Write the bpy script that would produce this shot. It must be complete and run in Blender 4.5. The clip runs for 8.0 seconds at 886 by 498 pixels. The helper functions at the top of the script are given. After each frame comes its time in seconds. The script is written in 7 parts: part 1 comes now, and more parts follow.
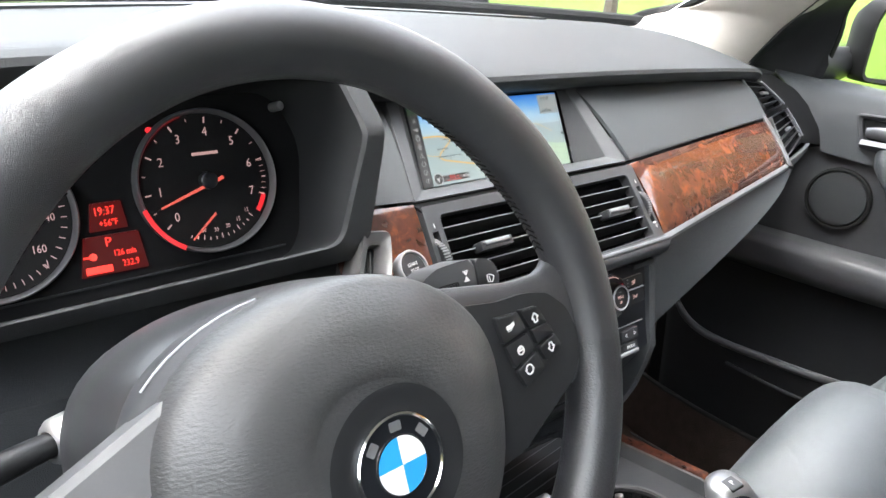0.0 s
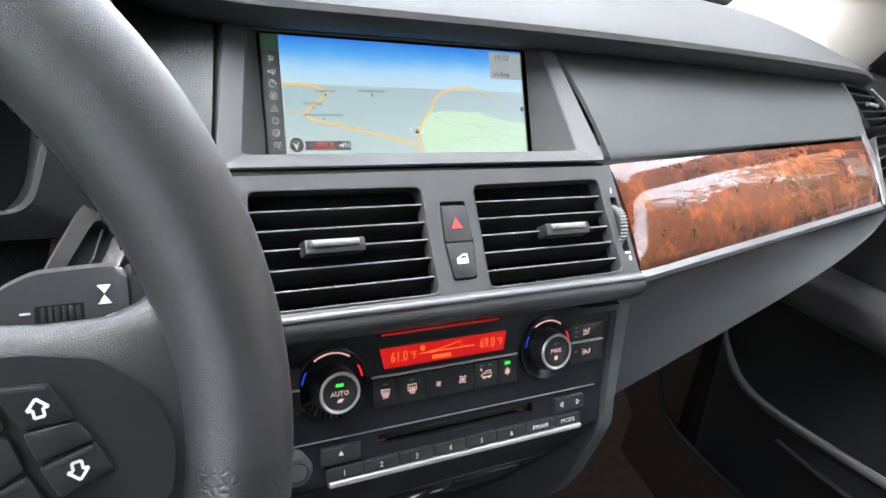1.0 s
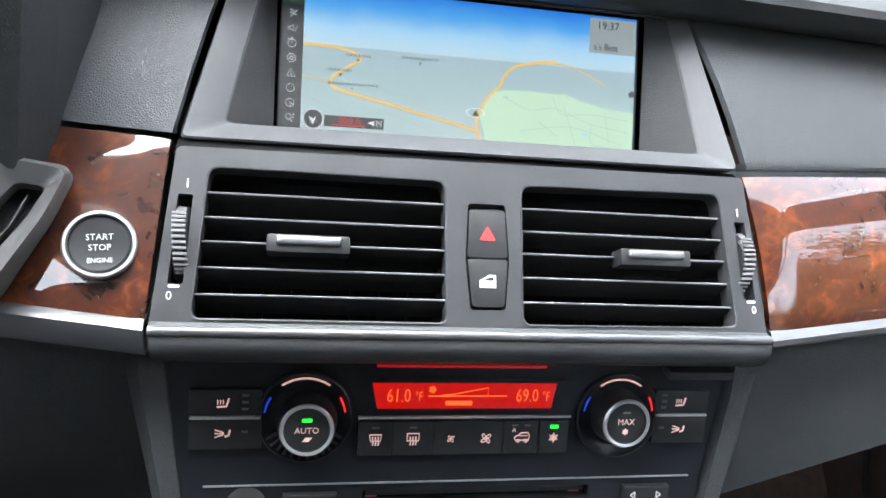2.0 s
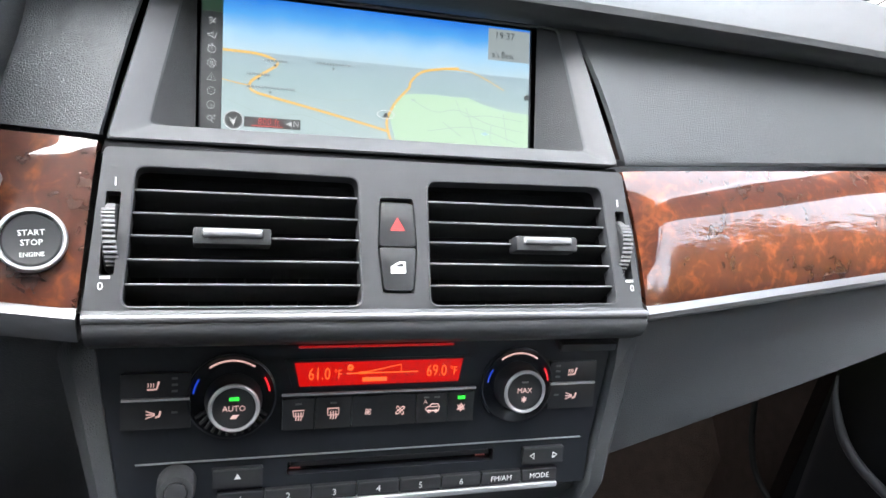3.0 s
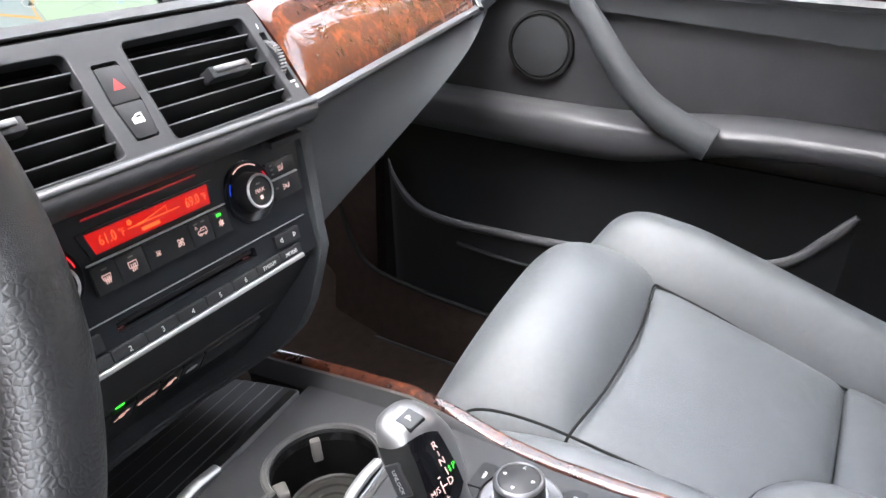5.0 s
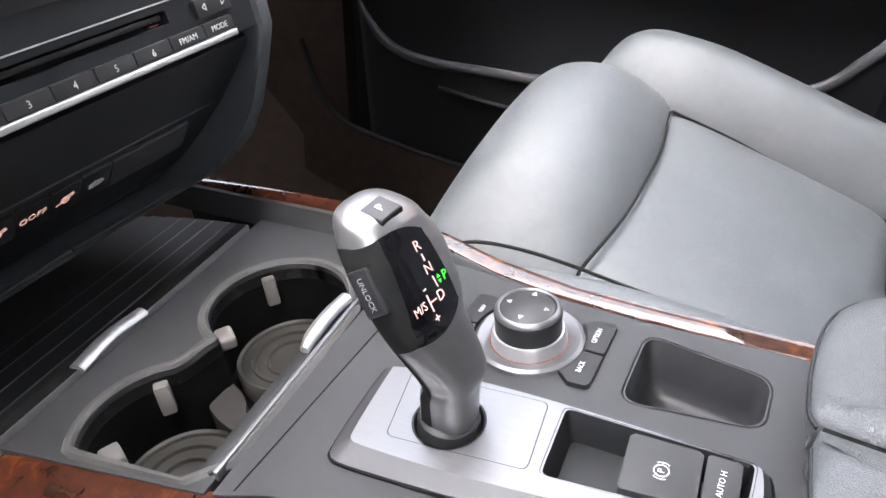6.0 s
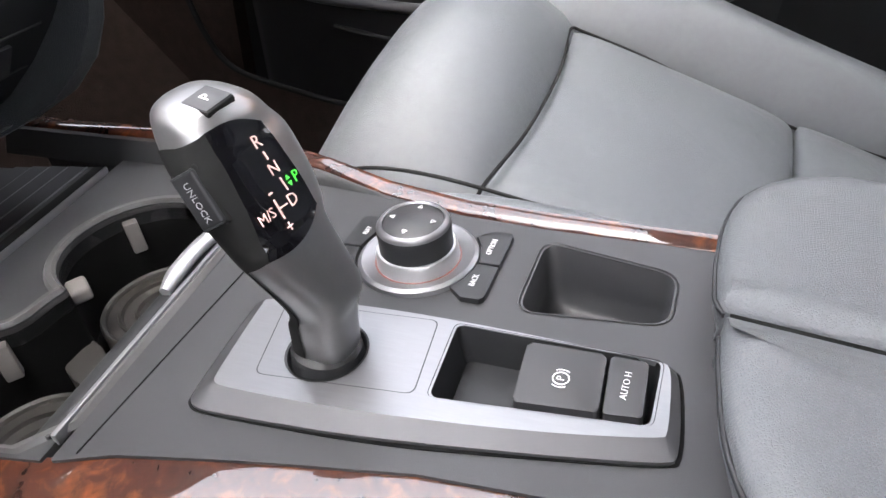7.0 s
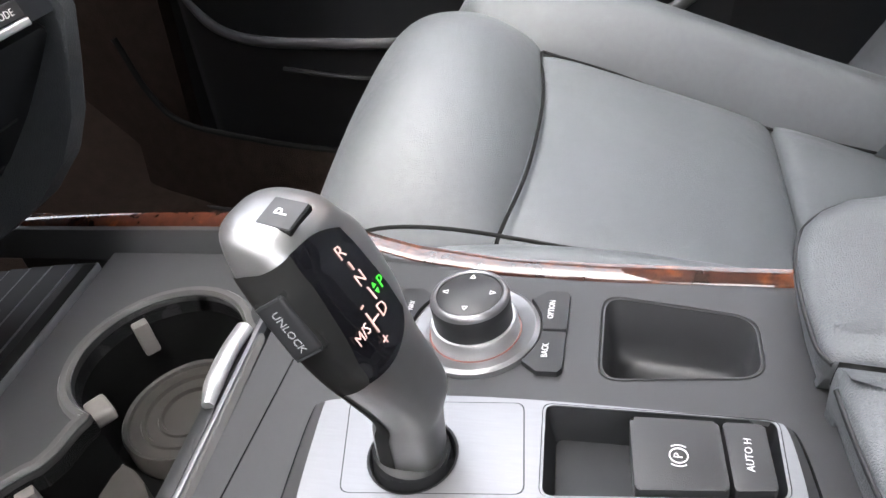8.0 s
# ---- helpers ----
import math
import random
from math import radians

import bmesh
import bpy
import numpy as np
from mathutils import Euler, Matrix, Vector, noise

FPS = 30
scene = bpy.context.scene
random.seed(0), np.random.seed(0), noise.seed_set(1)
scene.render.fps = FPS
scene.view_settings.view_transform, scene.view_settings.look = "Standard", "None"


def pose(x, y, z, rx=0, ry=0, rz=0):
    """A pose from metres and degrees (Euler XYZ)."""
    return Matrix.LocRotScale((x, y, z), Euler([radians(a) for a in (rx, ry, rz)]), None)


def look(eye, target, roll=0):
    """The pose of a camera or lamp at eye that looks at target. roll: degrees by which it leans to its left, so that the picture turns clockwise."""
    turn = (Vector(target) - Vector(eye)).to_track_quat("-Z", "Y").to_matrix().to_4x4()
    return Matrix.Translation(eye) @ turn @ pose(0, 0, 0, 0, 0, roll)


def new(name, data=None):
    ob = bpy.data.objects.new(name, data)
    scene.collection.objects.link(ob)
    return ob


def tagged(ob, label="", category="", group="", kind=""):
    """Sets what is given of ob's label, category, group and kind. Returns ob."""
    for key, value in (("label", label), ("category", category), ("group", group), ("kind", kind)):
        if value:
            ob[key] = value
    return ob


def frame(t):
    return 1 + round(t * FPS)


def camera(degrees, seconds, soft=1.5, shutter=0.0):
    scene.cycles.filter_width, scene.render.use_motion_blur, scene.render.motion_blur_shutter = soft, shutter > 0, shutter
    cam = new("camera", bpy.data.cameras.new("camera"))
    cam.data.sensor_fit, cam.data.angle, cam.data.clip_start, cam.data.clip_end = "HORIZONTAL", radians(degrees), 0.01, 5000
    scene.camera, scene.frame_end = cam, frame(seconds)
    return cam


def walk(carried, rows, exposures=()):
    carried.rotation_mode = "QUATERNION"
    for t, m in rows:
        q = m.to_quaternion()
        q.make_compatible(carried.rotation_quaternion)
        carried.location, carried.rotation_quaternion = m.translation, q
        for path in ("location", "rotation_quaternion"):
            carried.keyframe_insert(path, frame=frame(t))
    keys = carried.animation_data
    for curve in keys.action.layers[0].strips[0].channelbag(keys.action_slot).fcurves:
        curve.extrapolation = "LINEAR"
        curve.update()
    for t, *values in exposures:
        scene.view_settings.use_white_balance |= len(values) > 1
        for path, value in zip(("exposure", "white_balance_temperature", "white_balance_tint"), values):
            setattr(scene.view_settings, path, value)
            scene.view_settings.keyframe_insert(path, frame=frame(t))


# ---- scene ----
cam = camera(63.5, 8.0)
PATH = [
    (0, (-0.494, -0.407, 0.9), (0.742, 1.003, 0.204), 3.0),
    (0.5, (-0.353, -0.392, 0.89), (0.762, 1.104, 0.169), 6.2),
    (1, (-0.229, -0.361, 0.859), (0.739, 1.216, 0.1), 8.4),
    (2.3, (-0.068, -0.3, 0.827), (0.253, 1.491, -0.005), 7.1),
    (2.5, (-0.062, -0.3, 0.822), (0.351, 1.464, -0.025), 7.6),
    (3, (-0.091, -0.34, 0.848), (0.51, 1.388, 0.039), 9.2),
    (3.5, (-0.139, -0.38, 0.858), (0.634, 1.31, 0.119), 8.7),
    (4, (-0.143, -0.415, 0.861), (0.968, 1.065, 0.1), 5.2),
    (4.2, (-0.165, -0.413, 0.848), (1.104, 0.922, 0.068), 4.1),
    (5.3, (-0.29, -0.361, 0.784), (1.276, 0.397, -0.202), 1.3),
    (5.5, (-0.257, -0.349, 0.749), (1.279, 0.385, -0.302), 1.0),
    (6, (-0.208, -0.342, 0.695), (1.239, 0.393, -0.474), 1.4),
    (6.5, (-0.198, -0.344, 0.658), (1.221, 0.336, -0.577), 1.7),
    (7, (-0.18, -0.359, 0.651), (1.286, 0.176, -0.599), 1.0),
    (7.5, (-0.168, -0.349, 0.651), (1.335, 0.094, -0.592), -0.8),
    (8, (-0.163, -0.298, 0.66), (1.372, 0.085, -0.562), -2.3),
]
EXPOSURE = 3.4
walk(cam, [(t, look(eye, target, roll)) for t, eye, target, roll in PATH], [(0.0, EXPOSURE - 0.02, 6500, 7), (0.5, EXPOSURE + 0.12, 6380, 7), (1.0, EXPOSURE + 0.13, 6350, 7), (2.5, EXPOSURE, 6100, 5), (3.0, EXPOSURE + 0.2, 6280, 7), (3.5, EXPOSURE + 0.03, 6380, 6), (4.0, EXPOSURE + 0.06, 6380, 6), (5.5, EXPOSURE + 0.30, 6550, 12), (6.0, EXPOSURE + 0.22, 6580, 12), (6.5, EXPOSURE + 0.05, 6650, 13), (7.0, EXPOSURE, 6650, 12), (8.0, EXPOSURE, 6700, 10)])
SKY, SUN, GLOW = 0.205, 0.6, 0.9 / 2 ** EXPOSURE

# ---- world and light
world = bpy.data.worlds.new("sky")
scene.world = world
world.use_nodes = True
wn = world.node_tree.nodes
sky = wn.new("ShaderNodeTexSky")
sky.sky_type, sky.sun_disc = "NISHITA", False
sky.sun_elevation, sky.sun_rotation = radians(74), radians(-100)
sky.air_density, sky.dust_density, sky.ozone_density = 1.0, 2.0, 0.5
wn["Background"].inputs["Strength"].default_value = SKY
cloud = wn.new("ShaderNodeHueSaturation")
cloud.inputs["Saturation"].default_value = 0.3
world.node_tree.links.new(sky.outputs["Color"], cloud.inputs["Color"])
world.node_tree.links.new(cloud.outputs["Color"], wn["Background"].inputs["Color"])
sun = new("sun", bpy.data.lights.new("sun", "SUN"))
sun.data.energy, sun.data.angle, sun.data.color = SUN, radians(70), (1.0, 0.97, 0.93)
sun.matrix_world = look((-1.7, -0.3, 6.0), (0, 0, 0))


# ---- materials
def mat(name, col, rough=0.5, metal=0.0, var=0.12, scale=40.0, bump=0.0, bscale=900.0, coat=0.0, coat_rough=0.03, spec=0.5, cells=False, streak=None, wrinkle=0.0):
    m = bpy.data.materials.new(name)
    m.use_nodes = True
    n, l = m.node_tree.nodes, m.node_tree.links
    b = n["Principled BSDF"]
    b.inputs["Metallic"].default_value = metal
    b.inputs["Coat Weight"].default_value, b.inputs["Coat Roughness"].default_value = coat, coat_rough
    b.inputs["Specular IOR Level"].default_value = spec
    tc = n.new("ShaderNodeTexCoord")
    mp = n.new("ShaderNodeMapping")
    l.new(tc.outputs["Object"], mp.inputs["Vector"])
    if streak:
        mp.inputs["Scale"].default_value = streak
    n1 = n.new("ShaderNodeTexNoise")
    n1.inputs["Scale"].default_value, n1.inputs["Detail"].default_value = scale, 5
    l.new(mp.outputs["Vector"], n1.inputs["Vector"])
    n2 = n.new("ShaderNodeTexNoise")
    n2.inputs["Scale"].default_value, n2.inputs["Detail"].default_value = scale * 9, 3
    l.new(mp.outputs["Vector"], n2.inputs["Vector"])
    mix = n.new("ShaderNodeMix")
    mix.data_type = "RGBA"
    add = n.new("ShaderNodeMath")
    add.operation = "MULTIPLY_ADD"
    add.inputs[1].default_value, add.inputs[2].default_value = 0.4, 0.0
    l.new(n2.outputs["Fac"], add.inputs[0])
    add2 = n.new("ShaderNodeMath")
    add2.operation = "MULTIPLY_ADD"
    add2.inputs[1].default_value = 0.6
    l.new(n1.outputs["Fac"], add2.inputs[0])
    l.new(add.outputs[0], add2.inputs[2])
    l.new(add2.outputs[0], mix.inputs["Factor"])
    mix.inputs["A"].default_value = (*[c * (1 - 2 * var) for c in col], 1)
    mix.inputs["B"].default_value = (*[min(1, c * (1 + 2 * var)) for c in col], 1)
    l.new(mix.outputs["Result"], b.inputs["Base Color"])
    mr = n.new("ShaderNodeMapRange")
    mr.inputs["To Min"].default_value, mr.inputs["To Max"].default_value = max(0.02, rough - 0.035 * (rough > 0.2)), min(1, rough + 0.035 * (rough > 0.2))
    l.new(add2.outputs[0], mr.inputs["Value"])
    l.new(mr.outputs["Result"], b.inputs["Roughness"])
    if bump:
        bp = n.new("ShaderNodeBump")
        bp.inputs["Strength"].default_value, bp.inputs["Distance"].default_value = 1.0, bump
        if cells:
            v = n.new("ShaderNodeTexVoronoi")
            v.feature = "DISTANCE_TO_EDGE"
            v.inputs["Scale"].default_value = bscale
            l.new(mp.outputs["Vector"], v.inputs["Vector"])
            ramp = n.new("ShaderNodeMapRange")
            ramp.inputs["From Max"].default_value = 0.25
            l.new(v.outputs["Distance"], ramp.inputs["Value"])
            l.new(ramp.outputs["Result"], bp.inputs["Height"])
        else:
            v = n.new("ShaderNodeTexNoise")
            v.inputs["Scale"].default_value, v.inputs["Detail"].default_value = bscale, 2
            l.new(mp.outputs["Vector"], v.inputs["Vector"])
            l.new(v.outputs["Fac"], bp.inputs["Height"])
        last = bp
        if wrinkle:
            bp2 = n.new("ShaderNodeBump")
            bp2.inputs["Strength"].default_value, bp2.inputs["Distance"].default_value = 1.0, wrinkle
            w = n.new("ShaderNodeTexNoise")
            w.inputs["Scale"].default_value, w.inputs["Detail"].default_value, w.inputs["Distortion"].default_value = 13, 3, 0.9
            l.new(mp.outputs["Vector"], w.inputs["Vector"])
            l.new(w.outputs["Fac"], bp2.inputs["Height"])
            l.new(bp.outputs["Normal"], bp2.inputs["Normal"])
            last = bp2
        l.new(last.outputs["Normal"], b.inputs["Normal"])
    return m


def glow(name, col, strength, base=(0.02, 0.02, 0.02)):
    m = bpy.data.materials.new(name)
    m.use_nodes = True
    b = m.node_tree.nodes["Principled BSDF"]
    b.inputs["Base Color"].default_value = (*base, 1)
    b.inputs["Roughness"].default_value = 0.35
    b.inputs["Emission Color"].default_value = (*col, 1)
    b.inputs["Emission Strength"].default_value = strength * GLOW
    return m


def glass(name, col=(1, 1, 1), rough=0.0):
    m = bpy.data.materials.new(name)
    m.use_nodes = True
    b = m.node_tree.nodes["Principled BSDF"]
    b.inputs["Base Color"].default_value = (*col, 1)
    b.inputs["Roughness"].default_value = rough
    b.inputs["Transmission Weight"].default_value = 1.0
    b.inputs["IOR"].default_value = 1.2
    return m


def burl(name):
    m = mat(name, (0.2, 0.05, 0.012), rough=0.5, coat=1.0, coat_rough=0.012, spec=0.15)
    n, l = m.node_tree.nodes, m.node_tree.links
    b = n["Principled BSDF"]
    b.inputs["Coat IOR"].default_value = 1.68
    tc = n.new("ShaderNodeTexCoord")
    big = n.new("ShaderNodeTexNoise")
    big.inputs["Scale"].default_value, big.inputs["Detail"].default_value, big.inputs["Distortion"].default_value = 30, 6, 1.2
    l.new(tc.outputs["Object"], big.inputs["Vector"])
    fig = n.new("ShaderNodeTexNoise")
    fig.inputs["Scale"].default_value, fig.inputs["Detail"].default_value, fig.inputs["Distortion"].default_value = 120, 5, 0.8
    l.new(tc.outputs["Object"], fig.inputs["Vector"])
    mixf = n.new("ShaderNodeMath")
    mixf.operation = "MULTIPLY_ADD"
    mixf.inputs[1].default_value = 0.45
    half = n.new("ShaderNodeMath")
    half.operation = "MULTIPLY"
    half.inputs[1].default_value = 0.6
    l.new(big.outputs["Fac"], half.inputs[0])
    l.new(fig.outputs["Fac"], mixf.inputs[0])
    l.new(half.outputs[0], mixf.inputs[2])
    r = n.new("ShaderNodeValToRGB")
    e = r.color_ramp.elements
    e[0].position, e[0].color = 0.34, (0.013, 0.0036, 0.0018, 1)
    e[1].position, e[1].color = 0.80, (0.19, 0.048, 0.0095, 1)
    mid = e.new(0.55)
    mid.color = (0.040, 0.0085, 0.0029, 1)
    l.new(mixf.outputs[0], r.inputs["Fac"])
    l.new(r.outputs["Color"], b.inputs["Base Color"])
    return m


SOFT = mat("soft_touch_dash", (0.026, 0.027, 0.029), 0.58, spec=0.22, bump=0.00012, bscale=900, cells=True, scale=25, var=0.1)
GREY = mat("grained_grey_plastic", (0.036, 0.039, 0.042), 0.5, spec=0.35, bump=0.00018, bscale=750, cells=True, scale=25, var=0.08)
BLACK = mat("black_plastic", (0.015, 0.0155, 0.017), 0.42, spec=0.36, scale=60, bump=0.00004, bscale=2500)
PIANO = mat("smooth_black_panel", (0.008, 0.009, 0.0115), 0.34, spec=0.32, scale=50, var=0.1)
# near-black stands in for the shade inside ducts, gaps and recesses
VOID = mat("recess_shade", (0.006, 0.006, 0.0065), 0.85, spec=0.08)
TITAN = mat("dark_titanium_paint", (0.037, 0.038, 0.041), 0.48, metal=0.3, scale=90, bump=0.00002, bscale=4000, var=0.06)
SATIN = mat("satin_aluminium", (0.46, 0.465, 0.475), 0.43, metal=0.9, scale=120, var=0.05)
BRUSH = mat("brushed_silver_plate", (0.225, 0.225, 0.235), 0.40, metal=0.88, scale=160, var=0.06, bump=0.00003, bscale=900, streak=(6, 0.4, 1))
LEVER = mat("satin_grey_lever", (0.25, 0.25, 0.257), 0.37, metal=0.85, scale=140, var=0.06)
# darker copy of the plate's silver, holds the slope's shade in its colour
EDGE = mat("shaded_satin_edge", (0.075, 0.075, 0.080), 0.52, metal=0.6, scale=120, var=0.05)
STRIP = mat("satin_silver_strip", (0.14, 0.14, 0.146), 0.44, metal=0.8, scale=120, var=0.05)
BEVEL = mat("satin_grey_bevel", (0.20, 0.20, 0.21), 0.40, metal=0.8, scale=120, var=0.05)
CHROME = mat("chrome", (0.75, 0.76, 0.77), 0.12, metal=1.0, var=0.03)
WOOD = burl("burl_wood")
SEATM = mat("grey_leather", (0.098, 0.105, 0.112), 0.36, spec=0.65, bump=0.00014, bscale=800, cells=True, scale=16, var=0.13, wrinkle=0.0024)
WHEELM = mat("wheel_leather", (0.027, 0.027, 0.030), 0.38, spec=0.8, bump=0.00005, bscale=1400, scale=30, var=0.14, cells=True)
GRIPM = mat("dimpled_wheel_leather", (0.021, 0.021, 0.023), 0.38, spec=0.8, bump=0.00009, bscale=420, scale=30, var=0.12, cells=True)
LINING = mat("darkened_lining", (0.012, 0.0125, 0.014), 0.7, spec=0.2, bump=0.0001, bscale=900, cells=True, scale=30)
PADM = mat("wrinkled_black_vinyl", (0.037, 0.037, 0.0385), 0.46, spec=0.85, bump=0.00032, bscale=420, cells=False, scale=30, var=0.1, streak=(1, 2.2, 1))
SHROUD = mat("column_plastic", (0.036, 0.037, 0.040), 0.32, bump=0.00002, bscale=2600, scale=30)
CONS = mat("console_plastic", (0.0245, 0.025, 0.027), 0.47, bump=0.0001, bscale=2200, scale=40, var=0.07)
MATRUB = mat("dark_cup_mat", (0.022, 0.020, 0.0185), 0.5, scale=60, spec=0.3)
RIMM = mat("light_grey_rim", (0.062, 0.061, 0.061), 0.4, scale=60, var=0.06)
LINER = mat("grey_cup_rubber", (0.095, 0.088, 0.084), 0.6, scale=60)
CARPET = mat("dark_carpet", (0.030, 0.021, 0.018), 0.95, bump=0.003, bscale=600, scale=60, var=0.3, spec=0.1)
PILLAR = mat("beige_headliner_fabric", (0.46, 0.43, 0.395), 0.9, bump=0.0002, bscale=1500, scale=60, var=0.05, spec=0.1)
PRINT = mat("white_print", (0.62, 0.61, 0.61), 0.5, var=0.03)
PRINTR = glow("pink_backlit_print", (1.0, 0.55, 0.48), 0.6, (0.45, 0.33, 0.31))
REDDIM = glow("dim_red_mark", (1.0, 0.25, 0.2), 0.12, (0.1, 0.05, 0.05))
DIM = mat("unlit_led", (0.10, 0.10, 0.10), 0.4)
GREEN = glow("green_led", (0.05, 1.0, 0.05), 1.6)
REDLCD = glow("red_display", (1.0, 0.004, 0.003), 0.62, (0.004, 0.001, 0.001))
ORANGE = glow("orange_segments", (1.0, 0.13, 0.02), 1.5)
REDL = glow("red_lamp", (1.0, 0.02, 0.03), 1.2)
BLUEL = glow("blue_arc", (0.02, 0.08, 0.9), 0.6)
NEEDLE = glow("pink_red_needle", (1.0, 0.14, 0.10), 1.0)
DIALP = glow("pale_pink_dial_print", (1.0, 0.50, 0.45), 0.42, (0.4, 0.3, 0.3))
LAWN = mat("lawn", (0.075, 0.125, 0.014), 0.9, scale=0.6, var=0.25, bump=0.05, bscale=14, spec=0.1)
BOUNCE = mat("pale_bounce_slab", (0.34, 0.33, 0.31), 0.9, scale=2.0, var=0.12, bump=0.004, bscale=60)
LEAF = mat("autumn_leaves", (0.16, 0.14, 0.03), 0.7, scale=0.5, var=0.4)
ORANGELEAF = mat("orange_leaves", (0.42, 0.16, 0.025), 0.7, scale=0.4, var=0.4)
BARK = mat("bark", (0.10, 0.08, 0.065), 0.9, scale=8, bump=0.02, bscale=20)
GLASS = glass("window_glass")
DOORM = mat("black_door_vinyl", (0.046, 0.046, 0.049), 0.33, bump=0.00004, bscale=1400, spec=0.4, scale=25)
LEDGE = mat("smooth_door_armrest", (0.070, 0.070, 0.075), 0.32, spec=0.5, scale=25, var=0.08)
DARKCUP = mat("shaded_cup_wall", (0.003, 0.003, 0.003), 0.6, spec=0.08)
FRAMEM = mat("satin_grey_frame", (0.052, 0.053, 0.057), 0.55, spec=0.3, scale=90, var=0.05)
GLOSS = mat("gloss_black_display", (0.004, 0.004, 0.005), 0.06, spec=0.4, var=0.02)
# matt pale grey: painted shine on slat edges and bars, also lever print
PALE = mat("pale_shine_and_print", (0.33, 0.33, 0.34), 0.4, scale=90, var=0.04)
SPOKE = mat("satin_grey_spoke", (0.13, 0.13, 0.134), 0.5, metal=0.1, scale=80, var=0.05)
RUBBER = mat("black_rubber", (0.010, 0.010, 0.010), 0.7, spec=0.15, scale=50)


# ---- mesh helpers
def plane(o, tilt, yaw=0.0):
    """A face that leans back by tilt degrees; local x right, y up the face, z out of it."""
    a = radians(tilt)
    u, v = Vector((1, 0, 0)), Vector((0, math.sin(a), math.cos(a)))
    m = Matrix((u, v, u.cross(v))).transposed().to_4x4()
    return Matrix.Translation(o) @ Matrix.Rotation(radians(yaw), 4, "Z") @ m


def smooth_mesh(me, angle=38):
    for p in me.polygons:
        p.use_smooth = True
    me.set_sharp_from_angle(angle=radians(angle))


def link(name, bm, material, parent=None, label="", m=None, angle=38):
    bmesh.ops.recalc_face_normals(bm, faces=bm.faces)
    me = bpy.data.meshes.new(name)
    bm.to_mesh(me)
    bm.free()
    smooth_mesh(me, angle)
    me.materials.append(material)
    ob = new(name, me)
    if parent is not None:
        ob.parent = parent
    if m is not None:
        ob.matrix_basis = m
    if label:
        ob["label"] = label
    return ob


def part(name, bm, material, parent, label="", m=None, angle=38):
    return link(name, bm, material, parent, label, m, angle)


def thing(name, label, category, m=None, group="", kind=""):
    ob = new(name)
    ob.empty_display_size = 0.02
    if m is not None:
        ob.matrix_basis = m
    return tagged(ob, label, category, group, kind)


def box(w, d, h, at=(0, 0, 0), bevel=0.0, seg=2, taper=1.0):
    """A box of w x d x h, centred on at, its edges rounded; taper narrows its top."""
    bm = bmesh.new()
    bmesh.ops.create_cube(bm, size=1)
    for v in bm.verts:
        k = taper if v.co.z > 0 else 1
        v.co = Vector((v.co.x * w * k, v.co.y * d * k, v.co.z * h)) + Vector(at)
    if bevel:
        bmesh.ops.bevel(bm, geom=bm.edges[:] + bm.verts[:], offset=bevel, segments=seg, affect="EDGES", profile=0.6, clamp_overlap=True)
    return bm


def prism(poly, z0, z1, bevel=0.0, seg=2, only_top=True):
    """An upright prism over a polygon in the local plane."""
    bm = bmesh.new()
    lo = [bm.verts.new((x, y, z0)) for x, y in poly]
    hi = [bm.verts.new((x, y, z1)) for x, y in poly]
    bm.faces.new(lo[::-1])
    top = bm.faces.new(hi)
    k = len(poly)
    for i in range(k):
        bm.faces.new((lo[i], lo[(i + 1) % k], hi[(i + 1) % k], hi[i]))
    if bevel:
        bmesh.ops.bevel(bm, geom=list(top.edges), offset=bevel, segments=seg, affect="EDGES", profile=0.6, clamp_overlap=True)
    return bm


def rounded(poly, r, n=4):
    """The polygon with its corners rounded."""
    out, k = [], len(poly)
    for i in range(k):
        p, a, b = Vector(poly[i]), Vector(poly[i - 1]), Vector(poly[(i + 1) % k])
        da, db = (a - p), (b - p)
        rr = min(r, da.length * 0.45, db.length * 0.45)
        s, e = p + da.normalized() * rr, p + db.normalized() * rr
        for j in range(n + 1):
            t = j / n
            out.append(tuple((1 - t) ** 2 * s + 2 * t * (1 - t) * p + t * t * e))
    return out


def rect(x0, y0, x1, y1):
    return [(x0, y0), (x1, y0), (x1, y1), (x0, y1)]


def circle(r, n=32, cx=0.0, cy=0.0, a0=0.0, a1=360.0):
    full = abs(a1 - a0) >= 360
    return [(cx + r * math.cos(radians(a0 + (a1 - a0) * i / (n if full else n - 1))), cy + r * math.sin(radians(a0 + (a1 - a0) * i / (n if full else n - 1)))) for i in range(n)]


def loft(rings, closed=True, cap0=False, cap1=False):
    """A skin over rows of points."""
    bm = bmesh.new()
    rows = [[bm.verts.new(p) for p in ring] for ring in rings]
    k = len(rows[0])
    for a, b in zip(rows, rows[1:]):
        for i in range(k if closed else k - 1):
            j = (i + 1) % k
            bm.faces.new((a[i], a[j], b[j], b[i]))
    if cap0:
        bm.faces.new(rows[0][::-1])
    if cap1:
        bm.faces.new(rows[-1])
    return bm


def thick(bm, t):
    """Gives a sheet thickness, away from its normals."""
    bmesh.ops.recalc_face_normals(bm, faces=bm.faces)
    bmesh.ops.solidify(bm, geom=bm.faces[:], thickness=t)
    return bm


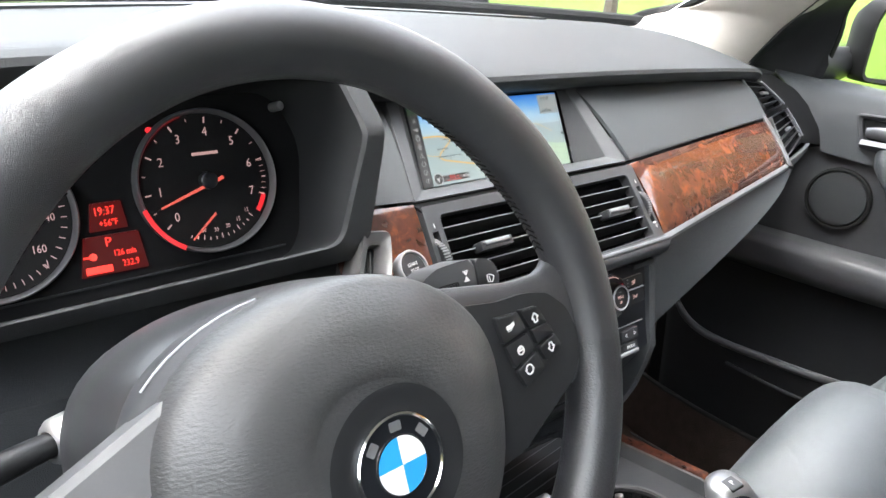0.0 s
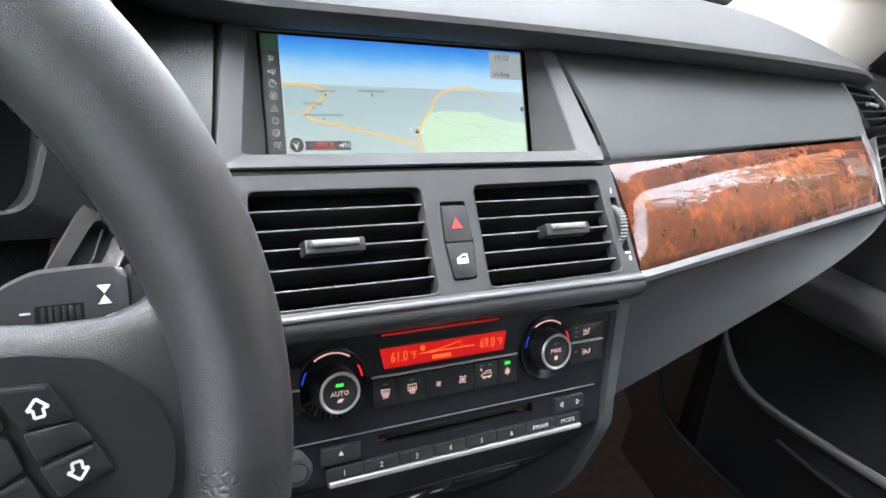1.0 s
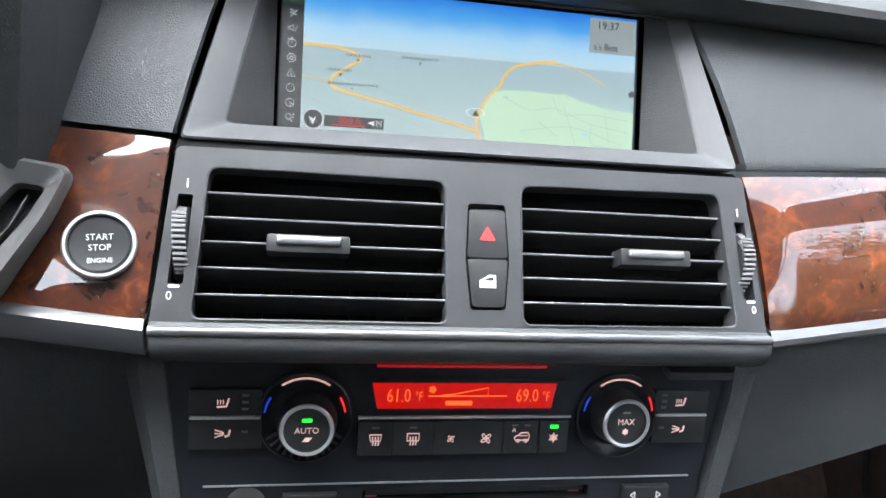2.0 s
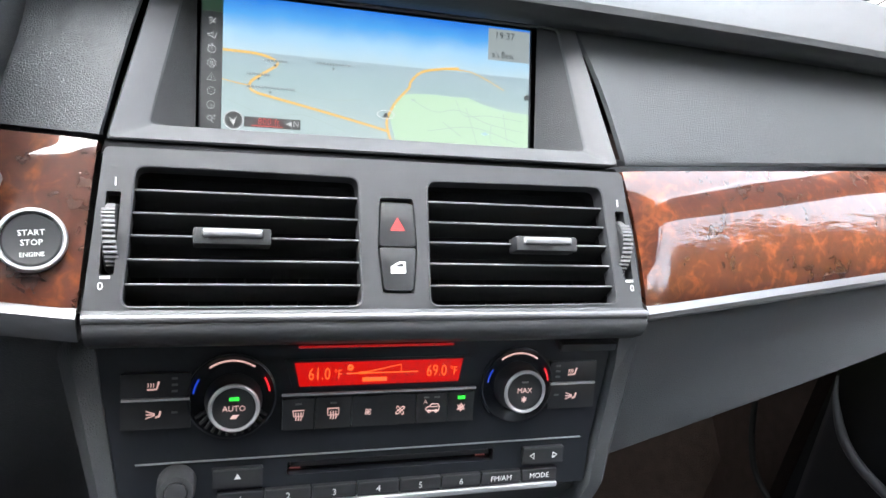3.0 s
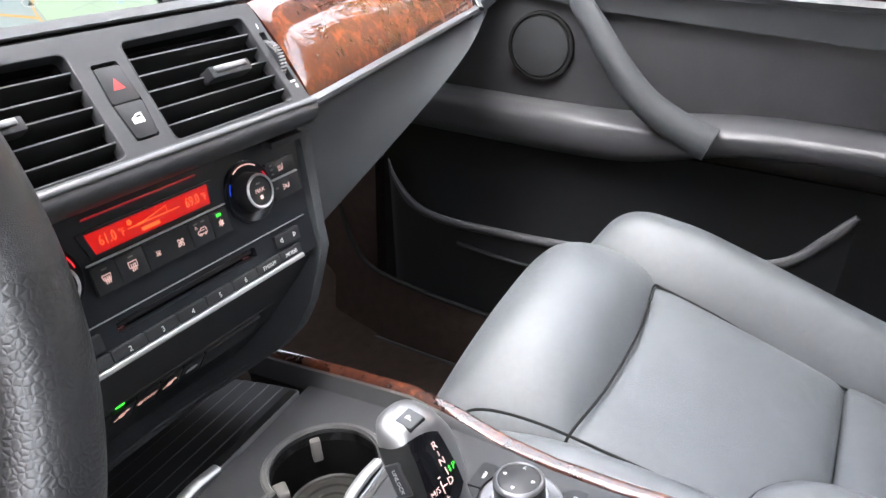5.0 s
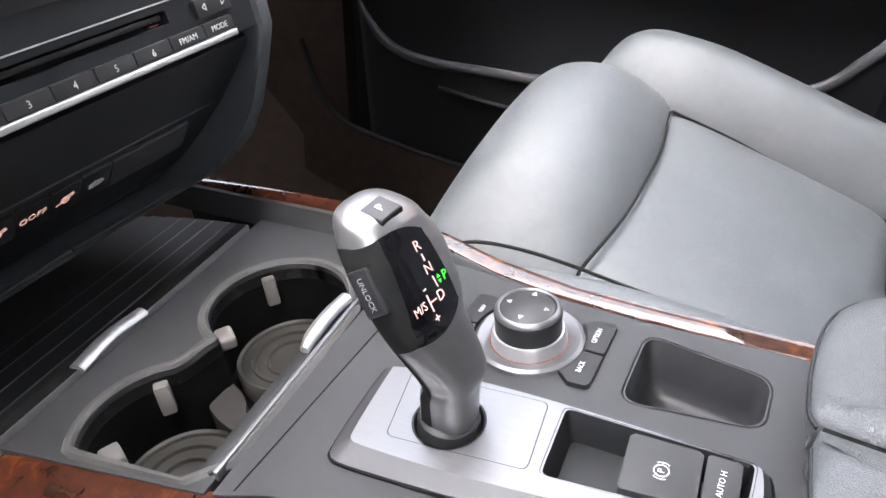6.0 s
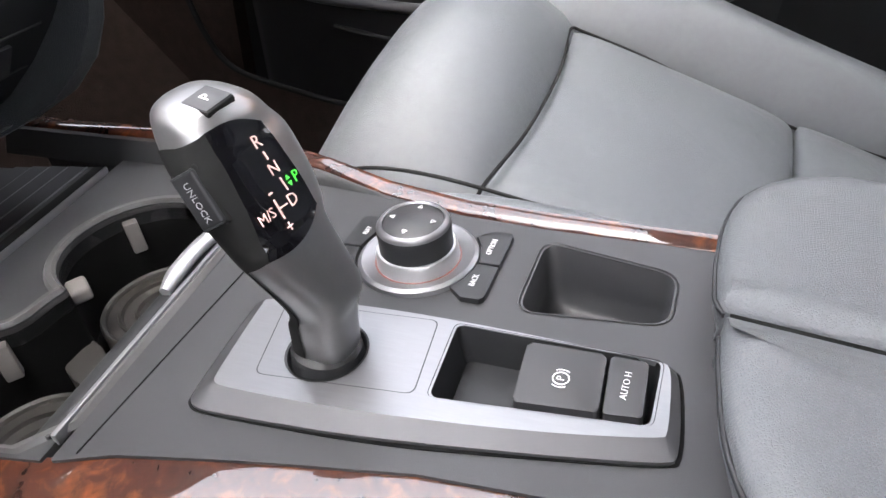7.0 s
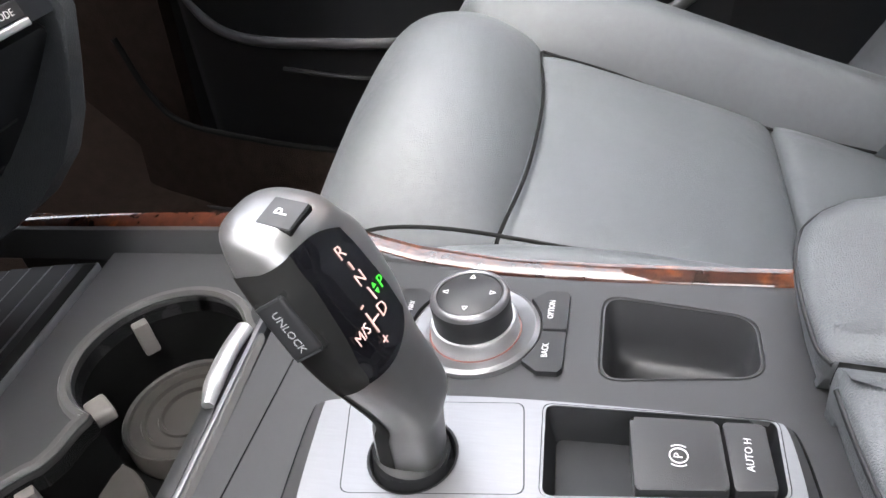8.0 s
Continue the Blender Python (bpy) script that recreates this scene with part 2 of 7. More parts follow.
def lathe(profile, n=40):
    """Turns (radius, height) pairs round the local z axis."""
    rings = [[(r * math.cos(2 * math.pi * i / n), r * math.sin(2 * math.pi * i / n), z) for i in range(n)] for r, z in profile]
    if len(rings) > 2 and profile[0][0] > 1e-6 and profile[-1][0] > 1e-6:
        rings.append(rings[0])
        bm = loft(rings, True)
        bmesh.ops.remove_doubles(bm, verts=bm.verts, dist=1e-6)
        return bm
    return loft(rings, True)


def tube(path, r, n=12, cap=True):
    """A round rod along points; r is one radius or one for each point."""
    pts = [Vector(p) for p in path]
    rings, ref = [], None
    for i, p in enumerate(pts):
        d = (pts[min(i + 1, len(pts) - 1)] - pts[max(i - 1, 0)]).normalized()
        side = (d.cross(Vector((0, 0, 1))) if abs(d.z) < 0.95 else d.cross(Vector((0, 1, 0)))).normalized() if ref is None else (ref - d * ref.dot(d)).normalized()
        ref = side
        up = side.cross(d)
        rr = r[i] if isinstance(r, (list, tuple)) else r
        a, b = rr if isinstance(rr, tuple) else (rr, rr)
        rings.append([p + side * a * math.cos(2 * math.pi * j / n) + up * b * math.sin(2 * math.pi * j / n) for j in range(n)])
    return loft(rings, True, cap, cap)


def curve(pts, n=8):
    """A smooth line through points."""
    p = [Vector(q) for q in pts]
    p = [2 * p[0] - p[1], *p, 2 * p[-1] - p[-2]]
    out = []
    for i in range(1, len(p) - 2):
        for j in range(n):
            t = j / n
            out.append(0.5 * (2 * p[i] + (p[i + 1] - p[i - 1]) * t + (2 * p[i - 1] - 5 * p[i] + 4 * p[i + 1] - p[i + 2]) * t * t + (3 * p[i] - p[i - 1] - 3 * p[i + 1] + p[i + 2]) * t ** 3))
    return out + [p[-2]]


def ribbon(pts, w, z=0.0):
    """A flat line of width w along local (x, y) points."""
    p = [Vector((x, y)) for x, y in pts]
    a, b = [], []
    for i in range(len(p)):
        d = (p[min(i + 1, len(p) - 1)] - p[max(i - 1, 0)]).normalized()
        s = Vector((-d.y, d.x)) * w / 2
        a.append((*(p[i] + s), z))
        b.append((*(p[i] - s), z))
    return loft([a, b], False)


def join(*bms):
    """One bmesh out of several."""
    out = bmesh.new()
    for b in bms:
        me = bpy.data.meshes.new("join")
        b.to_mesh(me)
        b.free()
        out.from_mesh(me)
        bpy.data.meshes.remove(me)
    return out


def moved(bm, m):
    bmesh.ops.transform(bm, matrix=m, verts=bm.verts)
    return bm


def holed(outer, holes, z0, z1, bevel=0.0):
    """A plate over a polygon with holes through it."""
    bm = bmesh.new()
    edges = []
    for loop in (outer, *holes):
        vs = [bm.verts.new((x, y, z1)) for x, y in loop]
        edges += [bm.edges.new((vs[i], vs[(i + 1) % len(vs)])) for i in range(len(vs))]
    bmesh.ops.triangle_fill(bm, edges=edges, use_beauty=True, normal=(0, 0, 1))
    ext = bmesh.ops.extrude_face_region(bm, geom=bm.faces[:])
    for v in [g for g in ext["geom"] if isinstance(g, bmesh.types.BMVert)]:
        v.co.z = z0
    return bm


def lettering(body, size, at, material, parent, rot=0.0, name="lettering", squeeze=1.0, m=None):
    """Raised print, centred on a local place, in the local plane."""
    cu = bpy.data.curves.new(name, "FONT")
    cu.body, cu.size, cu.align_x, cu.align_y, cu.extrude, cu.resolution_u, cu.offset = body, size, "CENTER", "CENTER", 0.00012, 2, -0.005 * size
    tmp = bpy.data.objects.new("tmp", cu)
    scene.collection.objects.link(tmp)
    me = bpy.data.meshes.new_from_object(tmp.evaluated_get(bpy.context.evaluated_depsgraph_get()))
    bpy.data.objects.remove(tmp)
    bpy.data.curves.remove(cu)
    me.name = name
    me.materials.clear()
    me.materials.append(material)
    ob = new(name, me)
    ob.parent = parent
    ob.matrix_basis = (m or Matrix()) @ Matrix.Translation(at) @ Matrix.Rotation(radians(rot), 4, "Z") @ Matrix.Diagonal((squeeze, 1, 1, 1))
    return ob


def pillow(corners, crown, drop, skirt, n=16, power=5, bow=(0.0, 0.0)):
    """A stuffed cushion over four corners (front left, front right, back right, back left), with rounded shoulders."""
    c = [Vector(p) for p in corners]
    up = (c[1] - c[0]).cross(c[3] - c[0]).normalized()
    if up.z < 0 and abs(up.z) > 0.5:
        up = -up
    rows = []
    for i in range(n + 1):
        row = []
        for j in range(n + 1):
            # points crowd towards the shoulders
            s, t = (0.5 - 0.5 * math.cos(math.pi * q / n) for q in (i, j))
            p = (c[0] * (1 - s) + c[1] * s) * (1 - t) + (c[3] * (1 - s) + c[2] * s) * t
            p.y -= math.sin(math.pi * s) * (bow[0] * (1 - t) + bow[1] * t)
            a, b = abs(2 * s - 1), abs(2 * t - 1)
            round_ = (1 - a ** power) * (1 - b ** power)
            h = crown * (1 - a * a) * (1 - b * b) - drop * (1 - math.sqrt(max(0, round_)))
            row.append(p + up * h)
        rows.append(row)
    bm = bmesh.new()
    vs = [[bm.verts.new(p) for p in r] for r in rows]
    for i in range(n):
        for j in range(n):
            bm.faces.new((vs[i][j], vs[i + 1][j], vs[i + 1][j + 1], vs[i][j + 1]))
    rim = [vs[i][0] for i in range(n + 1)] + [vs[n][j] for j in range(1, n + 1)] + [vs[i][n] for i in range(n - 1, -1, -1)] + [vs[0][j] for j in range(n - 1, 0, -1)]
    low = [bm.verts.new(v.co - up * skirt) for v in rim]
    for i in range(len(rim)):
        j = (i + 1) % len(rim)
        bm.faces.new((rim[i], rim[j], low[j], low[i]))
    bm.faces.new(low)
    return bm


# ---- outside: lawn and trees
def lawn_z(x, y):
    """The lawn rises gently ahead of the car."""
    return -0.42 + 0.06 * min(90.0, max(0.0, y - 14))


def ground():
    bm = bmesh.new()
    bmesh.ops.create_grid(bm, x_segments=100, y_segments=100, size=400)
    for v in bm.verts:
        v.co.z = lawn_z(v.co.x, v.co.y) + 0.3 * noise.noise(v.co * 0.03) * (abs(v.co.x) + abs(v.co.y) > 30)
    return tagged(link("ground", bm, LAWN), "bright green mown lawn round the parked car", "lawn", kind="structure")


# unseen pale slab, added to bounce neutral light in from the driver's side
def driveway():
    bm = box(7.6, 11.5, 0.05, (-3.1, -3.25, -0.405), 0.01)
    return tagged(link("driveway", bm, BOUNCE), "unseen pale slab added to bounce light into the car", "driveway", kind="structure")


def tree(x, y, h, seed, orange=False):
    rnd = random.Random(seed)
    root = thing("tree", "broad autumn tree with orange and green leaves", "tree", pose(x, y, lawn_z(x, y) - 0.1), "trees round the lawn")
    limbs = [tube(curve([(0, 0, 0), (0.1, 0, h * 0.25), (0, 0.1, h * 0.6), (0.1, 0, h * 0.85)], 4), [0.22 - 0.19 * i / 12 for i in range(13)], 8)]
    tips = []
    for k in range(9):
        a, z = k * 2.4 + rnd.random(), h * (0.28 + 0.06 * k)
        r = h * (0.34 - 0.022 * k)
        tip = (r * math.cos(a), r * math.sin(a), z + h * 0.16)
        tips.append(Vector(tip))
        limbs.append(tube([(0.05, 0.03, z), (tip[0] * 0.5, tip[1] * 0.5, z + h * 0.1), tip], [0.09, 0.05, 0.02], 6))
    part("trunk", join(*limbs), BARK, root)
    verts, faces = [], []
    for k in range(13000 if orange else 3000):
        t = rnd.choice(tips)
        c = Vector((rnd.gauss(0, 1), rnd.gauss(0, 1), rnd.gauss(0, 0.7))) * h * 0.075 + t * rnd.uniform(0.45, 1.05) + Vector((0, 0, h * 0.12))
        s = h * (rnd.uniform(0.008, 0.016) if orange else rnd.uniform(0.012, 0.03))
        q = Euler((rnd.random() * 3, rnd.random() * 3, rnd.random() * 6)).to_matrix()
        b = len(verts)
        verts += [c + q @ Vector(p) * s for p in ((-1, 0, 0), (0, -0.6, 0.1), (1, 0, 0), (0, 0.6, 0.1))]
        faces.append((b, b + 1, b + 2, b + 3))
    me = bpy.data.meshes.new("crown")
    me.from_pydata(verts, [], faces)
    me.materials.append(ORANGELEAF if orange else LEAF)
    crown = new("crown", me)
    crown.parent = root


# ---- the car's shell
def shell():
    root = thing("car_shell", "car body shell with beige headliner and pillars", "car body", kind="structure")
    # footwell floor, firewall and tunnel side
    part("floor_pan", box(1.5, 2.9, 0.04, (0, -0.85, -0.0)), CARPET, root, "dark brown footwell carpet")
    rings = [[(x, y, z) for x in (-0.74, -0.4, 0.0, 0.4, 0.74)] for y, z in ((0.25, 0.02), (0.42, 0.06), (0.58, 0.22), (0.66, 0.42), (0.68, 0.80))]
    part("firewall", thick(loft(rings, False), 0.01), CARPET, root)
    part("rear_wall", box(1.5, 0.04, 1.25, (0, -2.2, 0.62)), CARPET, root)
    part("roof", box(1.26, 1.82, 0.03, (0, -1.29, 1.255)), PILLAR, root, "beige headliner")
    part("roof_front", thick(loft([[(x, -0.39, 1.252), (x, -0.28, 1.235), (x, -0.18, 1.195)] for x in (-0.56, 0.0, 0.56)], False), 0.02), PILLAR, root, "beige front headliner")
    for s in (-1, 1):
        part("roof_rail", tube([(s * 0.60, -0.38, 1.245), (s * 0.64, -1.2, 1.25), (s * 0.62, -2.2, 1.2)], 0.045, 10), PILLAR, root)
        part("b_pillar", tube([(s * 0.72, -0.85, 0.1), (s * 0.73, -0.9, 0.7), (s * 0.64, -1.0, 1.24)], [0.07, 0.06, 0.05], 10), PILLAR, root)
        part("quarter_panel", box(0.05, 1.3, 0.72, (s * 0.76, -1.6, 0.38), 0.02), GREY, root)
        # unseen solid panels, added where rear windows would let light in
        part("rear_side_blocker", thick(loft([[(s * 0.76, -0.98, 0.70), (s * 0.76, -2.2, 0.70)], [(s * 0.64, -1.05, 1.25), (s * 0.64, -2.2, 1.25)]], False), 0.02), PILLAR, root)
        part("kick_panel", box(0.03, 0.40, 0.80, (s * 0.755, 0.53, 0.40)), CARPET, root, "dark footwell side")
        low = curve([(s * 0.695, 0.385, 0.290), (s * 0.690, 0.352, 0.212), (s * 0.690, 0.308, 0.166), (s * 0.690, 0.20, 0.148), (s * 0.690, 0.08, 0.141), (s * 0.690, -0.30, 0.136), (s * 0.690, -0.80, 0.136)], 6)
        part("sill_edge", tube(low, 0.0048, 10), RUBBER, root, "dark sill edge over the carpet")
        part("sill_side", thick(loft([[(p.x, p.y, p.z), (p.x - s * 0.004, p.y, p.z - 0.03), (p.x - s * 0.02, p.y, 0.018)] for p in low], False), 0.004), CARPET, root, "dark carpeted sill side")
        part("door_sill", box(0.14, 1.3, 0.12, (s * 0.77, -0.3, 0.03), 0.02), RUBBER, root)
    # unseen plain wall, added at this height to cut light from the left
    part("driver_side_blocker", box(0.03, 1.45, 0.74, (-0.80, -0.30, 0.39), 0.01), DOORM, root)
    return root


def a_pillar(s):
    root = thing("a_pillar", "beige fabric windscreen pillar beside the dashboard", "pillar", kind="structure")
    ins = curve([(s * 0.664, 0.446, 0.800), (s * 0.682, 0.420, 0.851), (s * 0.708, 0.358, 0.873), (s * 0.700, 0.285, 0.897), (s * 0.640, 0.05, 1.02), (s * 0.50, -0.38, 1.24)], 6)
    outs = curve([(s * 0.815, 0.280, 0.735), (s * 0.800, 0.258, 0.786), (s * 0.786, 0.208, 0.842), (s * 0.742, 0.128, 0.904), (s * 0.685, -0.08, 1.04), (s * 0.60, -0.42, 1.24)], 6)
    rows = []
    for k, (inner, outer) in enumerate(zip(ins, outs)):
        f = max(0.0, 1 - k / 14)
        swell = Vector((-s * (0.012 + 0.040 * f), -0.028 - 0.030 * f, 0.010))
        rows.append([inner + Vector((s * 0.03, 0.04, -0.01)), inner + Vector((s * 0.004, 0.006, 0))] + [inner.lerp(outer, t) + swell * math.sin(math.pi * t) ** 0.75 for t in (0.0, 0.06, 0.15, 0.3, 0.45, 0.6, 0.75, 0.88, 0.96, 1.0)] + [outer + Vector((s * 0.03, 0.03, -0.02))])
    part("cover", thick(loft(rows, False), 0.004), PILLAR, root, angle=70)
    part("glass_seal", tube([q + Vector((s * 0.004, 0.012, 0.006)) for q in ins[3:]], 0.0085, 8), RUBBER, root, "black windscreen seal")
    return root


def windscreen():
    rows = []
    for k in range(9):
        x = -0.66 + 1.32 * k / 8
        rows.append([(x, 0.625 - 0.52 * x * x, 0.862 - 0.05 * x * x), (x * 0.90, 0.20 - 0.4 * x * x, 1.05), (x * 0.80, -0.33 - 0.15 * x * x, 1.25)])
    ob = link("windscreen", thick(loft(rows, False), 0.004), GLASS)
    ob.visible_shadow = False
    tagged(ob, "clear laminated windscreen over the dashboard", "windscreen", kind="structure")
    seal = [(x, 0.640 - 0.47 * x * x, 0.870 - 0.035 * x * x) for x in [-0.69 + 1.38 * i / 20 for i in range(21)]]
    tagged(link("trim", tube(seal, (0.010), 8), RUBBER), "black rubber seal along the windscreen base", "seal", kind="structure")


def wiper():
    root = thing("windscreen_wiper", "black windscreen wiper at rest behind the glass", "wiper")
    part("blade", tube(curve([(-0.22, 0.66, 0.868), (0.1, 0.69, 0.876), (0.50, 0.64, 0.872)], 5), 0.008, 8), RUBBER, root)
    part("arm", tube([(-0.30, 0.72, 0.862), (0.1, 0.70, 0.885)], 0.007, 8), BLACK, root)


# ---- dashboard
def bump01(x, a, b, w):
    f = lambda q: 1 / (1 + math.exp(-q))
    return f((x - a) / w) * f((b - x) / w)


def brow_y(x):
    return 0.074 + 0.16 * x * x * (x > 0) + 0.10 * x * x * (x <= 0) - 0.070 * bump01(x, -0.53, -0.205, 0.012)


def brow_z(x):
    return 0.824 - 0.055 * x * x + 0.042 * bump01(x, -0.54, -0.20, 0.02)


def dashboard():
    root = thing("dashboard", "dark grey grained dashboard with a padded top", "dashboard", kind="structure")
    xs = [-0.80 + 1.56 * i / 90 for i in range(91)]
    rows = []
    for x in xs:
        y, z = brow_y(x), brow_z(x)
        y += min(0.20, 1.6 * max(0, x - 0.636) ** 0.8 * (x > 0.636))
        z -= 0.25 * max(0, x - 0.60)
        hood = bump01(x, -0.54, -0.20, 0.02)
        back = 0.64 - 0.55 * x * x
        zb = 0.860 - 0.02 * abs(x) - 0.25 * max(0, abs(x) - 0.60)
        end = max(0, abs(x) - 0.66)
        z -= 0.15 * end
        row = [(x, y + 0.05 + 0.05 * hood, z - 0.026), (x, y + 0.017, z - 0.0215), (x, y + 0.0085, z - 0.0175), (x, y + 0.0035, z - 0.0125), (x, y + 0.0005, z - 0.0075), (x, y + 0.0020, z - 0.0030), (x, y + 0.012, z)]
        for k in range(1, 9):
            t = k / 8
            row.append((x, (y + 0.012) * (1 - t) + back * t, z * (1 - t) + zb * t + 0.012 * math.sin(math.pi * t) * (1 - hood) - 0.004 * hood * math.sin(math.pi * t)))
        rows.append(row)
    part("dash_top", thick(loft(rows, False), 0.008), SOFT, root, "padded black dash top")
    # defroster slot behind the screen
    part("defroster_grille", thick(loft([[(x, 0.53 - 0.45 * x * x, 0.8625 - 0.02 * abs(x)), (x, 0.56 - 0.45 * x * x, 0.8635 - 0.02 * abs(x))] for x in [-0.45 + 0.09 * i for i in range(11)]], False), 0.003), BLACK, root)
    # passenger side upper panel
    def upper(x):
        s = (x - 0.128) / 0.455
        return Vector((x, 0.112 + 0.037 * s + 0.004 * math.sin(math.pi * s), 0.806 - 0.021 * s * s))

    def lower(x):
        return Vector((x, 0.027 + 0.157 * (x - 0.14), 0.7335))

    rows = []
    for i in range(25):
        s = i / 24
        a, b = upper(0.1285 + 0.455 * s), lower(0.145 + 0.43 * s)
        rows.append([b + Vector((0, 0.012, -0.004))] + [b.lerp(a, t) + Vector((0, -0.004, 0.003)) * math.sin(math.pi * t) - Vector((0, -0.002, 0.0)) * (t == 0) for t in (0, 0.03, 0.08, 0.3, 0.5, 0.7, 0.9, 1)] + [a + Vector((0, 0.02, 0.004))])
    part("side_panel", thick(loft(rows, False), 0.004), GREY, root, "smooth grained passenger dash panel")
    # the same panel between display and instruments
    rows = []
    for i in range(9):
        s = i / 8
        a, b = upper(0.1285 + 0.06 * s), lower(0.147 + 0.075 * s)
        a.x, b.x = -a.x, -b.x
        rows.append([b + Vector((0, 0.012, -0.004))] + [b.lerp(a, t) + Vector((0, -0.004, 0.003)) * math.sin(math.pi * t) for t in (0, 0.03, 0.3, 0.6, 1)] + [a + Vector((0, 0.02, 0.004))])
    part("side_panel", thick(loft(rows, False), 0.004), GREY, root)
    # glovebox side below the wood, rising to the door
    rows = []
    for i in range(31):
        x = 0.146 + 0.474 * i / 30
        s = (x - 0.15)
        top = Vector((x, -0.008 + 0.150 * s, 0.648 + 0.035 * s))
        edge = Vector((x, -0.018 + 0.088 * s, 0.544 + 0.252 * s))
        edge.y += max(0, s / 0.47) ** 4 * (top.y - edge.y)
        rows.append([top + (Vector((0, 0.03, 0.006)) if x < 0.545 else Vector((0, 0.006, -0.006))), top, top.lerp(edge, 0.3) + Vector((0, -0.004, 0)), top.lerp(edge, 0.7) + Vector((0, -0.004, 0)), edge + Vector((0, -0.001, 0.005)), edge + Vector((0, 0.003, 0)), edge + Vector((0, 0.012, -0.003)), edge + Vector((0, 0.35, 0.06 - 0.1 * s))])
    part("glovebox_front", loft(rows, False), GREY, root, "grey grained glovebox front")
    # driver's knee side
    rows = []
    for i in range(21):
        x = -0.146 - 0.60 * i / 20
        s = -x - 0.15
        top = Vector((x, -0.005 + 0.10 * s, 0.652))
        rows.append([top + Vector((0, 0.16, 0.085)), top + Vector((0, 0.09, 0.040)), top + Vector((0, 0.04, 0.010)), top, top + Vector((0, 0.0, -0.05)), top + Vector((0, 0.02, -0.12)), top + Vector((0, 0.045, -0.19)), top + Vector((0, 0.10, -0.235)), top + Vector((0, 0.32, -0.24))])
    part("knee_panel", thick(loft(rows, False), 0.004), GREY, root)
    # filler behind the middle panels
    prof = [(0.13, 0.80), (0.095, 0.716), (0.030, 0.716), (0.0, 0.690), (0.0, 0.640), (0.005, 0.55), (0.03, 0.47), (0.2, 0.45)]
    part("core", loft([[(x, y + 0.012, z) for y, z in prof] for x in (-0.146, 0.146)], False), VOID, root)
    part("seam_backing", box(0.83, 0.004, 0.085, (0.195, 0.168, 0.760)), VOID, root)
    part("seam_backing", box(0.20, 0.004, 0.095, (0.70, 0.172, 0.707)), VOID, root)
    part("corner_cap", thick(loft([[(x, 0.205, 0.7775), (x, 0.26, 0.786), (x, 0.38, 0.795), (x, 0.55, 0.80)] for x in (0.58, 0.66, 0.74, 0.82)], False), 0.01), SOFT, root)
    # cheeks round the lower middle panel
    prof = [(0.004, 0.646, 0.150, 0.166), (-0.010, 0.63, 0.148, 0.166), (-0.030, 0.56, 0.1385, 0.152), (-0.036, 0.544, 0.136, 0.149), (-0.032, 0.52, 0.132, 0.147), (-0.026, 0.49, 0.126, 0.144), (-0.019, 0.468, 0.116, 0.138), (-0.008, 0.450, 0.100, 0.126), (0.003, 0.441, 0.080, 0.105), (0.012, 0.437, 0.0, 0.0)]
    for sgn in (-1, 1):
        rows = [[(sgn * (w0 - 0.002), y + 0.008 + 0.05 * (z < 0.53), z), (sgn * w0, y - 0.001, z), (sgn * (w0 + (w1 - w0) * 0.6), y - 0.002, z), (sgn * w1, y + 0.004, z - 0.002), (sgn * (w1 + 0.006), y + 0.05, z - 0.008), (sgn * (w1 + 0.006), y + 0.30, z - 0.01)] for y, z, w0, w1 in prof]
        part("stack_cheek", thick(loft(rows, False), 0.003), GREY, root)
    return root


def wood_edge(x):
    """Top and bottom of the wood strip at a distance from the middle."""
    return Vector((x, 0.026 + 0.157 * (x - 0.14), 0.7305)), Vector((x, -0.022 + 0.155 * (x - 0.15), 0.664 + 0.038 * (x - 0.15)))


def wood_rows(x0t, x0b, x1t, x1b, n, sgn, bulge=0.006):
    rows = []
    for i in range(n + 1):
        s = i / n
        t = wood_edge(x0t + (x1t - x0t) * s)[0]
        b = wood_edge(x0b + (x1b - x0b) * s)[1]
        out = Vector((0.0, -0.74, 0.67))
        row = [t + Vector((0, 0.012, -0.006))]
        for q in (0, 0.04, 0.12, 0.25, 0.4, 0.55, 0.7, 0.85, 0.95, 1):
            end = min(1, min(s, 1 - s) * n / 1.2)
            row.append(t.lerp(b, q) + out * (bulge * (1 - (2 * q - 1) ** 2) ** 0.8 * (0.6 + 0.4 * end) + 0.001 * end))
        row.append(b + Vector((0, 0.012, 0)))
        rows.append([Vector((sgn * p.x, p.y, p.z)) for p in row])
    return rows


